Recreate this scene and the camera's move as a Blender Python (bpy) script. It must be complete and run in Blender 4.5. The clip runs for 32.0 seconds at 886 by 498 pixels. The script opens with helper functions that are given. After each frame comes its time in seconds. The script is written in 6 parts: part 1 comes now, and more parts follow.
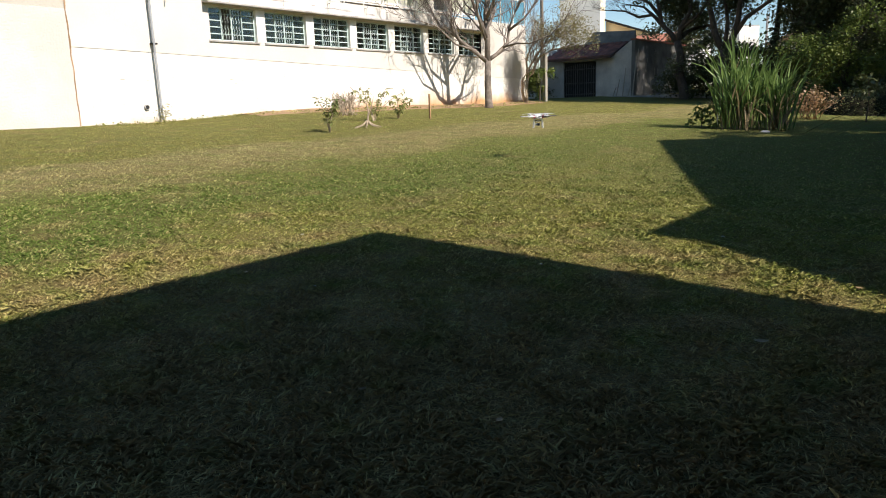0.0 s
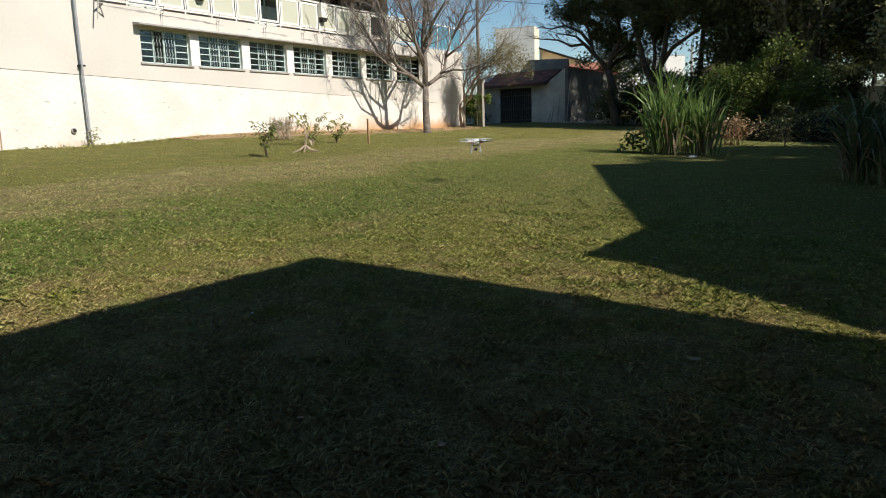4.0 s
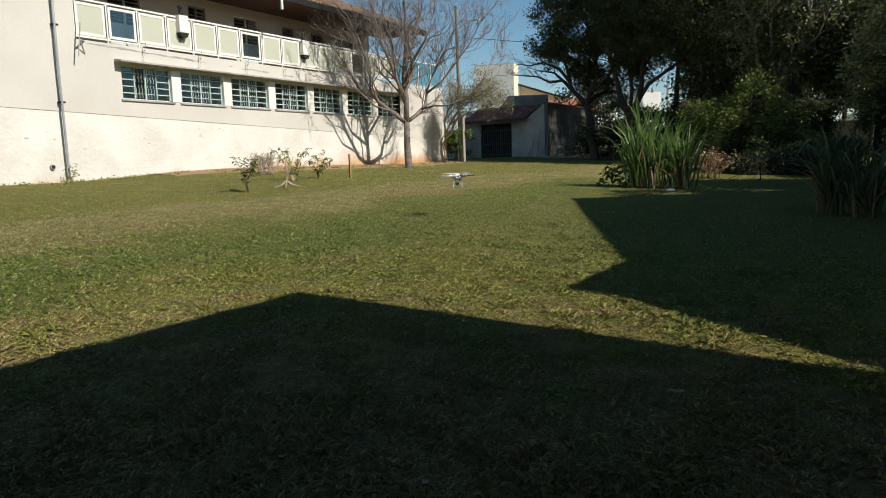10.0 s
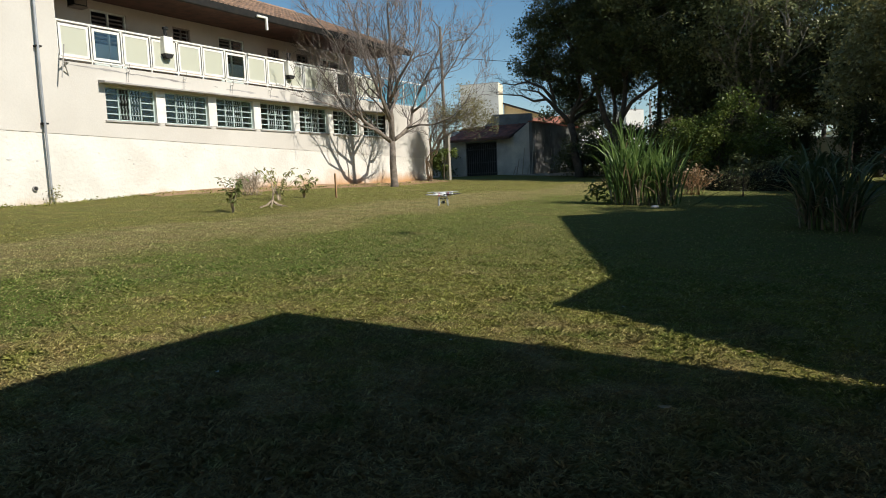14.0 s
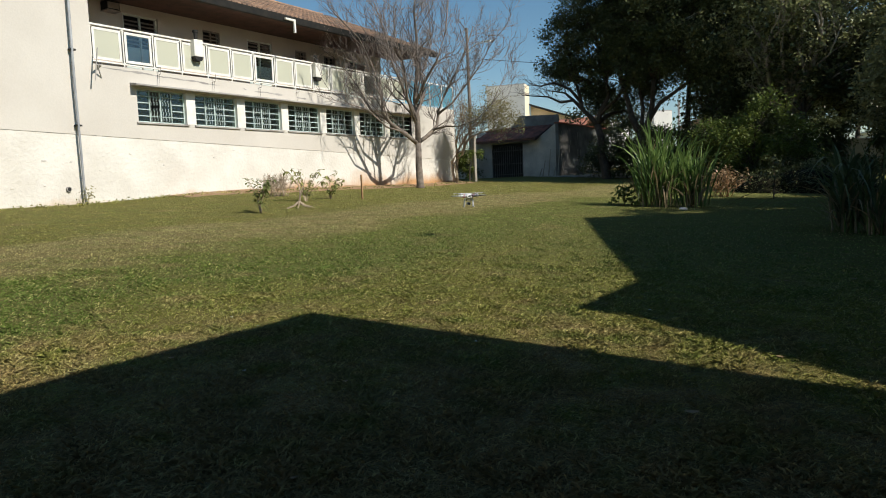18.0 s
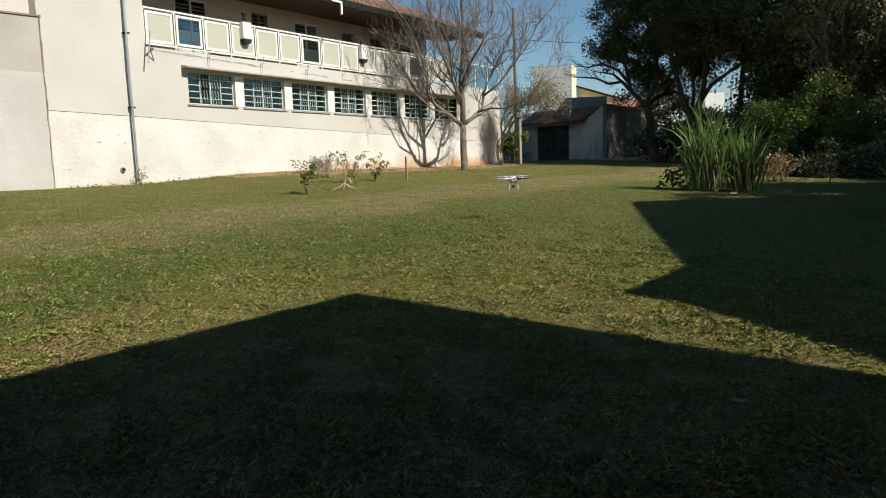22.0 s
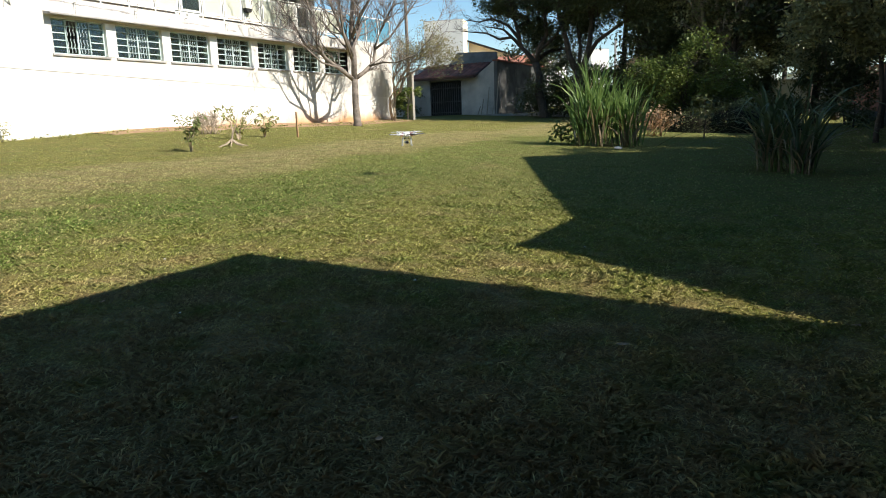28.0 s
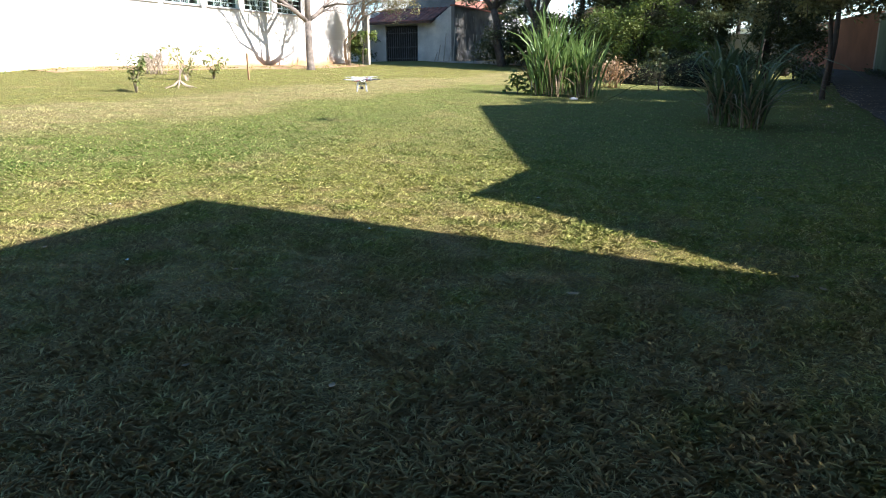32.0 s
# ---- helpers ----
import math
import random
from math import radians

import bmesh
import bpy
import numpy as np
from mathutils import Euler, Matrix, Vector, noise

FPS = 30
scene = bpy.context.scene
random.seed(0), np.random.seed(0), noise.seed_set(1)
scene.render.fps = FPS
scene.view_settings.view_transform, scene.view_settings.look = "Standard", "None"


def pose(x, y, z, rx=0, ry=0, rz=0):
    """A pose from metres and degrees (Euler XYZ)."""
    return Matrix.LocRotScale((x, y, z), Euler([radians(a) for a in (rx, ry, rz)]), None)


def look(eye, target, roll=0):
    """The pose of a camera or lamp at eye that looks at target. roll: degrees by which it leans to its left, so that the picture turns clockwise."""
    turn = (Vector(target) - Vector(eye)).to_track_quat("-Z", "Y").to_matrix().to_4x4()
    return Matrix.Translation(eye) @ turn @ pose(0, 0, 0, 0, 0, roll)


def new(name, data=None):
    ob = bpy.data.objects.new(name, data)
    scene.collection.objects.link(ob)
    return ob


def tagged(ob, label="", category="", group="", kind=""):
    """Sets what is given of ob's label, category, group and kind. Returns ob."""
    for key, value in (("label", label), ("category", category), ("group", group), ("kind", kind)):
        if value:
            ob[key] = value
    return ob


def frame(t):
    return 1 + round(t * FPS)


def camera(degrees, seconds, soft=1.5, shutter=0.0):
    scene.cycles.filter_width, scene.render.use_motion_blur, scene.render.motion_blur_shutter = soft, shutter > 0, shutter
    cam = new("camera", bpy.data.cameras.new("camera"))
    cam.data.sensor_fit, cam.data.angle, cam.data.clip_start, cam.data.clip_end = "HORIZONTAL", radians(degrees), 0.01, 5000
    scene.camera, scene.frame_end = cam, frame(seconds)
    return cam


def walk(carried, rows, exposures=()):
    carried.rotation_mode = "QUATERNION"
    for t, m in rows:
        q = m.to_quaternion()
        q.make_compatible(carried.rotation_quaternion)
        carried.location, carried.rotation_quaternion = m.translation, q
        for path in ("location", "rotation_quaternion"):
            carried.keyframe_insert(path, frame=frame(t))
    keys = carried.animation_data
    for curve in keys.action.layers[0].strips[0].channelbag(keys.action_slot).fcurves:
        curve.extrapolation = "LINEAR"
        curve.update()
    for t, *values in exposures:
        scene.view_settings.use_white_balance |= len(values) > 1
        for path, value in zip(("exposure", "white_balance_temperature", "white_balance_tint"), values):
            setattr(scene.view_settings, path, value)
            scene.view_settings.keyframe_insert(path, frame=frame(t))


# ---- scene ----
cam = camera(64.6, 32.0, 1.0)
PATH = (
    (0.0, pose(0, 0, 1.32, 78.68, 1.95, 38.66)),
    (0.5, pose(0, 0, 1.32, 79.62, 1.19, 37.27)),
    (1.0, pose(0, 0, 1.32, 79.92, 1.11, 36.15)),
    (1.5, pose(0, 0, 1.32, 80.01, 0.78, 35.01)),
    (2.0, pose(0, 0, 1.32, 80.27, 0.15, 34.69)),
    (2.5, pose(0, 0, 1.32, 80.84, 0.89, 33.4)),
    (3.0, pose(0, 0, 1.32, 80.48, 1.16, 33.23)),
    (3.5, pose(0, 0, 1.32, 80.43, 1.59, 33.84)),
    (5.5, pose(0, 0, 1.32, 81.89, 2.17, 32.7)),
    (6.0, pose(0, 0, 1.32, 82.98, 1.66, 32.41)),
    (6.5, pose(0, 0, 1.32, 83.74, 1.12, 32.12)),
    (7.0, pose(0, 0, 1.32, 84.56, 0.97, 31.66)),
    (7.5, pose(0, 0, 1.32, 84.31, 1.09, 31.66)),
    (8.0, pose(0, 0, 1.32, 84.17, 0.98, 32.09)),
    (8.5, pose(0, 0, 1.32, 83.9, 1.3, 32.11)),
    (9.0, pose(0, 0, 1.32, 83.85, 1.31, 32.09)),
    (9.5, pose(0, 0, 1.32, 83.68, 1.51, 32.17)),
    (10.0, pose(0, 0, 1.32, 83.23, 1.94, 32.2)),
    (10.5, pose(0, 0, 1.32, 83.48, 1.71, 31.8)),
    (11.0, pose(0, 0, 1.32, 85.0, 1.14, 30.27)),
    (11.5, pose(0, 0, 1.32, 85.5, 1.17, 29.7)),
    (12.0, pose(0, 0, 1.32, 85.47, 1.22, 29.42)),
    (12.5, pose(0, 0, 1.32, 85.57, 1.53, 29.56)),
    (13.0, pose(0, 0, 1.32, 85.5, 2.05, 30.0)),
    (13.5, pose(0, 0, 1.32, 84.97, 2.35, 31.04)),
    (14.0, pose(0, 0, 1.32, 84.69, 2.37, 31.05)),
    (14.5, pose(0, 0, 1.32, 84.6, 2.51, 30.87)),
    (16.5, pose(0, 0, 1.32, 84.89, 2.63, 30.59)),
    (17.0, pose(0, 0, 1.32, 84.81, 2.47, 31.1)),
    (17.5, pose(0, 0, 1.32, 84.91, 2.55, 32.89)),
    (18.0, pose(0, 0, 1.32, 84.89, 2.26, 33.14)),
    (18.5, pose(0, 0, 1.32, 85.12, 2.3, 33.48)),
    (19.0, pose(0, 0, 1.32, 85.28, 1.94, 34.12)),
    (19.5, pose(0, 0, 1.32, 85.04, 1.92, 34.68)),
    (20.0, pose(0, 0, 1.32, 84.63, 1.97, 35.18)),
    (20.5, pose(0, 0, 1.32, 84.12, 1.59, 35.5)),
    (21.0, pose(0, 0, 1.32, 83.59, 1.55, 35.89)),
    (21.5, pose(0, 0, 1.32, 83.21, 1.99, 36.35)),
    (22.0, pose(0, 0, 1.32, 83.6, 1.94, 36.75)),
    (22.5, pose(0, 0, 1.32, 83.62, 2.35, 35.82)),
    (23.0, pose(0, 0, 1.32, 83.34, 2.53, 34.46)),
    (23.5, pose(0, 0, 1.32, 83.18, 2.92, 33.9)),
    (24.0, pose(0, 0, 1.32, 82.96, 2.82, 33.43)),
    (24.5, pose(0, 0, 1.32, 82.55, 2.63, 33.23)),
    (25.0, pose(0, 0, 1.32, 82.32, 2.63, 31.91)),
    (25.5, pose(0, 0, 1.32, 81.15, 1.52, 30.22)),
    (27.5, pose(0, 0, 1.32, 79.67, 1.78, 28.43)),
    (28.0, pose(0, 0, 1.32, 79.75, 1.99, 28.13)),
    (28.5, pose(0, 0, 1.32, 78.45, 1.87, 26.28)),
    (29.0, pose(0, 0, 1.32, 77.91, 2.15, 25.04)),
    (29.5, pose(0, 0, 1.32, 77.1, 1.79, 24.45)),
    (30.0, pose(0, 0, 1.32, 76.37, 0.97, 23.16)),
    (30.5, pose(0, 0, 1.32, 74.97, 1.21, 21.38)),
    (31.0, pose(0, 0, 1.32, 76.09, 0.83, 20.76)),
    (31.5, pose(0, 0, 1.32, 76.41, 0.83, 22.67)),
    (32.0, pose(0, 0, 1.32, 75.5, 0.53, 24.64)),
)
walk(cam, PATH, ((0.0, 0.65, 6680, 15), (1.0, 0.51, 6700, 15), (3.0, 0.34, 6650, 13), (6.0, 0.21, 6580, 11), (10.0, 0.13, 6580, 10), (13.0, 0.20, 6580, 10), (20.0, 0.10, 6580, 10), (25.0, 0.12, 6580, 11),
                 (28.0, 0.82, 6500, 11), (30.0, 1.46, 6300, 13), (31.0, 1.84, 6100, 16), (32.0, 1.70, 6080, 16)))

# ---- world and sun ----
SUN_EL, SUN_AZ = 39.0, 90.0          # the sun stands over +x
world = bpy.data.worlds.new("world")
scene.world = world
world.use_nodes = True
wn = world.node_tree.nodes
sky = wn.new("ShaderNodeTexSky")
sky.sky_type, sky.sun_disc = "NISHITA", False
sky.sun_elevation, sky.sun_rotation = radians(SUN_EL), radians(SUN_AZ)
sky.altitude, sky.air_density, sky.dust_density, sky.ozone_density = 300, 1.0, 0.1, 1.5
wn["Background"].inputs["Strength"].default_value = 0.088
deep = wn.new("ShaderNodeHueSaturation")
deep.inputs["Hue"].default_value, deep.inputs["Saturation"].default_value = 0.490, 1.18
world.node_tree.links.new(sky.outputs["Color"], deep.inputs["Color"])
world.node_tree.links.new(deep.outputs["Color"], wn["Background"].inputs["Color"])
sun = new("sun", bpy.data.lights.new("sun", "SUN"))
sun.data.energy, sun.data.angle, sun.data.color = 5.0, radians(0.53), (1.0, 0.955, 0.87)
sun.matrix_world = look((60, 0, 60 * math.tan(radians(SUN_EL))), (0, 0, 0))

# ---- materials ----


def material(name, base, second=None, scale=4.0, rough=0.8, metal=0.0, bump=0.0, bump_scale=60.0, island=0.0, per_object=0.0, spec=0.4, fine=0.35, mix_lo=0.35, mix_hi=0.65):
    """Two-tone surface: broad stains from one noise, grain from a finer one, relief from a third."""
    m = bpy.data.materials.new(name)
    m.use_nodes = True
    t, b = m.node_tree, m.node_tree.nodes["Principled BSDF"]
    b.inputs["Roughness"].default_value, b.inputs["Metallic"].default_value = rough, metal
    b.inputs["Specular IOR Level"].default_value = spec
    co = t.nodes.new("ShaderNodeTexCoord")
    geo = t.nodes.new("ShaderNodeNewGeometry")
    second = second or tuple(c * 0.8 for c in base)
    n1, n2 = t.nodes.new("ShaderNodeTexNoise"), t.nodes.new("ShaderNodeTexNoise")
    n1.inputs["Scale"].default_value, n1.inputs["Detail"].default_value = scale, 5
    n2.inputs["Scale"].default_value, n2.inputs["Detail"].default_value = bump_scale, 3
    for n in (n1, n2):
        t.links.new(geo.outputs["Position"], n.inputs["Vector"])
    ramp = t.nodes.new("ShaderNodeMapRange")
    ramp.inputs["From Min"].default_value, ramp.inputs["From Max"].default_value = mix_lo, mix_hi
    t.links.new(n1.outputs["Fac"], ramp.inputs["Value"])
    mix = t.nodes.new("ShaderNodeMix")
    mix.data_type = "RGBA"
    mix.inputs["A"].default_value, mix.inputs["B"].default_value = (*base, 1), (*second, 1)
    t.links.new(ramp.outputs["Result"], mix.inputs["Factor"])
    hsv = t.nodes.new("ShaderNodeHueSaturation")
    t.links.new(mix.outputs["Result"], hsv.inputs["Color"])
    val = t.nodes.new("ShaderNodeMath")
    val.operation, val.inputs[1].default_value, val.inputs[2].default_value = "MULTIPLY_ADD", fine, 1 - fine / 2
    t.links.new(n2.outputs["Fac"], val.inputs[0])
    last = val
    for amount, node, out in ((island, geo, "Random Per Island"), (per_object, None, "Random")):
        if amount:
            node = node or t.nodes.new("ShaderNodeObjectInfo")
            a = t.nodes.new("ShaderNodeMath")
            a.operation, a.inputs[1].default_value, a.inputs[2].default_value = "MULTIPLY_ADD", amount, 1 - amount / 2
            t.links.new(node.outputs[out], a.inputs[0])
            p = t.nodes.new("ShaderNodeMath")
            p.operation = "MULTIPLY"
            t.links.new(a.outputs[0], p.inputs[0])
            t.links.new(last.outputs[0], p.inputs[1])
            last = p
    t.links.new(last.outputs[0], hsv.inputs["Value"])
    t.links.new(hsv.outputs["Color"], b.inputs["Base Color"])
    if bump:
        bn = t.nodes.new("ShaderNodeBump")
        bn.inputs["Strength"].default_value, bn.inputs["Distance"].default_value = bump, 0.02
        t.links.new(n2.outputs["Fac"], bn.inputs["Height"])
        t.links.new(bn.outputs["Normal"], b.inputs["Normal"])
    return m


def leaf_material(name, lo, hi, dry=None, dry_share=0.15, through_light=0.35, patch=0.25, gloss=0.25):
    """Leaf or blade: colour differs leaf by leaf and patch by patch, and light comes through."""
    m = bpy.data.materials.new(name)
    m.use_nodes = True
    t, b = m.node_tree, m.node_tree.nodes["Principled BSDF"]
    b.inputs["Roughness"].default_value, b.inputs["Specular IOR Level"].default_value = 0.45, gloss
    geo = t.nodes.new("ShaderNodeNewGeometry")
    n1 = t.nodes.new("ShaderNodeTexNoise")
    n1.inputs["Scale"].default_value, n1.inputs["Detail"].default_value = patch, 4
    t.links.new(geo.outputs["Position"], n1.inputs["Vector"])
    add = t.nodes.new("ShaderNodeMath")
    add.operation, add.inputs[1].default_value = "MULTIPLY_ADD", 0.5
    t.links.new(geo.outputs["Random Per Island"], add.inputs[0])
    sub = t.nodes.new("ShaderNodeMapRange")
    sub.inputs["From Min"].default_value, sub.inputs["From Max"].default_value = 0.35, 0.65
    sub.inputs["To Min"].default_value, sub.inputs["To Max"].default_value = 0.0, 0.5
    t.links.new(n1.outputs["Fac"], sub.inputs["Value"])
    t.links.new(sub.outputs["Result"], add.inputs[2])
    ramp = t.nodes.new("ShaderNodeValToRGB")
    ramp.color_ramp.elements[0].color, ramp.color_ramp.elements[1].color = (*lo, 1), (*hi, 1)
    if dry:
        e = ramp.color_ramp.elements
        e[1].position = 1 - dry_share
        e.new(min(0.999, 1 - dry_share * 0.6)).color = (*dry, 1)
    t.links.new(add.outputs[0], ramp.inputs["Fac"])
    t.links.new(ramp.outputs["Color"], b.inputs["Base Color"])
    tr = t.nodes.new("ShaderNodeBsdfTranslucent")
    t.links.new(ramp.outputs["Color"], tr.inputs["Color"])
    mx = t.nodes.new("ShaderNodeMixShader")
    mx.inputs[0].default_value = through_light
    t.links.new(b.outputs[0], mx.inputs[1])
    t.links.new(tr.outputs[0], mx.inputs[2])
    t.links.new(mx.outputs[0], t.nodes["Material Output"].inputs["Surface"])
    return m


def glass_material(name, tint, gloss=0.12, rough=0.03):
    m = bpy.data.materials.new(name)
    m.use_nodes = True
    t = m.node_tree
    t.nodes.remove(t.nodes["Principled BSDF"])
    tr, gl, mx = t.nodes.new("ShaderNodeBsdfTransparent"), t.nodes.new("ShaderNodeBsdfGlossy"), t.nodes.new("ShaderNodeMixShader")
    tr.inputs["Color"].default_value = (*tint, 1)
    gl.inputs["Roughness"].default_value = rough
    mx.inputs[0].default_value = gloss
    t.links.new(tr.outputs[0], mx.inputs[1])
    t.links.new(gl.outputs[0], mx.inputs[2])
    t.links.new(mx.outputs[0], t.nodes["Material Output"].inputs["Surface"])
    return m


CREAM = material("cream_plaster", (0.605, 0.567, 0.505), (0.56, 0.52, 0.46), 0.7, 0.9, bump=0.2, bump_scale=25, fine=0.1)
WHITEWASH = material("whitewashed_plaster", (0.72, 0.69, 0.625), (0.62, 0.585, 0.52), 0.9, 0.92, bump=0.8, bump_scale=12, fine=0.12)
GREYWALL = material("grey_cement_render", (0.47, 0.44, 0.375), (0.39, 0.36, 0.305), 0.8, 0.92, bump=0.4, bump_scale=20, fine=0.2)
EARTH = material("red_earth", (0.36, 0.225, 0.125), (0.22, 0.14, 0.075), 3, 0.95, bump=0.6, bump_scale=30)
CONCRETE = material("weathered_concrete", (0.42, 0.40, 0.37), (0.27, 0.25, 0.23), 2.5, 0.9, bump=0.4, bump_scale=40)
WHITE_PAINT = material("white_paint", (0.82, 0.80, 0.74), (0.70, 0.67, 0.60), 3, 0.5, fine=0.08)
FROSTED = leaf_material("frosted_panel", (0.68, 0.685, 0.565), (0.73, 0.73, 0.60), None, 0.1, 0.35, 0.6, 0.3)
GREEN_PAINT = material("pale_green_steel_paint", (0.55, 0.66, 0.62), (0.42, 0.52, 0.48), 5, 0.5, fine=0.1)
DARK_WOOD = material("dark_brown_boards", (0.13, 0.06, 0.042), (0.07, 0.035, 0.025), 3, 0.7, bump=0.2, bump_scale=30)
GUTTER = material("dark_gutter_metal", (0.018, 0.019, 0.019), (0.032, 0.029, 0.026), 6, 0.65, spec=0.2)
PALE_RENDER = material("pale_pinkish_render", (0.585, 0.555, 0.51), (0.50, 0.465, 0.42), 0.9, 0.92, bump=0.6, bump_scale=20, fine=0.12)
PIPE = material("grey_downpipe", (0.33, 0.345, 0.36), (0.25, 0.26, 0.275), 4, 0.5)
TILE = material("clay_roof_tile", (0.30, 0.185, 0.12), (0.17, 0.115, 0.085), 2.0, 0.85, bump=0.3, bump_scale=50, island=0.5, per_object=0.5)
RED_TILE = material("red_clay_slope", (0.42, 0.17, 0.10), (0.30, 0.12, 0.08), 1.5, 0.85, bump=0.4, bump_scale=12)
OLD_TILE = material("weathered_red_tile", (0.36, 0.12, 0.08), (0.17, 0.075, 0.055), 1.6, 0.85, bump=0.3, bump_scale=40, island=0.4, per_object=0.4)
INSIDE = material("room_wall", (0.34, 0.36, 0.33), (0.26, 0.28, 0.25), 2, 0.9)
SHUTTER = material("brown_louvre", (0.34, 0.275, 0.24), (0.26, 0.20, 0.17), 3, 0.6)
DOOR_PANEL = material("grey_green_door_panel", (0.66, 0.73, 0.70), (0.58, 0.65, 0.62), 2, 0.4, fine=0.1)
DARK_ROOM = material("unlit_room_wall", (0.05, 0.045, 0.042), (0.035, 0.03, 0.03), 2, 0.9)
PINKWALL = material("pink_plaster", (0.66, 0.55, 0.48), (0.60, 0.49, 0.42), 1.0, 0.9, fine=0.1)
GLASS = glass_material("window_glass", (0.42, 0.58, 0.49), 0.2, 0.25)
TEAL = glass_material("teal_glass", (0.78, 0.93, 0.93), 0.10)
CLEAR = glass_material("clear_glass", (0.90, 0.95, 0.94), 0.11)
BARK = material("grey_bark", (0.25, 0.205, 0.165), (0.13, 0.105, 0.085), 6, 0.9, bump=0.7, bump_scale=40)
TWIG = material("twig_bark", (0.27, 0.225, 0.195), (0.17, 0.14, 0.125), 3, 0.9)
DARK_BARK = material("dark_bark", (0.085, 0.065, 0.05), (0.05, 0.04, 0.03), 5, 0.9, bump=0.7, bump_scale=30)
PALE_BARK = material("pale_bark", (0.42, 0.36, 0.29), (0.22, 0.185, 0.15), 4, 0.9, bump=0.6, bump_scale=30)
ASPHALT = material("asphalt", (0.085, 0.070, 0.056), (0.055, 0.046, 0.038), 1.5, 0.95, spec=0.15, bump=0.5, bump_scale=120)
ORANGE_WALL = material("orange_painted_wall", (0.29, 0.125, 0.075), (0.20, 0.09, 0.055), 0.8, 0.9, bump=0.2, bump_scale=20)
GREEN_WALL = material("green_painted_wall", (0.15, 0.205, 0.135), (0.11, 0.15, 0.10), 0.8, 0.9, bump=0.2, bump_scale=20)
PALE_WALL = material("pale_painted_wall", (0.40, 0.37, 0.31), (0.31, 0.28, 0.235), 0.8, 0.9, bump=0.2, bump_scale=20)
SHEDWALL = material("grey_shed_render", (0.68, 0.63, 0.56), (0.40, 0.375, 0.34), 0.9, 0.92, bump=0.4, bump_scale=15)
DARK_RENDER = material("stained_shaded_render", (0.17, 0.165, 0.155), (0.07, 0.068, 0.064), 1.1, 0.92, bump=0.4, bump_scale=15)
DARK_SOIL = material("dark_leafy_soil", (0.07, 0.05, 0.032), (0.035, 0.027, 0.018), 4, 0.95, bump=0.8, bump_scale=30)
# near-black soil: the trees' shade on the heaps is put into its colour
SHADED_SOIL = material("shaded_soil", (0.026, 0.026, 0.014), (0.014, 0.013, 0.008), 4, 0.95, bump=0.8, bump_scale=30, spec=0.1)
# dark tone for unseen walls, so they bounce little light onto the shaded lawn
LOW_BOUNCE = material("low_bounce_wall", (0.16, 0.095, 0.07), (0.09, 0.06, 0.048), 2.0, 0.92, bump=0.4, bump_scale=20)
PARAPET = material("weathered_parapet", (0.27, 0.27, 0.265), (0.17, 0.17, 0.17), 2, 0.9, bump=0.3, bump_scale=20)
GATE = material("dark_gate_iron", (0.13, 0.135, 0.14), (0.07, 0.065, 0.06), 6, 0.5, metal=0.2)
YELLOW = material("yellow_plaster", (0.90, 0.76, 0.53), (0.82, 0.68, 0.46), 0.6, 0.9, fine=0.1)
FAR_WHITE = material("far_white_plaster", (0.80, 0.78, 0.73), (0.70, 0.68, 0.63), 0.5, 0.9)
SHEET = material("corrugated_sheet", (0.60, 0.60, 0.58), (0.40, 0.40, 0.40), 2, 0.5, metal=0.3)
STAKE = material("raw_wood_stake", (0.45, 0.27, 0.14), (0.33, 0.19, 0.09), 8, 0.8)
CABLE = material("black_cable", (0.03, 0.03, 0.03), None, 5, 0.6)
SHELL = material("glossy_white_plastic", (0.80, 0.80, 0.79), (0.76, 0.76, 0.76), 8, 0.25, fine=0.04, spec=0.5)
BLACK_PLASTIC = material("black_plastic", (0.02, 0.02, 0.022), (0.03, 0.03, 0.03), 10, 0.4)
MOTOR = material("brushed_motor_metal", (0.55, 0.56, 0.58), (0.45, 0.46, 0.48), 20, 0.35, metal=0.8)
MAGENTA = material("magenta_band", (0.55, 0.02, 0.12), (0.48, 0.02, 0.10), 10, 0.3, fine=0.05)
LENS = material("dark_lens_glass", (0.008, 0.008, 0.012), (0.01, 0.01, 0.014), 10, 0.05, spec=0.6, fine=0.02)
GIMBAL = material("gimbal_grey", (0.33, 0.34, 0.35), (0.26, 0.27, 0.28), 20, 0.4, metal=0.5)
TAN_BARK = material("tan_bark", (0.48, 0.38, 0.27), (0.32, 0.25, 0.18), 5, 0.9, bump=0.5, bump_scale=30)
CANE = material("pale_tan_cane", (0.40, 0.31, 0.19), (0.26, 0.20, 0.11), 9, 0.6)
STONE = material("pale_stone", (0.62, 0.60, 0.55), (0.48, 0.46, 0.42), 8, 0.85, bump=0.4)

BLADE = leaf_material("grass_blade", (0.045, 0.085, 0.014), (0.36, 0.33, 0.095), (0.62, 0.51, 0.26), 0.26, 0.2, 0.55)
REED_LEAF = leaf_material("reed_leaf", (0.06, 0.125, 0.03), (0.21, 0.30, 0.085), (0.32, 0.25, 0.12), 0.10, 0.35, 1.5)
# shaded copy of the reed leaf: deep shade is put into its colour
SHADED_REED = leaf_material("shaded_reed_leaf", (0.05, 0.075, 0.03), (0.15, 0.18, 0.075), (0.24, 0.2, 0.11), 0.12, 0.3, 1.5)
DRY_REED = leaf_material("dry_reed_leaf", (0.20, 0.15, 0.08), (0.34, 0.27, 0.15), None, 0.1, 0.25, 1.5)
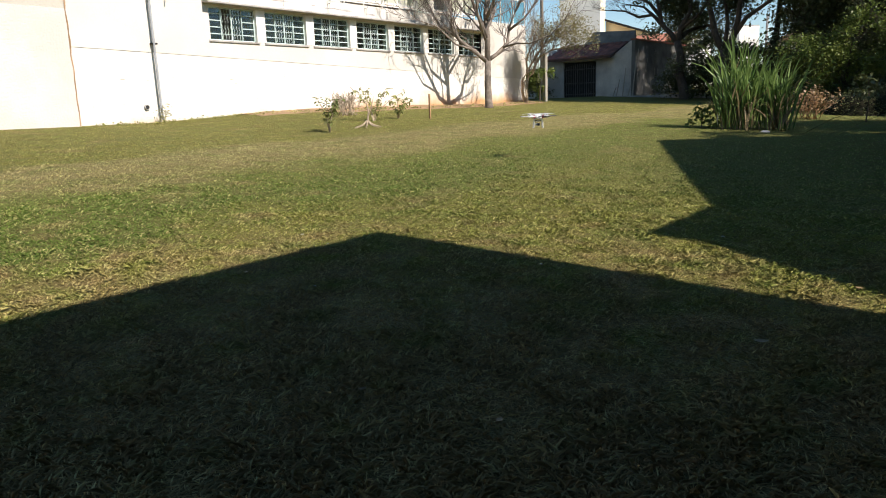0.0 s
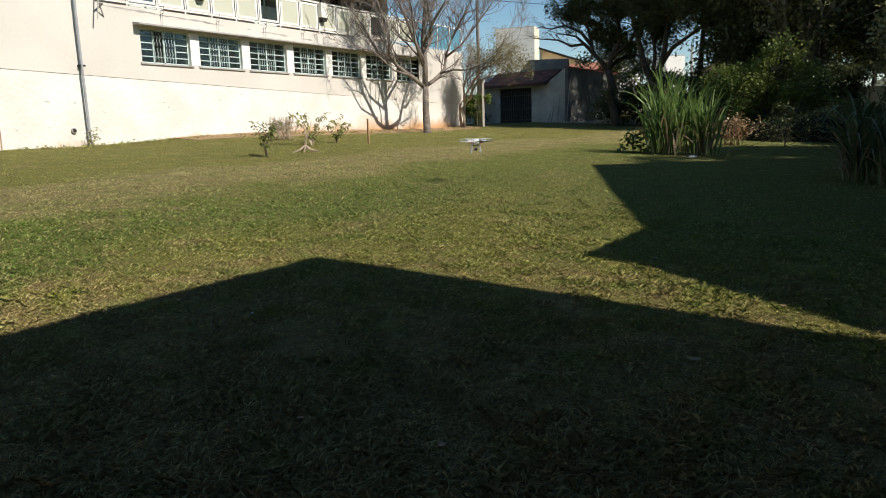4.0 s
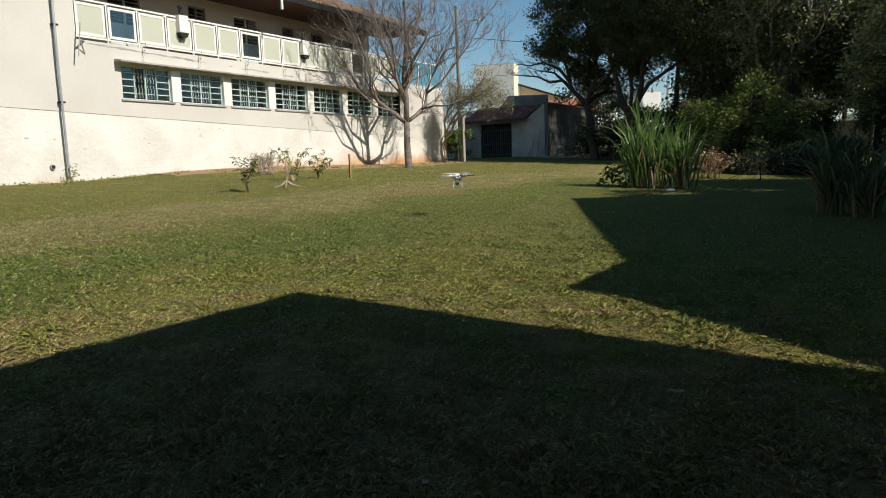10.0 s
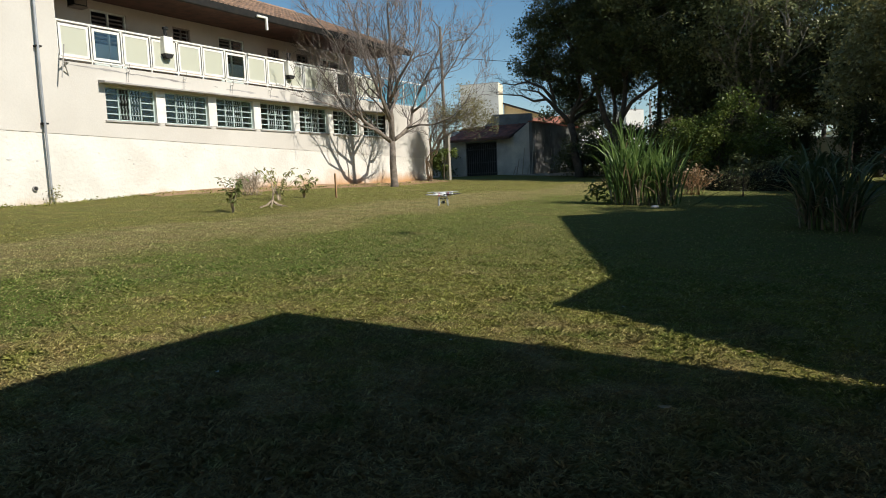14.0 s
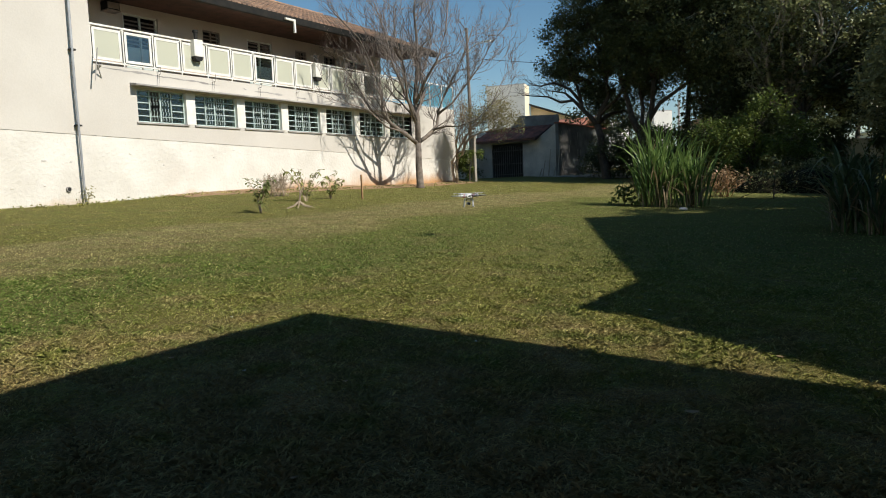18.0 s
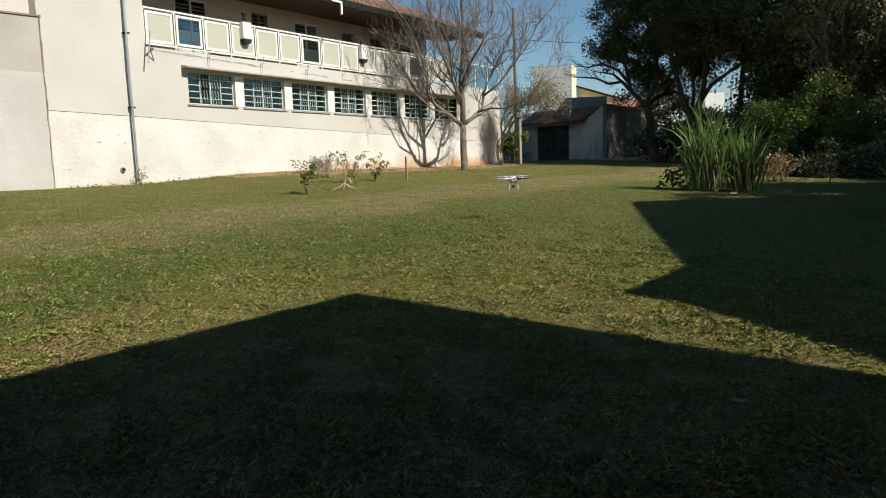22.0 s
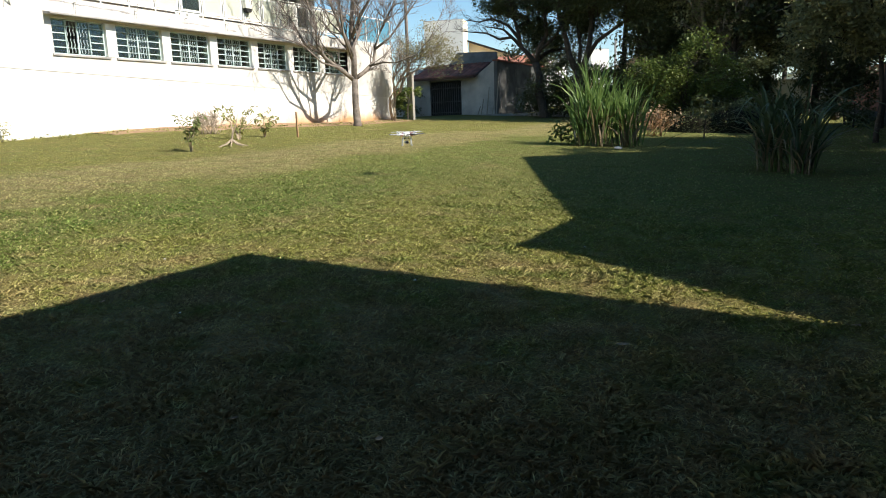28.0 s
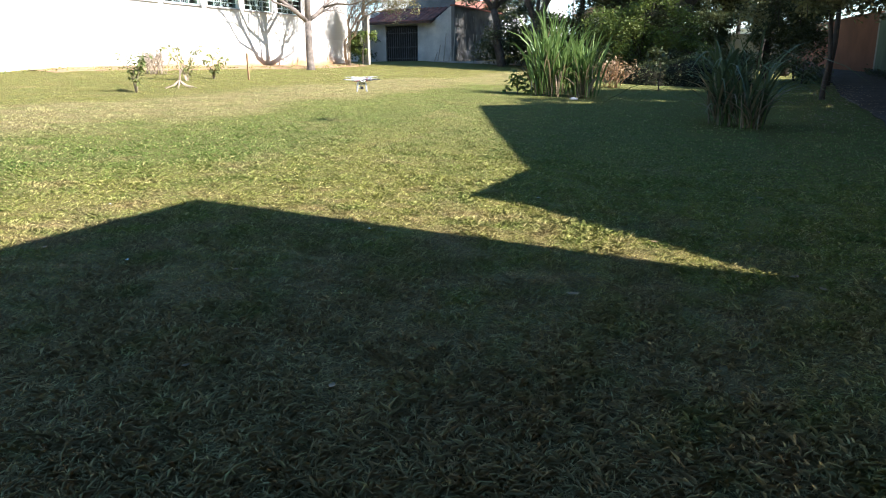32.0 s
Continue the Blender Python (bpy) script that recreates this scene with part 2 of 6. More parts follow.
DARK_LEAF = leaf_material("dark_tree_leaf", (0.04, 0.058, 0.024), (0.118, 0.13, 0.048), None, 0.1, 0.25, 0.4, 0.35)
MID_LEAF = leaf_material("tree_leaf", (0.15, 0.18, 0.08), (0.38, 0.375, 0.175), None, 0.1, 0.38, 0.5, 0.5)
OLIVE_LEAF = leaf_material("olive_leaf", (0.16, 0.16, 0.065), (0.36, 0.33, 0.14), None, 0.1, 0.3, 0.5, 0.5)
BUSH_LEAF = leaf_material("bush_leaf", (0.05, 0.09, 0.02), (0.19, 0.225, 0.05), None, 0.1, 0.3, 0.9)
SAPLING_LEAF = leaf_material("sapling_leaf", (0.10, 0.14, 0.045), (0.29, 0.315, 0.11), None, 0.1, 0.35, 0.9)
WEED_LEAF = leaf_material("weed_leaf", (0.19, 0.215, 0.075), (0.40, 0.40, 0.15), None, 0.1, 0.4, 0.9)
BROWN_LEAF = leaf_material("brown_leaf", (0.20, 0.18, 0.08), (0.38, 0.33, 0.17), None, 0.1, 0.35, 0.8)
DRY_LEAF = leaf_material("dry_fallen_leaf", (0.20, 0.12, 0.06), (0.42, 0.30, 0.17), None, 0.1, 0.2, 3.0)


def lawn_material(name, blade):
    """Mown lawn in bands that run beside the wall: olive, dry straw, deep green, then yellowish with tan patches."""
    m = bpy.data.materials.new(name)
    m.use_nodes = True
    t, b = m.node_tree, m.node_tree.nodes["Principled BSDF"]
    b.inputs["Roughness"].default_value, b.inputs["Specular IOR Level"].default_value = 0.9, 0.06
    geo, sep = t.nodes.new("ShaderNodeNewGeometry"), t.nodes.new("ShaderNodeSeparateXYZ")
    t.links.new(geo.outputs["Position"], sep.inputs[0])
    ns = []
    for sc in (0.45, 1.25, 110.0):
        n = t.nodes.new("ShaderNodeTexNoise")
        n.inputs["Scale"].default_value, n.inputs["Detail"].default_value = sc, 5
        t.links.new(geo.outputs["Position"], n.inputs["Vector"])
        ns.append(n)
    wob = t.nodes.new("ShaderNodeMath")
    wob.operation, wob.inputs[1].default_value = "MULTIPLY_ADD", 4.5
    t.links.new(ns[0].outputs["Fac"], wob.inputs[0])
    t.links.new(sep.outputs["X"], wob.inputs[2])
    across = t.nodes.new("ShaderNodeMapRange")
    across.inputs["From Min"].default_value, across.inputs["From Max"].default_value = -13.0 + 2.25, -2.0 + 2.25
    t.links.new(wob.outputs[0], across.inputs["Value"])
    bands = t.nodes.new("ShaderNodeValToRGB")
    e = bands.color_ramp.elements
    e[0].color, e[1].color = (0.21, 0.22, 0.055, 1), (0.25, 0.255, 0.06, 1)
    for pos, col in ((0.20, (0.22, 0.23, 0.055)), (0.28, (0.36, 0.315, 0.14)), (0.43, (0.35, 0.305, 0.13)), (0.52, (0.155, 0.21, 0.045)), (0.68, (0.13, 0.19, 0.042)), (0.79, (0.245, 0.25, 0.06))):
        e.new(pos).color = (*col, 1)
    t.links.new(across.outputs["Result"], bands.inputs["Fac"])
    tan = t.nodes.new("ShaderNodeMapRange")
    tan.inputs["From Min"].default_value, tan.inputs["From Max"].default_value = 0.57, 0.72
    tan.inputs["To Max"].default_value = 0.75
    t.links.new(ns[1].outputs["Fac"], tan.inputs["Value"])
    mx = t.nodes.new("ShaderNodeMix")
    mx.data_type = "RGBA"
    mx.inputs["B"].default_value = (0.36, 0.285, 0.13, 1)
    t.links.new(tan.outputs["Result"], mx.inputs["Factor"])
    t.links.new(bands.outputs["Color"], mx.inputs["A"])
    # small tufts of greener grass among worn thatch
    tuft = t.nodes.new("ShaderNodeTexNoise")
    tuft.inputs["Scale"].default_value, tuft.inputs["Detail"].default_value = 2.6, 4
    t.links.new(geo.outputs["Position"], tuft.inputs["Vector"])
    lush = t.nodes.new("ShaderNodeMapRange")
    lush.inputs["From Min"].default_value, lush.inputs["From Max"].default_value = 0.47, 0.62
    lush.inputs["To Max"].default_value = 0.5
    t.links.new(tuft.outputs["Fac"], lush.inputs["Value"])
    mg = t.nodes.new("ShaderNodeMix")
    mg.data_type = "RGBA"
    mg.inputs["B"].default_value = (0.14, 0.205, 0.045, 1)
    t.links.new(lush.outputs["Result"], mg.inputs["Factor"])
    t.links.new(mx.outputs["Result"], mg.inputs["A"])
    # greener grass on the path side, past the near corner, with shade mixed in
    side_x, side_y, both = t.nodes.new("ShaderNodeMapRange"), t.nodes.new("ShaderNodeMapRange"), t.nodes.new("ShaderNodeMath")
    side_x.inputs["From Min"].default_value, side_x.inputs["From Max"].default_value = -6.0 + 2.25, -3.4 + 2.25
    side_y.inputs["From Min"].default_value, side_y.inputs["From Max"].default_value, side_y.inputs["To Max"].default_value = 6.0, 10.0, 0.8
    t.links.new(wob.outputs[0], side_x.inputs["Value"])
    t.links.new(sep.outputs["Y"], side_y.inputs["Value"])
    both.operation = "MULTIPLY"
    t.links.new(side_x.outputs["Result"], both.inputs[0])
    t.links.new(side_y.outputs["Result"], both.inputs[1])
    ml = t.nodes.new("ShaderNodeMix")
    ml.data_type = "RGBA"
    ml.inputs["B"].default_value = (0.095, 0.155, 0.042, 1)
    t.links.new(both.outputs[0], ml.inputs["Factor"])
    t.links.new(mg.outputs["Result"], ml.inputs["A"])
    # brown thatch near the corner, warmed to offset blue shade, broken by greener tufts
    reach, scrub, worn, warm_mask = (t.nodes.new(k) for k in ("ShaderNodeVectorMath", "ShaderNodeTexNoise", "ShaderNodeMath", "ShaderNodeMapRange"))
    reach.operation, reach.inputs[1].default_value = "DISTANCE", (-1.2, 1.0, 0)
    t.links.new(geo.outputs["Position"], reach.inputs[0])
    scrub.inputs["Scale"].default_value, scrub.inputs["Detail"].default_value = 3.4, 5
    t.links.new(geo.outputs["Position"], scrub.inputs["Vector"])
    worn.operation, worn.inputs[1].default_value = "MULTIPLY_ADD", -9.0
    t.links.new(scrub.outputs["Fac"], worn.inputs[0])
    t.links.new(reach.outputs["Value"], worn.inputs[2])
    warm_mask.inputs["From Min"].default_value, warm_mask.inputs["From Max"].default_value = 0.1, -2.9
    warm_mask.inputs["To Max"].default_value = 0.8
    t.links.new(worn.outputs[0], warm_mask.inputs["Value"])
    mt = t.nodes.new("ShaderNodeMix")
    mt.data_type = "RGBA"
    mt.inputs["B"].default_value = (0.37, 0.25, 0.125, 1)
    t.links.new(warm_mask.outputs["Result"], mt.inputs["Factor"])
    t.links.new(ml.outputs["Result"], mt.inputs["A"])
    hsv, v = t.nodes.new("ShaderNodeHueSaturation"), t.nodes.new("ShaderNodeMath")
    v.operation = "MULTIPLY_ADD"
    t.links.new(v.outputs[0], hsv.inputs["Value"])
    out = mt.outputs["Result"]
    if blade:
        v.inputs[1].default_value, v.inputs[2].default_value = 0.85, 1.14
        t.links.new(geo.outputs["Random Per Island"], v.inputs[0])
        dry = t.nodes.new("ShaderNodeMapRange")
        dry.inputs["From Min"].default_value, dry.inputs["From Max"].default_value = 0.68, 0.97
        dry.inputs["To Max"].default_value = 0.75
        t.links.new(geo.outputs["Random Per Island"], dry.inputs["Value"])
        mx2 = t.nodes.new("ShaderNodeMix")
        mx2.data_type = "RGBA"
        mx2.inputs["B"].default_value = (0.41, 0.355, 0.155, 1)
        t.links.new(dry.outputs["Result"], mx2.inputs["Factor"])
        t.links.new(out, mx2.inputs["A"])
        out = mx2.outputs["Result"]
        # blades lie in a mat, so that most of them face the sky
        up, half = t.nodes.new("ShaderNodeVectorMath"), t.nodes.new("ShaderNodeVectorMath")
        half.operation, half.inputs["Scale"].default_value = "SCALE", 0.5
        t.links.new(geo.outputs["Normal"], half.inputs[0])
        up.operation, up.inputs[1].default_value = "ADD", (0, 0, 0.65)
        t.links.new(half.outputs[0], up.inputs[0])
        t.links.new(up.outputs[0], b.inputs["Normal"])
    else:
        thatch = t.nodes.new("ShaderNodeMix")
        thatch.data_type = "RGBA"
        thatch.inputs["Factor"].default_value = 0.4
        thatch.inputs["B"].default_value = (0.30, 0.225, 0.09, 1)
        t.links.new(out, thatch.inputs["A"])
        out = thatch.outputs["Result"]
        v.inputs[1].default_value, v.inputs[2].default_value = 1.5, 0.03
        t.links.new(ns[2].outputs["Fac"], v.inputs[0])
        bn = t.nodes.new("ShaderNodeBump")
        bn.inputs["Strength"].default_value, bn.inputs["Distance"].default_value = 1.0, 0.04
        t.links.new(ns[2].outputs["Fac"], bn.inputs["Height"])
        t.links.new(bn.outputs["Normal"], b.inputs["Normal"])
    t.links.new(out, hsv.inputs["Color"])
    t.links.new(hsv.outputs["Color"], b.inputs["Base Color"])
    return m


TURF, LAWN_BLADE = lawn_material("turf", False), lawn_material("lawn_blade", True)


def splash(m, height, tone):
    """Red earth thrown up by rain on the foot of a whitewashed wall, in ragged tongues."""
    t = m.node_tree
    b = t.nodes["Principled BSDF"]
    geo, sep, n = t.nodes.new("ShaderNodeNewGeometry"), t.nodes.new("ShaderNodeSeparateXYZ"), t.nodes.new("ShaderNodeTexNoise")
    n.inputs["Scale"].default_value, n.inputs["Detail"].default_value = 0.55, 8
    t.links.new(geo.outputs["Position"], sep.inputs[0])
    t.links.new(geo.outputs["Position"], n.inputs["Vector"])
    k = t.nodes.new("ShaderNodeMath")
    k.operation, k.inputs[1].default_value = "MULTIPLY_ADD", -1.9
    t.links.new(n.outputs["Fac"], k.inputs[0])
    far = t.nodes.new("ShaderNodeMapRange")
    far.inputs["From Min"].default_value, far.inputs["From Max"].default_value = 13.0, 19.0
    far.inputs["To Min"].default_value, far.inputs["To Max"].default_value = 0.55, 0.0
    t.links.new(sep.outputs["Y"], far.inputs["Value"])
    both = t.nodes.new("ShaderNodeMath")
    t.links.new(sep.outputs["Z"], both.inputs[0])
    t.links.new(far.outputs["Result"], both.inputs[1])
    t.links.new(both.outputs[0], k.inputs[2])
    r = t.nodes.new("ShaderNodeMapRange")
    r.inputs["From Min"].default_value, r.inputs["From Max"].default_value = height - 0.95, height - 1.45
    t.links.new(k.outputs[0], r.inputs["Value"])
    mx = t.nodes.new("ShaderNodeMix")
    mx.data_type = "RGBA"
    mx.inputs["B"].default_value = (*tone, 1)
    t.links.new(r.outputs["Result"], mx.inputs["Factor"])
    t.links.new(b.inputs["Base Color"].links[0].from_socket, mx.inputs["A"])
    t.links.new(mx.outputs["Result"], b.inputs["Base Color"])


splash(WHITEWASH, 1.92, (0.50, 0.29, 0.14))

# ---- mesh helpers ----


class Geo:
    """Vertices and faces that become one mesh."""

    def __init__(self):
        self.v, self.f = [], []

    def add(self, vs, fs):
        n = len(self.v)
        self.v += [tuple(p) for p in vs]
        self.f += [tuple(i + n for i in f) for f in fs]
        return self

    def box(self, x0, x1, y0, y1, z0, z1):
        return self.add([(x, y, z) for x in (x0, x1) for y in (y0, y1) for z in (z0, z1)],
                        [(0, 1, 3, 2), (4, 6, 7, 5), (0, 4, 5, 1), (2, 3, 7, 6), (0, 2, 6, 4), (1, 5, 7, 3)])

    def prism(self, poly, axis, a, b):
        """A polygon in the two other axes, drawn out from a to b along the axis."""
        n = len(poly)
        put = {"x": lambda p, d: (d, p[0], p[1]), "y": lambda p, d: (p[0], d, p[1]), "z": lambda p, d: (p[0], p[1], d)}[axis]
        vs = [put(p, a) for p in poly] + [put(p, b) for p in poly]
        return self.add(vs, [tuple(range(n))[::-1], tuple(range(n, 2 * n))] + [(i, (i + 1) % n, n + (i + 1) % n, n + i) for i in range(n)])

    def tube(self, pts, radii, n=6, cap=True):
        pts = [Vector(p) for p in pts]
        start, vs, fs = len(self.v), [], []
        for i, p in enumerate(pts):
            d = (pts[min(i + 1, len(pts) - 1)] - pts[max(i - 1, 0)]).normalized()
            a = d.cross(Vector((0, 0, 1)) if abs(d.z) < 0.9 else Vector((1, 0, 0))).normalized()
            c = d.cross(a)
            r = radii[i] if hasattr(radii, "__len__") else radii
            vs += [p + a * (r * math.cos(2 * math.pi * k / n)) + c * (r * math.sin(2 * math.pi * k / n)) for k in range(n)]
        for i in range(len(pts) - 1):
            fs += [(i * n + k, i * n + (k + 1) % n, (i + 1) * n + (k + 1) % n, (i + 1) * n + k) for k in range(n)]
        if cap:
            fs += [tuple(range(n))[::-1], tuple(range((len(pts) - 1) * n, len(pts) * n))]
        return self.add(vs, fs)

    def lathe(self, profile, n=16, centre=(0, 0, 0)):
        """Profile of (radius, height) turned round the z axis."""
        vs = [(centre[0] + r * math.cos(2 * math.pi * k / n), centre[1] + r * math.sin(2 * math.pi * k / n), centre[2] + z) for r, z in profile for k in range(n)]
        fs = [(i * n + k, i * n + (k + 1) % n, (i + 1) * n + (k + 1) % n, (i + 1) * n + k) for i in range(len(profile) - 1) for k in range(n)]
        fs += [tuple(range(n))[::-1], tuple(range((len(profile) - 1) * n, len(profile) * n))]
        return self.add(vs, fs)


def mesh_from(name, geo, mat, bevel=0.0, smooth=False):
    me = bpy.data.meshes.new(name)
    me.from_pydata(geo.v, [], geo.f)
    if bevel:
        bm = bmesh.new()
        bm.from_mesh(me)
        bmesh.ops.bevel(bm, geom=bm.edges[:], offset=bevel, segments=2, profile=0.5, affect="EDGES", clamp_overlap=True)
        bm.to_mesh(me)
        bm.free()
    me.materials.append(mat)
    if smooth:
        me.polygons.foreach_set("use_smooth", [True] * len(me.polygons))
    me.update()
    return me


def part(name, geo, mat, parent=None, label="", bevel=0.0, smooth=False):
    me = geo if isinstance(geo, bpy.types.Mesh) else mesh_from(name, geo, mat, bevel, smooth)
    ob = new(name, me)
    if parent:
        ob.parent = parent
    if label:
        ob["label"] = label
    return ob


def thing(name, at, label, category, group="", kind="", turn=0.0):
    ob = new(name)
    ob.empty_display_size = 0.2
    ob.matrix_basis = pose(*at, 0, 0, turn)
    return tagged(ob, label, category, group, kind)


def soup(name, verts, faces_per, mat, parent=None, label="", smooth=False):
    """A mesh of many equal small pieces from an array (pieces, corners, 3) and the faces of one piece."""
    k, c = verts.shape[:2]
    me = bpy.data.meshes.new(name)
    tri = np.array(faces_per)
    loops = (np.arange(k)[:, None, None] * c + tri[None]).reshape(-1)
    me.vertices.add(k * c)
    me.vertices.foreach_set("co", verts.reshape(-1).astype(np.float32))
    me.loops.add(len(loops))
    me.loops.foreach_set("vertex_index", loops.astype(np.int32))
    nf, side = k * len(tri), tri.shape[1]
    me.polygons.add(nf)
    me.polygons.foreach_set("loop_start", np.arange(0, nf * side, side, dtype=np.int32))
    me.update(calc_edges=True)
    me.materials.append(mat)
    ob = new(name, me)
    if parent:
        ob.parent = parent
    if label:
        ob["label"] = label
    return ob


rng = np.random.default_rng(7)

# ---- ground ----


def ease(a, b, v):
    t = np.clip((v - a) / (b - a), 0, 1)
    return t * t * (3 - 2 * t)


def ground_z(x, y):
    """The lawn climbs from the path to the foot of the long wall."""
    u = np.clip(-np.asarray(x) / 17.7, 0, 1)
    y = np.clip(y, -60, 70)
    foot = 1.21 + 0.18 * ease(9.0, 14.0, y) + 0.028 * np.maximum(0, y - 25)
    return 0.0225 * np.maximum(y, 0) * (1 - u) + foot * u


def gz(x, y):
    return float(ground_z(x, y))


gx = np.concatenate([[-2500, -900, -400, -200, -100, -60, -40, -30, -24, -20], np.arange(-18.2, 8, 0.4), [10, 14, 20, 30, 50, 90, 200, 400, 900, 2500]])
gy = np.concatenate([[-2500, -900, -400, -150, -60, -30, -16, -10, -6], np.arange(-4, 46, 0.4), [48, 52, 58, 66, 80, 110, 200, 400, 900, 2500]])
GX, GY = np.meshgrid(gx, gy)
GZ = ground_z(GX, GY)
W = len(gx)
g = Geo()
g.v = [tuple(p) for p in np.stack([GX, GY, GZ], -1).reshape(-1, 3)]
g.f = [(j * W + i, j * W + i + 1, (j + 1) * W + i + 1, (j + 1) * W + i) for j in range(len(gy) - 1) for i in range(W - 1)]
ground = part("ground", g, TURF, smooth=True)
tagged(ground, "patchy mown lawn with straw and bare earth", "lawn", kind="structure")


def strip(name, left, right, ys, lift, mat, label, category, bank=0.0):
    """A thin sheet that follows the ground between two edges given as functions of y."""
    g = Geo()
    for y in ys:
        a, b = left(y), right(y)
        for k in range(5):
            x = a + (b - a) * k / 4
            g.v.append((x, y, gz(x, y) + lift * (1 - (1.6 * (k / 4) ** 3 if bank else 0)) + bank * float(ease(12.6, 16.0, y)) * (0.7 + 0.6 * noise.noise((y * 0.9, 4, 0))) * (1 - k / 4) ** 1.6))
    g.f = [(j * 5 + i, j * 5 + i + 1, j * 5 + i + 6, j * 5 + i + 5) for j in range(len(ys) - 1) for i in range(4)]
    n = len(g.v)
    rim = [j * 5 for j in range(len(ys))]
    g.v += [(g.v[i][0], g.v[i][1], g.v[i][2] - 0.1) for i in rim]
    g.f += [(rim[j], rim[j + 1], n + j + 1, n + j) for j in range(len(ys) - 1)]
    return tagged(part(name, g, mat, smooth=False), label, category, kind="structure")


strip("path", lambda y: 1.75 + 0.07 * math.sin(y * 0.5) + 0.012 * max(0, y - 22) - 0.11 * max(0, y - 36) + max(0, 13 - y) * 0.07 + 0.03 * math.sin(y * 3.1), lambda y: 4.2 - 0.2 * max(0, y - 39.6),
      list(np.arange(11.5, 54, 0.5)), 0.03, ASPHALT, "dark worn asphalt path beside the painted wall", "path")
strip("earth_strip", lambda y: -17.72, lambda y: -16.55 + 0.45 * noise.noise((y * 0.7, 8, 0)) + 0.35 * noise.noise((y * 2.3, 3, 0)),
      list(np.arange(12.6, 28.5, 0.3)), 0.02, EARTH, "bare red earth along the foot of the wall", "soil", 0.10)

# ---- long two-storey building: wall face at x = FACE ----
FACE = -17.7
Y0, Y1 = 7.95, 28.3                 # the ends of the long face
SILL, HEAD, FLOOR2, RAIL = 3.43, 4.34, 4.80, 5.90
BALC0 = 10.66                       # where the balcony begins
house = thing("school_building", (FACE, 18, 1.2), "cream two-storey building with a balcony and barred windows", "building", kind="structure")


def at_house(geo):
    geo.v = [(x - FACE, y - 18, z - 1.2) for x, y, z in geo.v]
    return geo


def hpart(name, geo, mat, label="", bevel=0.0, parent=None, smooth=False):
    return part(name, at_house(geo), mat, parent or house, label, bevel, smooth)


def stripe(y):
    return 3.02 - 0.027 * (y - 10)


# lower whitewashed plinth, its top edge falling slightly
g = Geo()
ys = list(np.arange(Y0, Y1 + 0.01, (Y1 - Y0) / 40))
for y in ys:
    for x, z in ((FACE - 0.3, 0.4), (FACE - 0.014, 0.4), (FACE - 0.014, stripe(y) - 0.03), (FACE - 0.014, stripe(y)), (FACE - 0.3, stripe(y))):
        wob = 0.008 * noise.noise((y * 1.3, z * 1.1, 3)) if x > FACE - 0.1 else 0
        g.v.append((x + wob, y, z))
g.f = [(j * 5 + i, j * 5 + (i + 1) % 5, j * 5 + 5 + (i + 1) % 5, j * 5 + 5 + i) for j in range(len(ys) - 1) for i in range(5)]
g.f += [(0, 1, 2, 3, 4), tuple(range(len(g.v) - 5, len(g.v)))[::-1]]
hpart("plinth", g, WHITEWASH, "rough whitewashed lower wall with earth stains")
g = Geo()
g.prism([(Y0, stripe(Y0)), (Y1, stripe(Y1)), (Y1, SILL), (Y0, SILL)], "x", FACE - 0.3, FACE)
hpart("wall_band", g, CREAM)
hpart("wall_end_band", Geo().box(FACE - 0.3, FACE, Y0, 11.80, SILL, HEAD), CREAM)
hpart("wall_end_band", Geo().box(FACE - 0.3, FACE, 24.82, Y1, SILL, HEAD), CREAM)
hpart("wall_upper_band", Geo().box(FACE - 0.3, FACE, Y0, Y1, HEAD, FLOOR2 + 0.07), CREAM)
hpart("wall_tall", Geo().box(FACE - 1.6, FACE, Y0, BALC0, FLOOR2 + 0.07, 8.2), CREAM)
hpart("wall_tall", Geo().box(FACE - 1.6, FACE - 0.32, -9.5, Y0 - 0.005, 3.5, 8.2), CREAM)
hpart("wall_end", Geo().box(FACE - 10, FACE - 0.3, Y1 - 0.25, Y1, 0.4, FLOOR2), CREAM)
hpart("wall_end", Geo().box(FACE - 10, FACE - 1.6, Y0, Y0 + 0.25, 0.4, 8.2), CREAM)
hpart("wall_rear", Geo().box(FACE - 10.2, FACE - 10, Y0, Y1, 0.4, 7.0), CREAM)
hpart("room_wall", Geo().box(FACE - 4.2, FACE - 4.0, Y0 + 0.25, Y1 - 0.25, 0.4, FLOOR2 - 0.2), INSIDE)
hpart("balcony_floor", Geo().box(FACE - 10, FACE - 0.302, Y0 + 0.26, Y1 - 0.26, FLOOR2 - 0.16, FLOOR2), CONCRETE)
# window canopy and sill strips
g = Geo().prism([(FACE, 4.40), (FACE + 0.30, 4.39), (FACE + 0.30, 4.43), (FACE, 4.48)], "y", 11.68, 25.0)
hpart("window_canopy", g, CONCRETE, "stained concrete drip canopy over the windows")
# knocks and flaked spots in the lower wall
for k in range(26):
    y, z = random.uniform(8.1, 15.5) if k < 20 else random.uniform(15.5, 27.5), random.uniform(1.45, 2.8)
    w, h = random.uniform(0.02, 0.07), random.uniform(0.01, 0.028)
    pts = [(y + w * math.cos(a) * random.uniform(0.6, 1.1), z + h * math.sin(a) * random.uniform(0.6, 1.1)) for a in [i * math.pi / 4 for i in range(8)]]
    hpart("plaster_scar", Geo().prism(pts, "x", FACE - 0.02, FACE - 0.006 + 0.004 * random.random()), WHITEWASH if k % 3 else PALE_RENDER)
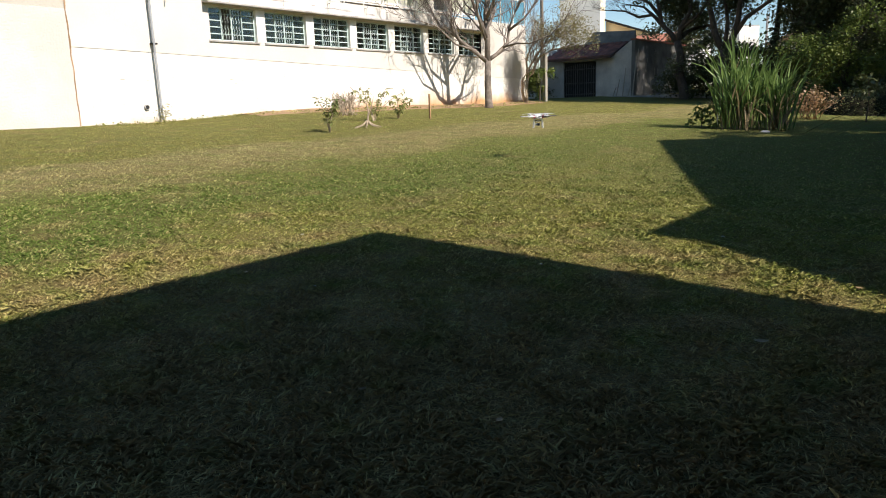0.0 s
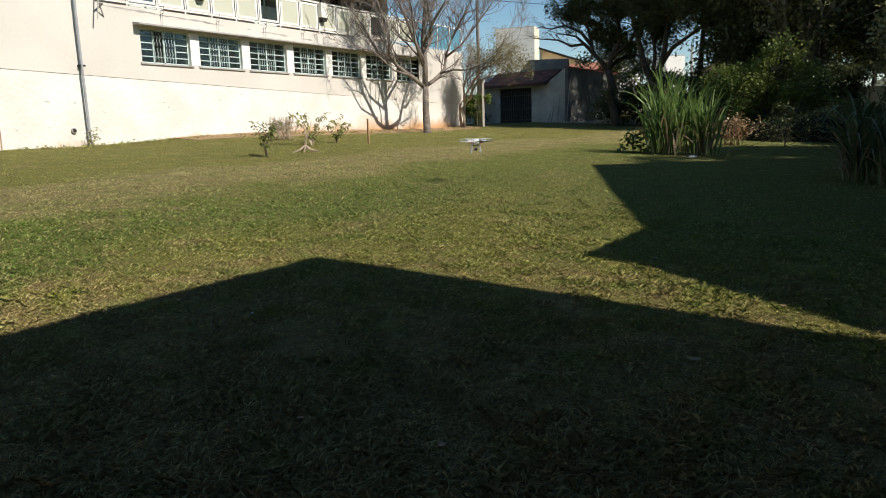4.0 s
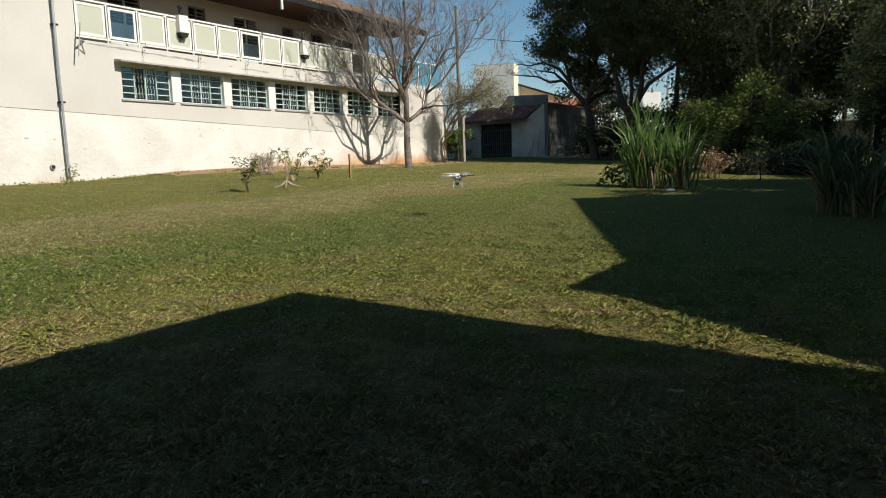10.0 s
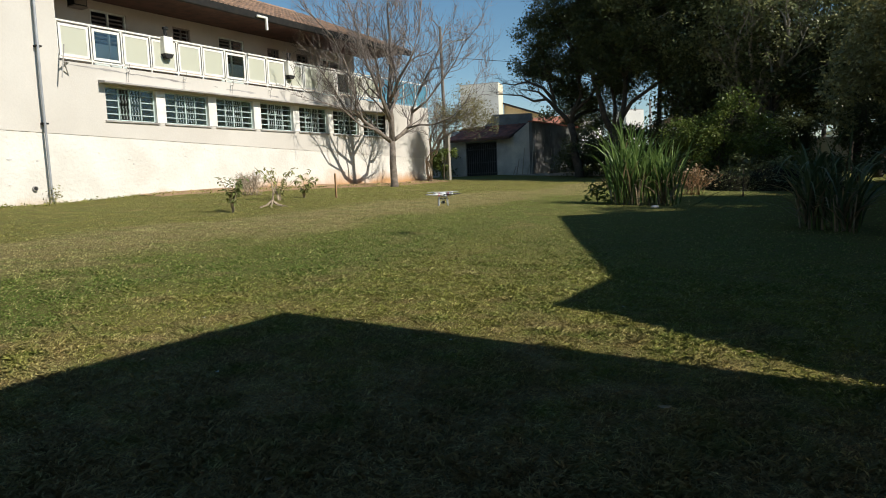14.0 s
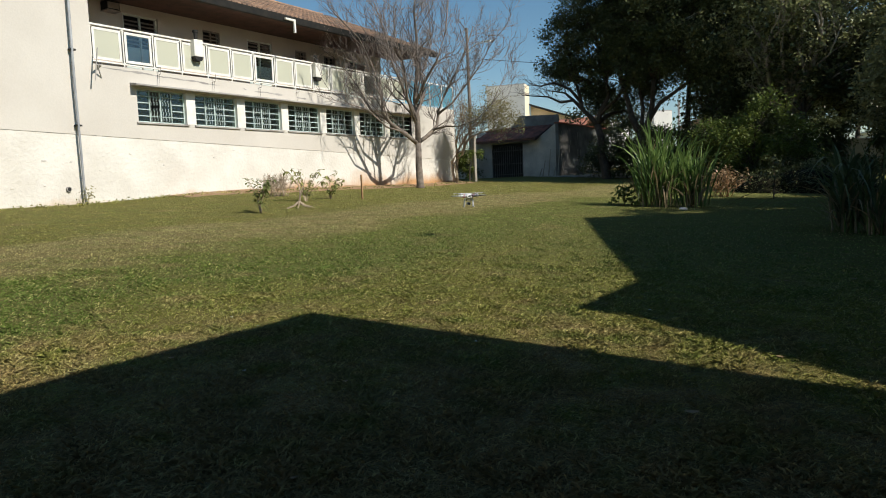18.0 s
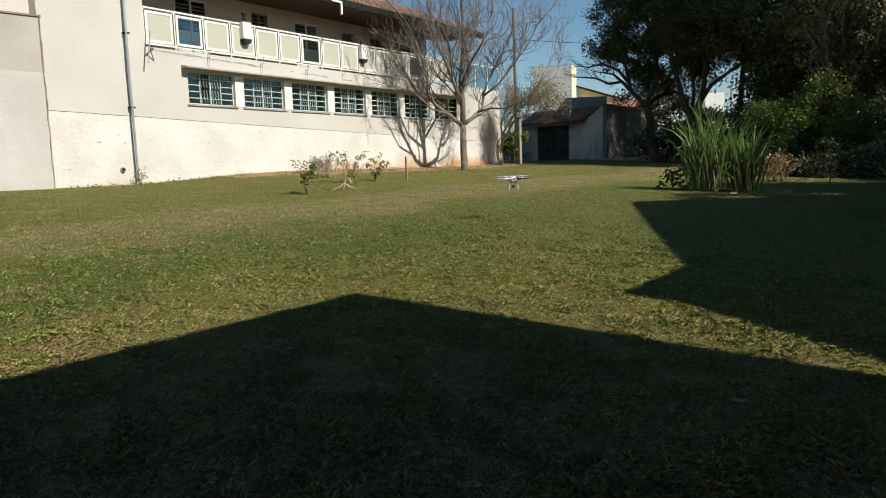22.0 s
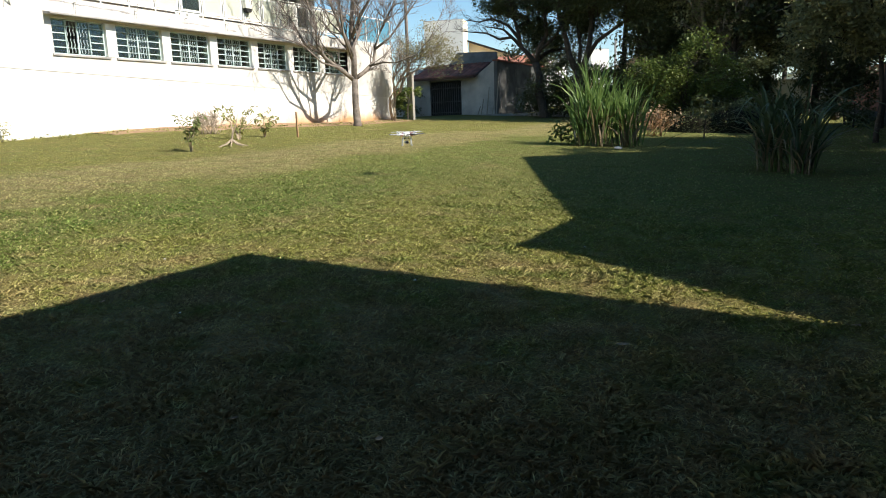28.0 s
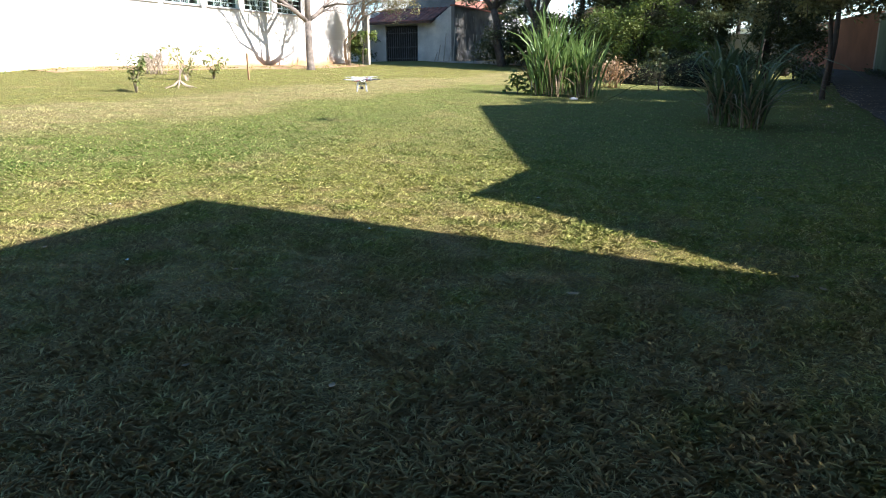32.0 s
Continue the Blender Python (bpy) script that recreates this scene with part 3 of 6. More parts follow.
# patches and cracks of bare cement under the balcony
crack = Geo()
for y0, y1 in ((10.85, 14.75), (15.6, 15.8), (16.1, 17.4), (18.0, 18.5), (20.0, 20.6)):
    m = max(2, int((y1 - y0) / 0.1))
    rows = []
    for k in range(m + 1):
        y = y0 + (y1 - y0) * k / m
        z = 4.80 - 0.028 * (y - 10.85) + 0.03 * noise.noise((y * 1.7, 0, 2)) + 0.02 * noise.noise((y * 6, 0, 4))
        h = (0.012 + 0.042 * abs(noise.noise((y * 2.3, 7, 0)))) * min(1, 8 * k / m, 8 * (m - k) / m + 0.1)
        rows += [(FACE + 0.004, y, z - h), (FACE + 0.004, y, z + h)]
    crack.add(rows, [(2 * k, 2 * k + 2, 2 * k + 3, 2 * k + 1) for k in range(m)])
hpart("cement_repair", crack, CONCRETE, "grey cement patches along a crack")


def window(y0, i):
    """A barred steel window: frame, four panes, cross bars and a scrolled grille in the middle."""
    w, h = 1.58, HEAD - SILL
    fr = Geo()
    for b in ((0, w, 0, 0.035), (0, w, h - 0.035, h), (0, 0.03, 0, h), (w - 0.03, w, 0, h), (w * 0.27, w * 0.27 + 0.03, 0, h), (w * 0.73 - 0.03, w * 0.73, 0, h), (w / 2 - 0.02, w / 2 + 0.02, 0, h)):
        fr.box(-0.14, -0.10, b[0], b[1], b[2], b[3])
    win = part("window", fr, GREEN_PAINT, house, "pale green steel window with bars")
    win.matrix_basis = Matrix.Translation((0, y0 - 18, SILL - 1.2))

    def wp(name, geo, mat, label=""):
        return part(name, geo, mat, win, label)
    cuts = (0.03, w * 0.27, w * 0.5, w * 0.73, w - 0.03)
    for k in range(4):
        if i == 0 and k == 1:
            continue
        wp("pane", Geo().box(-0.125, -0.119, cuts[k], cuts[k + 1], 0.035, h - 0.035), GLASS).visible_shadow = False
    for k in range(1, 5):
        z = h * k / 5
        for a, b in ((0.02, w * 0.27), (w * 0.73, w - 0.02)):
            wp("cross_bar", Geo().box(-0.10, -0.075, a, b, z - 0.012, z + 0.012), GREEN_PAINT)
        if k in (1, 4) or i != 0:
            wp("cross_bar", Geo().box(-0.10, -0.08, w * 0.27, w * 0.73, z - 0.008, z + 0.008), GREEN_PAINT)
    for k in range(8):
        y = w * (0.29 + 0.42 * k / 7)
        for z0, z1 in ((0.06, h * 0.46), (h * 0.54, h - 0.06)):
            pts = [(-0.07, y + 0.016 * math.sin(q * math.pi * 4), z0 + (z1 - z0) * q) for q in (0, 0.125, 0.25, 0.375, 0.5, 0.625, 0.75, 0.875, 1)]
            wp("grille_bar", Geo().tube(pts, 0.0085, 4), GREEN_PAINT)
    wp("window_sill", Geo().box(-0.02, 0.045, -0.06, w + 0.06, -0.05, -0.005), CONCRETE)
    return win


WIN_Y = [11.87 + 1.9 * i for i in range(7)]
for i, y in enumerate(WIN_Y):
    window(y, i)
    if i < 6:
        hpart("pillar", Geo().box(FACE - 0.3, FACE + 0.012, y + 1.58, y + 1.9, SILL, HEAD), WHITE_PAINT, "white painted pillar", 0.008)
hpart("jamb", Geo().box(FACE - 0.3, FACE - 0.002, 11.80, 11.87, SILL, HEAD), CREAM)
hpart("jamb", Geo().box(FACE - 0.3, FACE - 0.002, WIN_Y[6] + 1.58, 24.82, SILL, HEAD), CREAM)

# balcony balustrade: posts, rails, framed panels
N_PANEL, PITCH = 15, 0.917
balustrade = thing("balustrade", (FACE, BALC0, FLOOR2 + 0.07), "white metal balcony balustrade with framed frosted panels", "railing", kind="structure")
L = N_PANEL * PITCH
part("top_rail", Geo().box(-0.06, 0.0, 0, L, 1.0, 1.05), WHITE_PAINT, balustrade, "", 0.008)
part("bottom_rail", Geo().box(-0.05, -0.01, 0, L, 0.06, 0.10), WHITE_PAINT, balustrade, "", 0.006)
post = mesh_from("post", Geo().box(-0.055, -0.005, -0.02, 0.02, 0.0, 1.0), WHITE_PAINT, 0.005)
fg = Geo()
a, b, c, d = 0.05, PITCH - 0.05, 0.13, 0.96
for q in ((a, b, c, c + 0.07), (a, b, d - 0.07, d), (a, a + 0.07, c, d), (b - 0.07, b, c, d)):
    fg.box(-0.045, -0.015, *q)
for (p, q) in (((0.0, 0.06), (a + 0.03, c + 0.03)), ((PITCH, 0.06), (b - 0.03, c + 0.03)), ((0.0, 1.0), (a + 0.03, d - 0.03)), ((PITCH, 1.0), (b - 0.03, d - 0.03))):
    fg.tube([(-0.02, p[0], p[1]), (-0.02, q[0], q[1])], 0.012, 5)
frame_mesh = mesh_from("panel_frame", fg, WHITE_PAINT)
fill = Geo().box(-0.036, -0.026, a + 0.07, b - 0.07, c + 0.07, d - 0.07)
panel_mesh, clear_mesh = mesh_from("panel", fill, FROSTED), mesh_from("panel", fill, CLEAR)
for k in range(N_PANEL + 1):
    part("post", post, None, balustrade).location.y = k * PITCH
    if k < N_PANEL:
        part("panel_frame", frame_mesh, None, balustrade).location.y = k * PITCH
        if k in (1, 6, 12):
            part("panel", clear_mesh, None, balustrade, "clear glass panel").location.y = k * PITCH
        else:
            part("panel", panel_mesh, None, balustrade).location.y = k * PITCH
# teal glass guard of the end terrace
terrace = thing("terrace_guard", (FACE, BALC0 + L, FLOOR2 + 0.07), "teal glass guard with white posts on the end terrace", "railing", kind="structure")
TL = Y1 - BALC0 - L - 0.02
for k in range(5):
    part("post", Geo().box(-0.05, -0.01, -0.02, 0.02, 0, 1.05), WHITE_PAINT, terrace).location.y = TL * k / 4
    if k < 4:
        part("pane", Geo().box(-0.034, -0.026, 0.04, TL / 4 - 0.04, 0.08, 1.0), TEAL, terrace).location.y = TL * k / 4
part("top_rail", Geo().box(-0.05, -0.01, 0, TL, 1.03, 1.07), WHITE_PAINT, terrace)

# upper storey, set back behind the balcony
BACK = FACE - 1.35
ups = [(12.5, 13.65, 5.0, 6.72), (15.3, 15.98, 6.2, 6.68), (17.15, 18.3, 5.1, 6.66), (19.45, 20.05, 6.1, 6.6), (21.0, 21.7, 6.1, 6.6), (22.4, 23.6, 5.0, 6.6)]
UP1 = 24.6
prev = BALC0
for (a, b, lo, hi) in ups:
    hpart("upper_wall", Geo().box(BACK - 0.2, BACK, prev, a, FLOOR2, 7.02), PINKWALL)
    hpart("upper_wall", Geo().box(BACK - 0.2, BACK, a, b, FLOOR2, lo), PINKWALL)
    hpart("upper_wall", Geo().box(BACK - 0.2, BACK, a, b, hi, 7.02), PINKWALL)
    prev = b
    f = Geo()
    W2, H2 = b - a, hi - lo
    for q in ((0, 0.05, 0, H2), (W2 - 0.05, W2, 0, H2), (0, W2, 0, 0.05), (0, W2, H2 - 0.05, H2), (W2 / 2 - 0.02, W2 / 2 + 0.02, 0, H2)):
        f.box(-0.10, -0.03, *q)
    w = part("louvre_window" if hi - lo < 1 else "louvre_door", f, WHITE_PAINT if hi - lo > 1.2 else SHUTTER, house, "brown louvred shutter")
    w.matrix_basis = Matrix.Translation((BACK - FACE, a - 18, lo - 1.2))
    lower = H2 * 0.45 if H2 > 1.2 else 0
    for k in range(int((H2 - lower - 0.08) / 0.11)):
        z = lower + 0.07 + k * 0.11
        part("slat", Geo().add([(-0.09, 0.05, z + 0.05), (-0.09, W2 - 0.05, z + 0.05), (-0.045, W2 - 0.05, z), (-0.045, 0.05, z), (-0.09, 0.05, z + 0.06), (-0.09, W2 - 0.05, z + 0.06), (-0.045, W2 - 0.05, z + 0.01), (-0.045, 0.05, z + 0.01)],
                               [(0, 1, 2, 3), (7, 6, 5, 4), (0, 4, 5, 1), (2, 6, 7, 3), (1, 5, 6, 2), (0, 3, 7, 4)]), SHUTTER, w)
    if lower:
        part("pane", Geo().box(-0.08, -0.07, 0.05, W2 - 0.05, 0.05, lower), DOOR_PANEL, w, "grey-green lower panel")
    # near-black backing: the unlit room is painted into its colour
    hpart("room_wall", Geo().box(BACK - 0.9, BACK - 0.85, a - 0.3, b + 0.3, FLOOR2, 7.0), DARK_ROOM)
hpart("upper_wall", Geo().box(BACK - 0.2, BACK, prev, UP1, FLOOR2, 7.02), PINKWALL)
hpart("upper_wall", Geo().box(FACE - 10, BACK - 0.2, UP1 - 0.2, UP1, FLOOR2, 7.02), PINKWALL)

# roof: soffit, gutter and rows of clay tiles
EAVE_X, EAVE_Z, RIDGE_X, RIDGE_Z = FACE + 0.75, 6.98, FACE - 5.6, 9.6
RY0, RY1 = 10.7, 25.7
roof = thing("tiled_roof", (EAVE_X, 15, EAVE_Z), "weathered clay tile roof with a deep boarded eave", "roof", kind="structure")
ox, oy, oz = EAVE_X, 15, EAVE_Z
part("soffit", Geo().box(BACK - ox, -0.05, BALC0 - oy, RY1 - oy, -0.02, 0.02), DARK_WOOD, roof, "dark brown boarded soffit")
part("gutter", Geo().prism([(-0.02, -0.13), (0.13, -0.13), (0.17, 0.06), (0.15, 0.06), (0.12, -0.08), (-0.02, -0.08)], "y", RY0 - oy, RY1 - oy), GUTTER, roof, "dark metal gutter")
slope = (RIDGE_Z - EAVE_Z) / (EAVE_X - RIDGE_X)
part("deck", Geo().prism([(0, 0.03), (RIDGE_X - ox, RIDGE_Z - oz + 0.03), (2 * (RIDGE_X - ox), 0.03), (2 * (RIDGE_X - ox), 0.0), (RIDGE_X - ox, RIDGE_Z - oz), (0, 0.0)], "y", RY0 - oy, RY1 - oy), DARK_WOOD, roof)
part("gable_wall", Geo().prism([(BACK - ox, 0), (RIDGE_X - ox, RIDGE_Z - oz - 0.2), (2 * (RIDGE_X - ox) - BACK + ox, 0)], "y", UP1 - oy - 0.2, UP1 - oy), PINKWALL, roof)
# one tile: a half-round barrel, shared by all the tiles
tile = Geo()
TL_, TR = 0.44, 0.078
for q, (dx, r) in enumerate(((0.03, TR), (-TL_, TR * 0.82))):
    for k in range(6):
        ang = math.pi * k / 5
        tile.v.append((dx, -r * math.cos(ang), r * math.sin(ang) * 1.15 - dx * slope + (0.02 if q == 0 else 0.0)))
tile.f = [(k, k + 1, k + 7, k + 6) for k in range(5)] + [(0, 1, 2, 3, 4, 5)]
tile_mesh = mesh_from("roof_tile", tile, TILE)
rest = Geo()
count = 0
for r in range(15):
    for k in range(int((RY1 - RY0) / 0.2)):
        y = RY0 + 0.1 + k * 0.2
        x = -r * 0.38
        z = 0.045 - x * slope
        j = rng.uniform(-0.008, 0.008)
        if r < 3 and 13.0 < y < 25.7 and count < 290:
            o = part("roof_tile", tile_mesh, None, roof)
            o.location = (x + 0.04, y - oy + j, z + 0.01)
            count += 1
        else:
            rest.add([(vx + x + 0.04, vy + y - oy + j, vz + z + 0.01) for vx, vy, vz in tile.v], tile.f)
tagged(part("roof_tiles", rest, TILE, roof), kind="stuff")
part("ridge_cap", Geo().tube([(RIDGE_X - ox, RY0 - oy, RIDGE_Z - oz + 0.05), (RIDGE_X - ox, RY1 - oy, RIDGE_Z - oz + 0.05)], 0.12, 8), TILE, roof)
# small gutter outlet with a dangling elbow
part("gutter_outlet", Geo().box(0.18, 0.24, 1.72, 2.10, -0.10, -0.04).box(0.18, 0.24, 2.10, 2.17, -0.46, -0.04), WHITE_PAINT, roof, "white angled outlet pipe")

# grey side wall that stands next to the tall end
side = thing("side_wall", (FACE + 0.25, 4, 1.0), "grey cement wall adjoining the cream building", "wall", kind="structure")
part("lower_render", Geo().box(-0.5, 0.0, -14, Y0 - 4 - 0.03, -0.9, 2.9), PALE_RENDER, side, "pale patched lower render")
part("upper_render", Geo().prism([(-14, 2.9), (Y0 - 4 - 0.03, 2.9), (Y0 - 4 - 0.03, 4.18), (-14, 3.7)], "x", -0.5, -0.012), GREYWALL, side)
part("coping", Geo().prism([(-14, 3.7), (Y0 - 4 - 0.02, 4.18), (Y0 - 4 - 0.02, 4.22), (-14, 3.74)], "x", -0.56, 0.02), TILE, side, "red tile coping")

g = Geo()
for k in range(25):
    z = 0.15 + k * 0.17
    w, sh = 0.012 + 0.02 * abs(noise.noise((0, z * 2.1, 5))), 0.02 * noise.noise((3, z * 3, 1))
    g.v += [(0.004, Y0 - 4 - 0.06 + sh - w, z), (0.004, Y0 - 4 - 0.06 + sh + w, z)]
g.f = [(2 * k, 2 * k + 1, 2 * k + 3, 2 * k + 2) for k in range(24)]
part("cracked_joint", g, EARTH, side, "cracked brown joint between the walls")
for k in range(14):
    y, z, w, h = random.uniform(-6, 3.6), random.uniform(0.4, 2.7), random.uniform(0.05, 0.22), random.uniform(0.012, 0.03)
    part("render_scar", Geo().prism([(y, z), (y + w * 0.4, z - h), (y + w, z + h * 0.3), (y + w * 0.6, z + h)], "x", -0.01, 0.004), GREYWALL, side)
# downpipe from the gutter to the lawn
pipe = thing("downpipe", (FACE + 0.11, 10.1, gz(FACE, 10.1)), "grey painted steel downpipe against the cream wall", "pipe")
part("pipe", Geo().tube([(0.03, 0.02, -0.1), (0, 0, 0.3), (0.01, -0.03, 3.0), (0, 0.0, 7.0)], 0.030, 10), PIPE, pipe, smooth=True)
for z in (2.0, 3.9, 5.6):
    part("clamp", Geo().box(-0.12, 0.02, -0.075, 0.075, z - 0.02, z + 0.02), GUTTER, pipe)

# gas heaters hung behind the balustrade
for y, z in ((13.92, 5.32), (19.05, 5.26)):
    h = thing("water_heater", (FACE + 0.10, y, z), "white wall-hung gas water heater with a dark flue", "heater", "water heaters on the balcony")
    part("casing", Geo().box(-0.17, 0.06, -0.16, 0.16, 0.12, 0.62), WHITE_PAINT, h, "", 0.02)
    part("burner_base", Geo().prism([(-0.16, 0.12), (0.16, 0.12), (0.09, 0.0), (-0.09, 0.0)], "x", -0.16, 0.05), GUTTER, h)
    part("flue", Geo().tube([(-0.06, 0, 0.6), (-0.06, 0, 0.86)], 0.055, 10).tube([(-0.06, 0, 0.84), (-0.06, 0, 0.90)], 0.085, 10), GUTTER, h)

# window box of an air conditioner under the eave
ac = thing("air_conditioner", (BACK + 0.2, 12.05, 6.58), "dark box air conditioner under the eave", "air conditioner")
part("case", Geo().box(-0.2, 0.1, -0.2, 0.2, 0.08, 0.32), GUTTER, ac, "", 0.01)
part("grille", Geo().box(0.1, 0.11, -0.17, 0.17, 0.11, 0.28), SHUTTER, ac)
part("shelf", Geo().box(-0.2, 0.12, -0.21, 0.21, 0.045, 0.076), SHUTTER, ac)

# aerial bracket and line hooks on the front
aerial = thing("aerial_bracket", (FACE + 0.02, 10.62, 4.82), "thin grey aerial rod on a wall bracket", "aerial")
part("rod", Geo().tube([(0.22, -0.06, -0.42), (0.22, 0.06, 0.42)], 0.018, 6), CONCRETE, aerial)
part("arm", Geo().tube([(-0.01, 0.26, 0.02), (0.22, 0.0, -0.02)], 0.022, 6), CONCRETE, aerial)
part("strut", Geo().tube([(-0.01, 0.25, -0.3), (0.16, 0.06, -0.02)], 0.018, 6), CONCRETE, aerial)
for y in (12.55, 14.45, 16.3, 18.0, 20.2):
    hk = thing("line_hook", (FACE + 0.01, y, 4.78), "small rusty hook with a hanging wire", "hook", "hooks under the balcony")
    part("hook", Geo().tube([(-0.02, 0, -0.02), (0.12, 0.02, 0.0), (0.14, 0.03, 0.2)], 0.010, 5), CONCRETE, hk)
    part("wire", Geo().tube([(0.10, 0.0, 0.0), (0.05, 0.0, -0.3)], 0.005, 4), CABLE, hk)
vent = thing("wall_outlet", (FACE + 0.04, 9.75, 1.62), "dark round drain outlet in the whitewash", "outlet")
part("ring", Geo().tube([(-0.05, 0, 0), (0.0, 0, 0)], 0.065, 12), CONCRETE, vent)
part("bore", Geo().tube([(-0.02, 0.0, 0), (0.004, 0.0, 0)], 0.048, 12), BLACK_PLASTIC, vent)

# ---- houses on the sunny side, out of view: their roofs throw the long shadows ----
wing = thing("low_wing", (1.1, -4, 0), "low plastered wing with a flat overhanging roof", "building", kind="structure")
part("wall", Geo().box(0, 0.2, -9, 7.4, -0.2, 3.85), LOW_BOUNCE, wing)
part("wall", Geo().box(0.2, 7, 7.2, 7.4, -0.2, 3.85), LOW_BOUNCE, wing)
part("wall", Geo().box(7, 7.2, -9, 7.4, -0.2, 3.85), LOW_BOUNCE, wing)
part("wall", Geo().box(0.2, 7, -9, -8.8, -0.2, 3.85), LOW_BOUNCE, wing)
part("roof", Geo().prism([(-0.58, -9.6), (7.6, -9.6), (7.6, 8.85), (3.7, 8.44), (-0.58, 8.09)], "z", 3.85, 4.0), LOW_BOUNCE, wing)
# storey added, unseen, to hide more sky from the shaded lawn
part("added_storey", Geo().box(2.6, 7.2, -9, 6.6, 4.0, 6.4), LOW_BOUNCE, wing)
# wall added behind, unseen, that hides sky from the near lawn
rear = thing("sky_blocker", (-9, -1.5, 0), "plain unseen block added behind the yard to cut sky light", "building", kind="structure")
part("wall", Geo().box(-9, 9.5, -0.3, 0, -0.3, 3.6), LOW_BOUNCE, rear)
part("parapet", Geo().box(-9.05, 9.55, -0.35, 0.05, 3.6, 3.8), LOW_BOUNCE, rear)
gable = thing("gabled_house", (3.6, 11, -1.13), "gabled neighbouring house with a flat-roofed annex", "house", kind="structure")
part("wall", Geo().prism([(-3.95, 0.7), (-3.95, 6.1), (1.87, 8.7), (6.5, 6.1), (6.5, 0.7)], "x", 0.12, 6), LOW_BOUNCE, gable)
part("roof", Geo().prism([(-4.0, 6.08), (1.87, 8.74), (6.7, 6.02), (6.7, 6.1), (1.87, 8.84), (-4.0, 6.18)], "x", 0.0, 6.3), TILE, gable)
annex = thing("annex", (2.35, 11, -2.15), "low flat-roofed annex of the gabled house", "building", kind="structure")
part("wall", Geo().prism([(-6.54, 1.7), (-6.54, 4.15), (-5.52, 6.05), (-3.95, 6.1), (-3.95, 1.7)], "x", 0.12, 6), LOW_BOUNCE, annex)
part("roof", Geo().box(0.0, 6, -5.6, -3.96, 6.06, 6.16), CONCRETE, annex)

# ---- painted wall along the path ----
pw = thing("painted_wall", (4.2, 20, 0), "boundary wall painted in orange, green and pale bays", "wall", kind="structure")
bays = [(16.5, 25.1, ORANGE_WALL, 2.25), (25.55, 26.9, PALE_WALL, 2.5), (26.9, 31.9, PALE_WALL, 2.55), (31.9, 39.0, GREEN_WALL, 2.7), (39.0, 39.6, PALE_WALL, 2.7)]
for k, (a, b, m, h) in enumerate(bays):
    zb = gz(4, (a + b) / 2)
    part("bay", Geo().box(0.0, 0.2, a - 20, b - 20, zb - 1.2, zb + h), m, pw, "", 0.0)
part("bay", Geo().prism([(0.0, 19.6), (0.2, 19.6), (-2.7, 34.0), (-2.9, 34.0)], "z", 0.2, 3.7), ORANGE_WALL, pw)
part("bay", Geo().prism([(-2.9, 34.0), (-2.75, 34.2), (-5.2, 36.2), (-5.3, 36.0)], "z", 0.2, 3.5), GREEN_WALL, pw)
part("post", Geo().box(-0.05, 0.28, 5.1, 5.55, -0.3, 3.2), DARK_RENDER, pw, "dark weathered concrete post")
part("footing", Geo().prism([(-3.5, -0.3), (19.6, -0.3), (19.6, 1.06), (-3.5, 0.55)], "x", -0.16, -0.003), DARK_SOIL, pw)
sr = thing("sheet_roof", (4.2, 23, 2.86), "pale corrugated sheet roof over the wall", "roof", kind="structure")
g = Geo()
for k in range(61):
    y = -4 + k * 0.1
    g.v += [(-0.15, y, 0.03 * math.sin(k * math.pi / 2)), (3.0, y, 0.9 + 0.03 * math.sin(k * math.pi / 2))]
g.f = [(2 * k, 2 * k + 1, 2 * k + 3, 2 * k + 2) for k in range(60)]
part("sheet", g, SHEET, sr)
part("fascia", Geo().box(-0.13, -0.10, -4, 2, -0.02, 0.02), SHEET, sr)

# ---- shed at the top of the lawn ----
SZ = 1.68
shed = thing("garden_shed", (-18, 36, SZ), "grey rendered shed with a rusty tile lean-to and iron gate", "shed", kind="structure")
part("wall", Geo().box(-3.1, -2.02, 0, 0.18, -0.6, 2.15), SHEDWALL, shed)
part("wall", Geo().prism([(-0.02, -0.6), (2.0, -0.6), (2.0, 2.82), (1.93, 2.8), (0.95, 2.12), (-0.02, 2.12)], "y", 0, 0.18), SHEDWALL, shed, "stained grey render")
part("wall", Geo().box(-2.02, -0.02, 0.002, 0.18, 1.92, 2.12), SHEDWALL, shed)
part("wall", Geo().box(-3.1, -2.92, 0.18, 7.3, -0.6, 2.7), SHEDWALL, shed)
# stained render whose dark colour also carries the trees' shade
part("side_wall", Geo().box(2.0, 2.18, 0.0, 7.5, -0.6, 2.82), DARK_RENDER, shed, "long stained side wall darkened for tree shade")
part("side_coping", Geo().box(1.95, 2.26, -0.04, 7.55, 2.82, 2.90), OLD_TILE, shed, "red tile coping on the side wall")
part("wall", Geo().box(-2.92, 2.0, 7.3, 7.5, -0.6, 2.7), SHEDWALL, shed)
part("floor", Geo().box(-2.92, 2.0, 0.18, 7.3, -0.3, -0.05), CONCRETE, shed)
part("parapet", Geo().prism([(-1.9, 2.7), (1.4, 2.7), (1.4, 3.48), (-1.05, 3.60)], "y", 1.72, 1.9), PARAPET, shed, "dark cement parapet")
part("flat_roof", Geo().box(-3.1, 1.94, 1.9, 7.3, 2.70, 2.8), CONCRETE, shed)
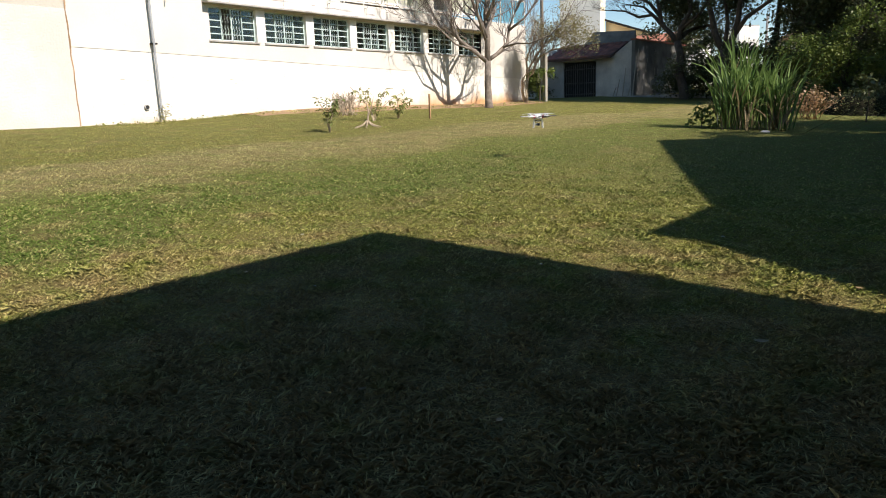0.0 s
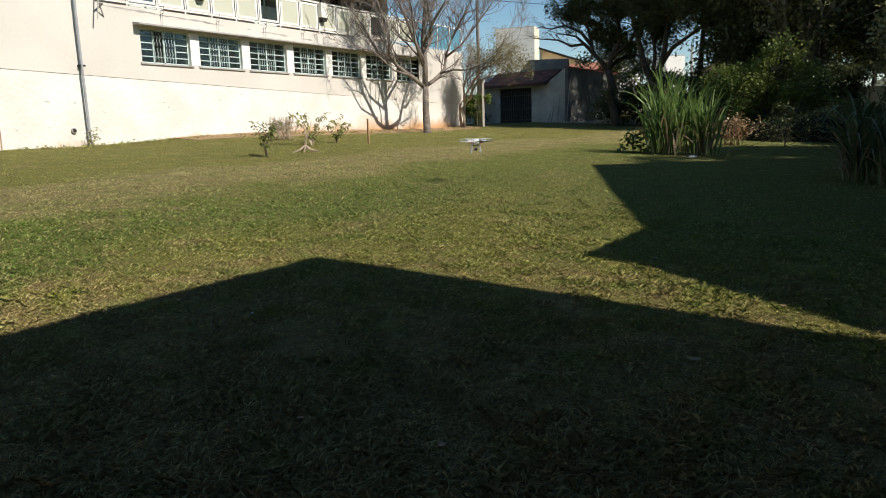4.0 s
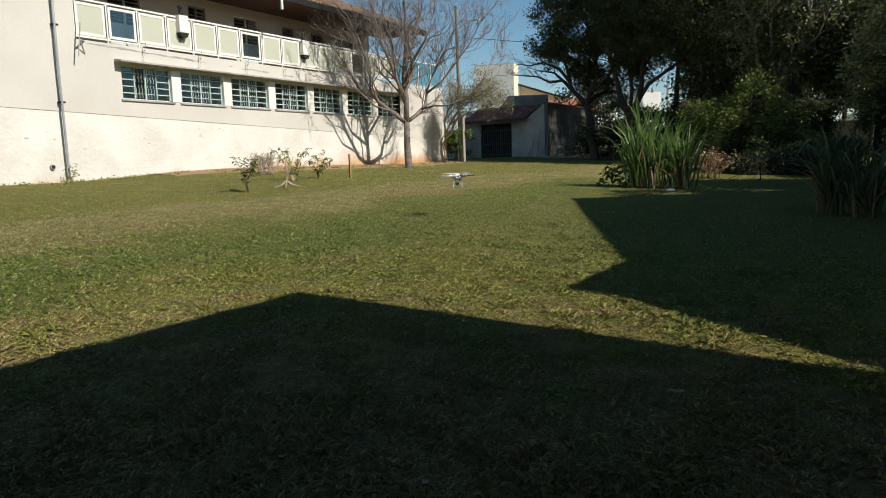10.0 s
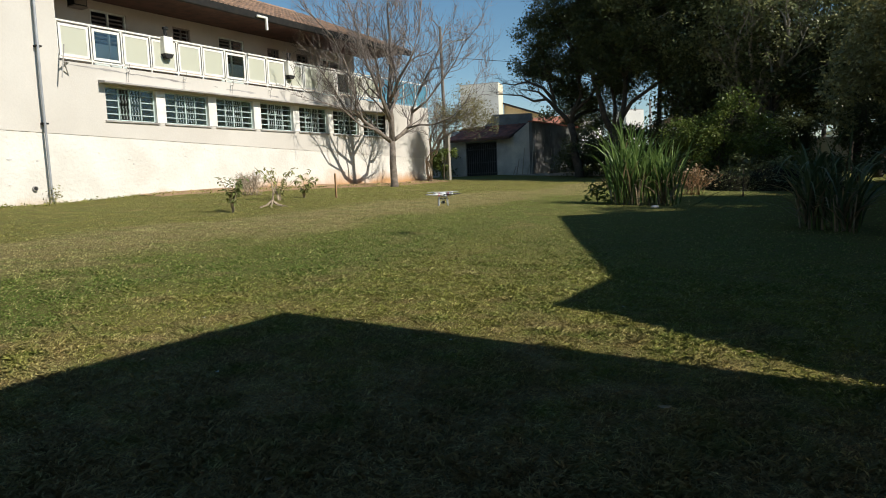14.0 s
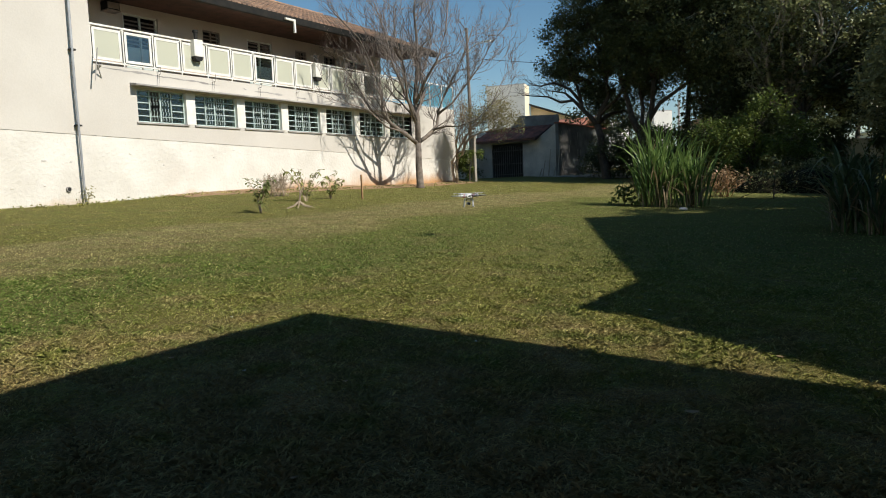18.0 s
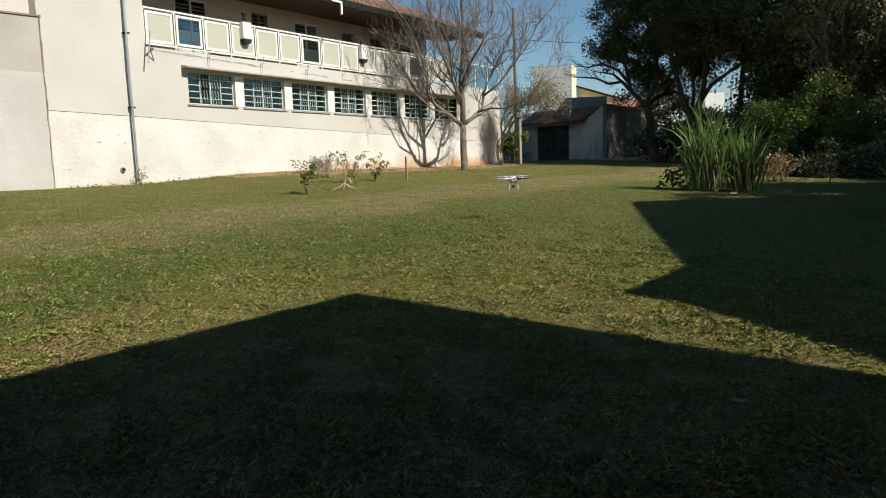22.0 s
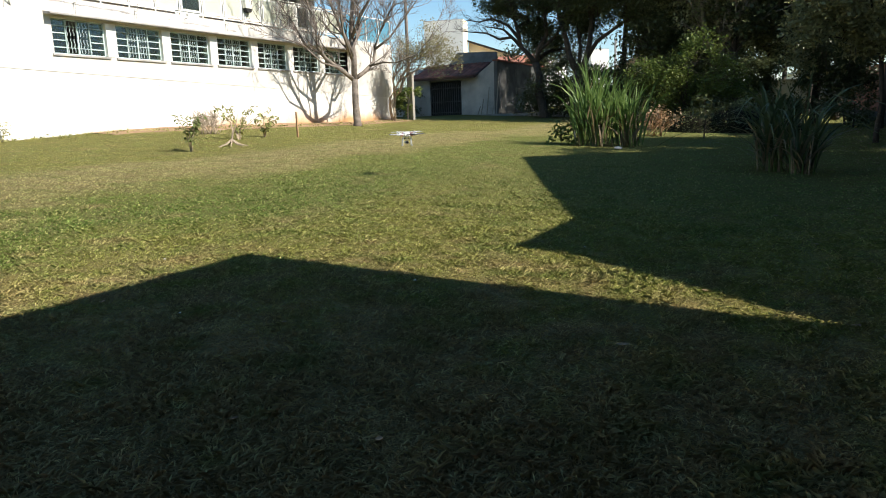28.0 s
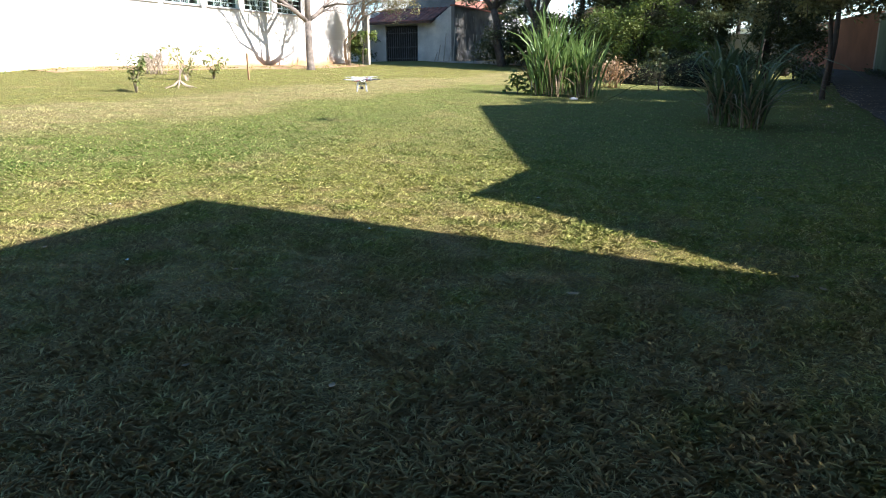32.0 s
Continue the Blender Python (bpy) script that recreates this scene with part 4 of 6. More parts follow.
# pale streaks painted as sun dapples on the side wall
for k in range(16):
    y = 0.25 + 6.9 * random.random() ** 1.4
    z1 = random.uniform(0.6, 2.7)
    w, l = random.uniform(0.03, 0.07), random.uniform(0.15, 0.6)
    part("sun_dapple", Geo().prism([(y, z1), (y + w, z1 - 0.02), (y + w * 0.8, z1 - l * 0.7), (y + w * 0.4, z1 - l), (y + w * 0.1, z1 - l * 0.6)], "x", 2.181, 2.186), PALE_WALL, shed, "pale streak painted as a sun dapple")
lt = Geo().add([(0, 0, 0), (0.07, 0, 0.06), (0.19, 0, 0.06), (0.26, 0, 0), (0, 0.36, 0.13), (0.07, 0.36, 0.18), (0.19, 0.36, 0.18), (0.26, 0.36, 0.13)],
               [(0, 1, 5, 4), (1, 2, 6, 5), (2, 3, 7, 6), (0, 3, 2, 1)])
lt_mesh = mesh_from("roof_tile", lt, OLD_TILE)
part("roof_deck", Geo().prism([(-0.5, 2.03), (1.74, 2.84), (1.74, 2.90), (-0.5, 2.09)], "x", -3.12, 1.02), DARK_WOOD, shed)
for k in range(16):
    for q in range(7):
        part("roof_tile", lt_mesh, None, shed).location = (-3.14 + k * 0.26 + 0.01 * (q % 2), -0.56 + q * 0.33, 2.09 + q * 0.119)
part("fascia", Geo().box(-3.14, 1.04, -0.58, -0.52, 1.98, 2.10), DARK_WOOD, shed, "dark eave board")
part("verge_board", Geo().prism([(-0.5, 1.98), (1.74, 2.78), (1.74, 2.93), (-0.5, 2.14)], "x", 1.03, 1.07), DARK_WOOD, shed, "dark verge board")
part("gate_backing", Geo().box(-2.0, -0.04, 0.12, 0.14, -0.04, 1.9), GUTTER, shed, "dark sheet behind the bars")
for k in range(15):
    part("gate_bar", Geo().box(-2.0 + k * 0.137, -1.972 + k * 0.137, 0.02, 0.05, 0.0, 1.62 + 0.2 * math.sin(math.pi * k / 14)), GATE, shed)
for z in (0.15, 0.75, 1.5):
    part("gate_rail", Geo().box(-2.01, -0.03, 0.052, 0.082, z, z + 0.05), GATE, shed)
part("kerb", Geo().box(-3.4, 6.5, -0.62, -0.35, -0.55, -0.02), CONCRETE, shed)
for k, (x, h) in enumerate(((1.15, 0.5), (1.35, 0.9), (1.7, 1.5), (2.0, 0.6), (2.25, 1.8))):
    lp = thing("leaning_plank", (-18 + x, 35.75, SZ - 0.05), "old pale plank leaning on the shed wall", "plank", "planks beside the shed")
    part("board", Geo().add([(-0.03, -0.15, 0), (0.03, -0.15, 0), (0.04, 0.2, h), (0.0, 0.2, h), (-0.03, -0.12, 0), (0.03, -0.12, 0), (0.04, 0.23, h), (0.0, 0.23, h)],
                            [(0, 1, 2, 3), (7, 6, 5, 4), (0, 4, 5, 1), (1, 5, 6, 2), (2, 6, 7, 3), (3, 7, 4, 0)]), PALE_WALL, lp)
col = thing("white_column", (-17.35, 29.4, gz(-17.35, 29.4)), "slim whitewashed masonry column", "column")
part("shaft", Geo().box(-0.10, 0.10, -0.10, 0.10, -0.2, 2.12), PALE_WALL, col, "", 0.02)
part("cap", Geo().box(-0.13, 0.13, -0.13, 0.13, 2.12, 2.20), CONCRETE, col)
low = thing("garden_wall", (-24, 37.2, 1.7), "grey garden wall running on from the shed", "wall", kind="structure")
part("panel", Geo().box(-9.0, 3.2, 0, 0.2, -0.5, 1.7), SHEDWALL, low)
part("coping", Geo().box(-9.05, 3.22, -0.05, 0.25, 1.7, 1.78), CONCRETE, low)

# ---- houses beyond ----


def far_house(name, x, y, z0, w, d, h, wall_mat, roof_mat, label, rise=0.8, windows=2, turn=0.0):
    t = thing(name, (x, y, z0), label, "house", kind="structure", turn=turn)
    part("wall", Geo().box(0, w, 0, d, -4, h), wall_mat, t)
    part("roof", Geo().prism([(-0.4, h), (w + 0.4, h), (w * 0.5, h + rise), (w * 0.5 - 0.05, h + rise)], "y", -0.4, d + 0.4) if rise else Geo().box(0.02, w - 0.02, 0.02, d - 0.02, h, h + 0.06), roof_mat, t)
    for k in range(windows):
        wx = w * (k + 0.6) / (windows + 0.2)
        f = part("window", Geo().box(wx - 0.5, wx + 0.5, -0.05, -0.004, h - 1.9, h - 0.8), WHITE_PAINT, t)
        part("pane", Geo().box(wx - 0.42, wx + 0.42, -0.06, -0.052, h - 1.82, h - 0.88), TEAL, f)
    return t


yh = far_house("yellow_house", -30.55, 54.4, 3, 3.36, 1.9, 6.8, YELLOW, CONCRETE, "tall pale house with a yellow lit side and flat roof", 0, 0)
yh.matrix_basis = pose(-30.55, 54.4, 3, 0, 0, 15)
part("blank_wall", Geo().box(-0.02, 3.36, -0.12, -0.004, -2, 6.78), FAR_WHITE, yh, "blank grey-white end wall")
part("wing", Geo().prism([(3.37, -2), (7.6, -2), (7.6, 3.66), (3.37, 5.12)], "y", 2.2, 8), YELLOW, yh)
part("wing_roof", Geo().prism([(3.37, 5.14), (8.3, 3.44), (8.3, 3.56), (3.37, 5.28)], "y", 1.6, 8.4), GUTTER, yh)
rr = far_house("red_roof_house", -23.6, 49, 1.5, 3.6, 6, 3.3, FAR_WHITE, CONCRETE, "white house with a red tile roof", 0, 1)
part("tiled_slope", Geo().prism([(-0.5, 3.6), (3.0, 4.7), (6.5, 3.6), (6.5, 3.5), (3.0, 4.6), (-0.5, 3.5)], "x", -0.3, 3.9), RED_TILE, rr, "red clay roof slope")
far_house("pale_house", -22.7, 57, 2, 1.9, 6, 4.3, FAR_WHITE, CONCRETE, "pale plastered house end behind the shed", 0, 0)
far_house("white_house", -16.3, 55.4, 2, 1.5, 2.2, 4.5, FAR_WHITE, CONCRETE, "white flat-roofed house seen between the trees", 0, 0, 42)
far_house("tile_house", -14.8, 58, 2, 6.0, 7, 3.2, FAR_WHITE, TILE, "low house with a red tile roof behind the trees", 1.3, 0)
far_house("street_house", -3.4, 75, 1.6, 9.0, 7, 3.0, FAR_WHITE, SHEET, "pale street house seen under the trees", 0.8, 3)
bw = thing("boundary_wall", (-14, 46, 1.5), "pale boundary wall behind the trees", "wall", kind="structure")
part("panel", Geo().box(0, 15, 0, 0.2, -0.6, 1.5), PALE_WALL, bw)
part("coping", Geo().box(-0.02, 15.02, -0.04, 0.24, 1.5, 1.58), CONCRETE, bw)

# utility pole and its wires
up = thing("utility_pole", (-27.4, 46, 1.7), "weathered wooden utility pole", "pole")
part("shaft", Geo().tube([(0, 0, -0.3), (0.05, 0, 5), (0, 0, 11.3)], [0.15, 0.13, 0.10], 10), BARK, up)
part("lamp_arm", Geo().tube([(0, 0, 9.4), (0.7, 0, 10.0), (1.6, 0, 10.1)], 0.035, 6), WHITE_PAINT, up)
part("lamp_head", Geo().box(1.5, 2.0, -0.1, 0.1, 10.02, 10.14), WHITE_PAINT, up, "", 0.02)
for k in range(1):
    wire = thing("power_line", (-27.4, 46, 1.7), "black overhead power line", "cable", "power lines")
    x1, z1 = 28.0, 5.4
    part("line", Geo().tube([(x1 * q, 3 * q, 9.1 + (z1 - 9.1) * q - 1.6 * q * (1 - q)) for q in [i / 14 for i in range(15)]], 0.018, 4), CABLE, wire)
tp = thing("street_pole", (-15.6, 60, 2), "slim pale street pole", "pole")
part("shaft", Geo().tube([(0, 0, -0.3), (0, 0, 5.6)], [0.12, 0.09], 8), CONCRETE, tp)

# ---- trees ----


def grow(out, tips, p, d, length, radius, level, last, up=0.25, wander=0.25, kids=(3, 5), ratio=0.66, spread=0.75, segs=5, first=0.35):
    """One branch and, along it, its side branches; out collects (level, points, radii), tips the ends."""
    pts, radii = [Vector(p)], [radius]
    d = Vector(d).normalized()
    end_r = radius * (0.45 if level < last else 0.35)
    for k in range(segs):
        d = (d + Vector((random.uniform(-1, 1), random.uniform(-1, 1), random.uniform(-0.6, 0.8))) * wander / segs * 2 + Vector((0, 0, up / segs))).normalized()
        pts.append(pts[-1] + d * (length / segs))
        radii.append(radius + (end_r - radius) * (k + 1) / segs)
    out.append((level, pts, radii))
    if level >= last:
        tips.append(pts[-1])
        return
    n = random.randint(*kids)
    for k in range(n):
        q = first + (1 - first) * (k + random.uniform(0.2, 0.9)) / n
        i = min(int(q * segs), segs - 1)
        base = pts[i].lerp(pts[i + 1], q * segs - i)
        along = (pts[i + 1] - pts[i]).normalized()
        side = along.cross(Vector((random.uniform(-1, 1), random.uniform(-1, 1), random.uniform(-0.3, 0.3)))).normalized()
        nd = (along + side * spread * random.uniform(0.7, 1.3)).normalized()
        grow(out, tips, base, nd, length * ratio * random.uniform(0.75, 1.15) * (1.1 - 0.35 * q), max(radii[i] * 0.62, 0.008), level + 1, last, up, wander, kids, ratio, spread, segs, 0.2)
    grow(out, tips, pts[-1], d, length * ratio * 0.9, radii[-1], level + 1, last, up, wander, kids, ratio, spread, segs, 0.2)


def wood_parts(out, tree, names, mats, split=(0, 1)):
    """Joins the branches into a trunk, limbs and twigs by their level."""
    geos = [Geo(), Geo(), Geo()]
    for level, pts, radii in out:
        k = 0 if level <= split[0] else (1 if level <= split[1] else 2)
        geos[k].tube(pts, radii, (10, 6, 4 if level < 5 else 3)[k], cap=(k < 2))
    for name, geo, mat in zip(names, geos, mats):
        if geo.v:
            part(name, geo, mat, tree, smooth=True)


KITE = [(0, 1, 2), (0, 2, 3)]


def leaf_cloud(centres, per, spread, size, squash=0.8):
    """Folded kite leaves scattered round each centre, drooping a little."""
    c = np.repeat(np.asarray(centres, float), per, axis=0)
    n = len(c)
    c = c + rng.normal(0, 1, (n, 3)) * np.array([spread, spread, spread * squash])
    az, tilt = rng.uniform(0, 2 * np.pi, n), rng.normal(-0.35, 0.5, n)
    along = np.stack([np.cos(az) * np.cos(tilt), np.sin(az) * np.cos(tilt), np.sin(tilt)], 1)
    side = np.cross(along, rng.normal(0, 1, (n, 3)) * 0.5 + np.array([0, 0, 1.0]))
    side /= np.linalg.norm(side, axis=1, keepdims=True) + 1e-9
    l = size * rng.uniform(0.6, 1.4, n)[:, None]
    w = l * rng.uniform(0.22, 0.36, n)[:, None]
    nrm = np.cross(along, side)
    return np.stack([c, c + along * l * 0.45 + side * w - nrm * w * 0.3, c + along * l, c + along * l * 0.45 - side * w - nrm * w * 0.3], 1)


def lobe_points(lobes, density, shell=0.55):
    """Clump centres inside and near the skin of rounded lobes, thinned by noise so that gaps show."""
    pts = []
    for x, y, z, r in lobes:
        n = int(density * r ** 2.4)
        u = rng.normal(0, 1, (n, 3))
        u /= np.linalg.norm(u, axis=1, keepdims=True)
        q = r * (shell + (1 - shell) * rng.random(n)) ** (1 / 1.5) * rng.uniform(0.85, 1.25, n)
        for p in np.array([x, y, z]) + u * q[:, None] * np.array([1, 1, 0.85]):
            if noise.noise(Vector(p) * 0.9) > -0.08:
                pts.append(p)
    return np.array(pts)


def away(p, k):
    """A point moved k times as far from the place where one stands."""
    return (p[0] * k, p[1] * k, 1.32 + (p[2] - 1.32) * k)


def leafy_tree(name, base, trunk_top, lobes, leaf_mat, bark, label, radius, density=58, per=30, spread=0.2, size=0.15, push=1.0, stems=None):
    """Trunk, limbs reaching into each lobe, and a crown of separate leaves; push moves the tree away and enlarges it."""
    if push != 1.0:
        bx, by = base[0] * push, base[1] * push
        base, trunk_top = (bx, by, gz(bx, by)), away(trunk_top, push)
        lobes = [(*away(l[:3], push), l[3] * push) for l in lobes]
        radius, density, spread, size = radius * push, density / push ** 2.4, spread * push, size * push
    t = thing(name, base, label, "tree")
    b = Vector(base)
    top = Vector(trunk_top) - b
    ends = [top]
    if stems:
        for k, (line, r0, r1) in enumerate(stems):
            line = [Vector(q) - b for q in line]
            n = len(line) - 1
            part("trunk" if k == 0 else "limb", Geo().tube(line, [r0 + (r1 - r0) * i / n for i in range(n + 1)], 10), bark, t, smooth=True)
            ends += [line[-1]] if k else []
    else:
        mid = top * 0.5 + Vector((random.uniform(-0.12, 0.12), random.uniform(-0.12, 0.12), 0))
        part("trunk", Geo().tube([Vector((0, 0, -0.2)), top * 0.12, mid, top], [radius * 1.35, radius * 1.05, radius * 0.92, radius * 0.8], 12), bark, t, smooth=True)
    twigs = Geo()
    for x, y, z, r in lobes:
        c = Vector((x, y, z)) - b
        root = min(ends, key=lambda e: (e - c).length + 0.4 * abs(e.z - c.z))
        bend = root.lerp(c, 0.5) + Vector((random.uniform(-0.3, 0.3), random.uniform(-0.3, 0.3), 0.25))
        part("limb", Geo().tube([root.lerp(top, 0.05), root.lerp(bend, 0.5) + Vector((0, 0, 0.1)), bend, c], [radius * 0.5, radius * 0.42, radius * 0.32, radius * 0.12], 7), bark, t, smooth=True)
        for k in range(14):
            u = Vector((random.gauss(0, 1), random.gauss(0, 1), random.gauss(0.2, 0.8))).normalized()
            s = bend.lerp(c, random.uniform(0.2, 1))
            twigs.tube([s, s + u * r * 0.5 + Vector((0, 0, 0.1)), s + u * r * 1.0], [radius * 0.1, radius * 0.06, 0.008], 4, cap=False)
    tagged(part("branchwork", twigs, bark, t), kind="stuff")
    pts = lobe_points(lobes, density) - np.array(base)
    soup("crown", leaf_cloud(pts, per, spread, size), KITE, leaf_mat, t)
    return t


# bare tree in front of the long wall
bare = thing("bare_tree", (-15.75, 22.5, gz(-15.75, 22.5)), "leafless grey tree before the whitewashed wall", "tree")
random.seed(21)
out, tips = [], []
fork = Vector((-0.10, -0.06, 1.75))
out.append((0, [Vector((0.0, 0, -0.15)), Vector((0.01, 0, 0.12)), Vector((-0.02, -0.01, 0.9)), Vector((0, 0, 1.74))], [0.22, 0.155, 0.132, 0.117]))
right, deep_dir = Vector((0.819, 0.573, 0)), Vector((-0.573, 0.819, 0))
# a central leader with limbs that sweep out and then turn upwards: (across, height) in metres
LIMB_LINES = (
    ([(0, 1.7), (0.0, 2.6), (-0.05, 3.4), (0.03, 4.5), (0.12, 5.6), (0.1, 6.7), (0.2, 7.8)], 0.115, 0.0),
    ([(0, 1.7), (-0.45, 2.0), (-1.0, 2.45), (-1.28, 2.85), (-1.27, 3.5), (-1.55, 4.6), (-2.0, 5.5), (-2.7, 6.3)], 0.085, -1.1),
    ([(-0.05, 2.6), (-0.3, 3.4), (-0.5, 4.0), (-0.9, 4.8), (-1.15, 5.9), (-1.5, 7.0)], 0.075, -0.6),
    ([(0.02, 1.75), (0.35, 2.0), (0.75, 2.4), (0.85, 3.0), (1.2, 3.7), (1.6, 4.5), (2.0, 5.3), (2.4, 6.4)], 0.085, 0.9),
    ([(0.55, 2.25), (1.1, 2.35), (1.6, 2.3), (2.3, 2.55), (2.9, 3.1), (3.3, 3.9)], 0.045, -0.5),
    ([(0, 3.3), (0.35, 4.0), (0.8, 4.7), (1.1, 5.7), (1.3, 6.9)], 0.07, -0.8),
    ([(-1.1, 2.6), (-1.7, 3.0), (-2.1, 3.7), (-2.5, 4.4), (-3.0, 5.0)], 0.05, -0.4),
    ([(0.8, 2.9), (1.4, 3.3), (2.0, 4.0), (2.6, 4.7), (3.1, 5.7)], 0.055, 0.3),
    ([(0, 2.9), (0.3, 3.6), (0.25, 4.6), (0.6, 5.6), (0.7, 6.8)], 0.06, 1.6),
    ([(0, 2.5), (-0.3, 3.3), (-0.4, 4.4), (-0.7, 5.4), (-0.6, 6.4)], 0.055, -1.7),
    ([(-0.4, 2.1), (-1.1, 2.3), (-1.8, 2.9), (-2.4, 3.1), (-3.1, 3.6)], 0.04, -1.4),
)
for pts2, r, depth in LIMB_LINES:
    # boughs that leave a limb begin as deep as that limb lies there
    start = {(0.55, 2.25): 0.44, (-1.1, 2.6): -0.76, (0.8, 2.9): 0.73, (-0.4, 2.1): -0.42}.get(pts2[0], 0.0)
    n = len(pts2)
    pts = [right * x + deep_dir * (start + (depth * 1.5 - start) * (k / (n - 1)) ** 0.7) + Vector((random.uniform(-0.06, 0.06), random.uniform(-0.06, 0.06), z)) for k, (x, z) in enumerate(pts2)]
    out.append((1, pts, [r * (1 - 0.8 * k / (n - 1)) for k in range(n)]))
    for k in range(1, n):
        for s in range((5 if r > 0.052 else 3) if k > 1 and pts[k].z > 3.1 else 1):
            q = random.random()
            p = pts[k - 1].lerp(pts[k], q)
            along = (pts[k] - pts[k - 1]).normalized()
            d = along + Vector((random.uniform(-1, 1), random.uniform(-1, 1), random.uniform(-0.4, 0.5))) * 1.1
            grow(out, tips, p, d, random.uniform(0.9, 1.7), max(0.012, r * (1 - 0.8 * k / (n - 1)) * 0.5), 3, 5, up=0.45, wander=0.95, kids=(3, 5), ratio=0.62, spread=0.75, segs=4, first=0.2)
wood_parts(out, bare, ("trunk", "limb_work", "branchwork"), (BARK, BARK, TWIG), (0, 2))

# thin leaning shrub-tree with brown leaves behind it
brown = thing("brown_shrub_tree", (-17.15, 27.3, gz(-17.15, 27.3)), "thin twisted tan tree with sparse brown leaves", "tree")
random.seed(5)
out, tips = [], []
STEM_LINES = (
    [(0.02, 0, -0.1), (-0.1, 0, 0.5), (-0.08, -0.05, 1.0), (0.3, -0.1, 1.5), (0.7, -0.1, 2.05), (1.2, -0.2, 2.5), (1.9, -0.1, 2.8)],
    [(0.12, 0, -0.1), (0.05, 0.1, 0.6), (0.15, 0.05, 1.2), (0.1, 0, 1.9), (0.4, 0.1, 2.6), (0.7, 0, 3.3)],
    [(-0.05, 0, -0.1), (0.2, -0.1, 0.35), (0.05, -0.1, 0.9), (0.45, 0, 1.3), (0.6, 0.1, 1.9), (1.3, 0.1, 2.2), (2.4, 0.1, 2.3)],
)
for pts in STEM_LINES:
    pts = [Vector(p) for p in pts]
    n = len(pts)
    out.append((0, pts, [0.075 * (1 - 0.75 * k / (n - 1)) for k in range(n)]))
    for k in range(3, n):
        for s in range(4):
            d = (pts[k] - pts[k - 1]).normalized() + Vector((random.uniform(-0.4, 0.9), random.uniform(-0.6, 0.6), random.uniform(-0.1, 0.8)))
            grow(out, tips, pts[k - 1].lerp(pts[k], random.random()), d, random.uniform(0.6, 1.1), 0.02, 1, 3, up=0.2, wander=0.9, kids=(2, 4), ratio=0.7, spread=0.8, segs=4, first=0.4)
wood_parts(out, brown, ("trunk", "limb_work", "branchwork"), (TAN_BARK, TAN_BARK, TWIG), (0, 1))
lob = [(1.3, 0, 3.3, 0.7), (1.9, 0.1, 3.0, 0.8), (2.6, 0.1, 2.9, 0.65), (2.9, 0.1, 2.3, 0.5), (2.0, 0, 3.7, 0.6), (0.9, 0, 2.8, 0.5), (2.3, 0, 2.2, 0.5)]
soup("foliage", leaf_cloud(lobe_points(lob, 150), 26, 0.15, 0.075), KITE, BROWN_LEAF, brown)
vine = thing("green_bush", (-17.42, 29.05, gz(-17.42, 29.05)), "dark green bush round the white column", "bush")
part("stem", Geo().tube([(0, 0, -0.1), (0.02, 0, 0.5), (0.1, 0, 1.1)], [0.04, 0.03, 0.015], 6), DARK_BARK, vine)
soup("foliage", leaf_cloud(lobe_points([(-0.25, 0, 0.8, 0.45), (-0.1, 0.1, 1.2, 0.3), (0.75, -0.3, 0.95, 0.28), (0.7, -0.2, 1.25, 0.22), (-0.5, 0, 0.5, 0.38), (0.25, -0.5, 0.5, 0.25), (-0.55, -0.1, 1.0, 0.35), (-0.2, -0.2, 0.35, 0.35)], 300), 42, 0.075, 0.10), KITE, BUSH_LEAF, vine)

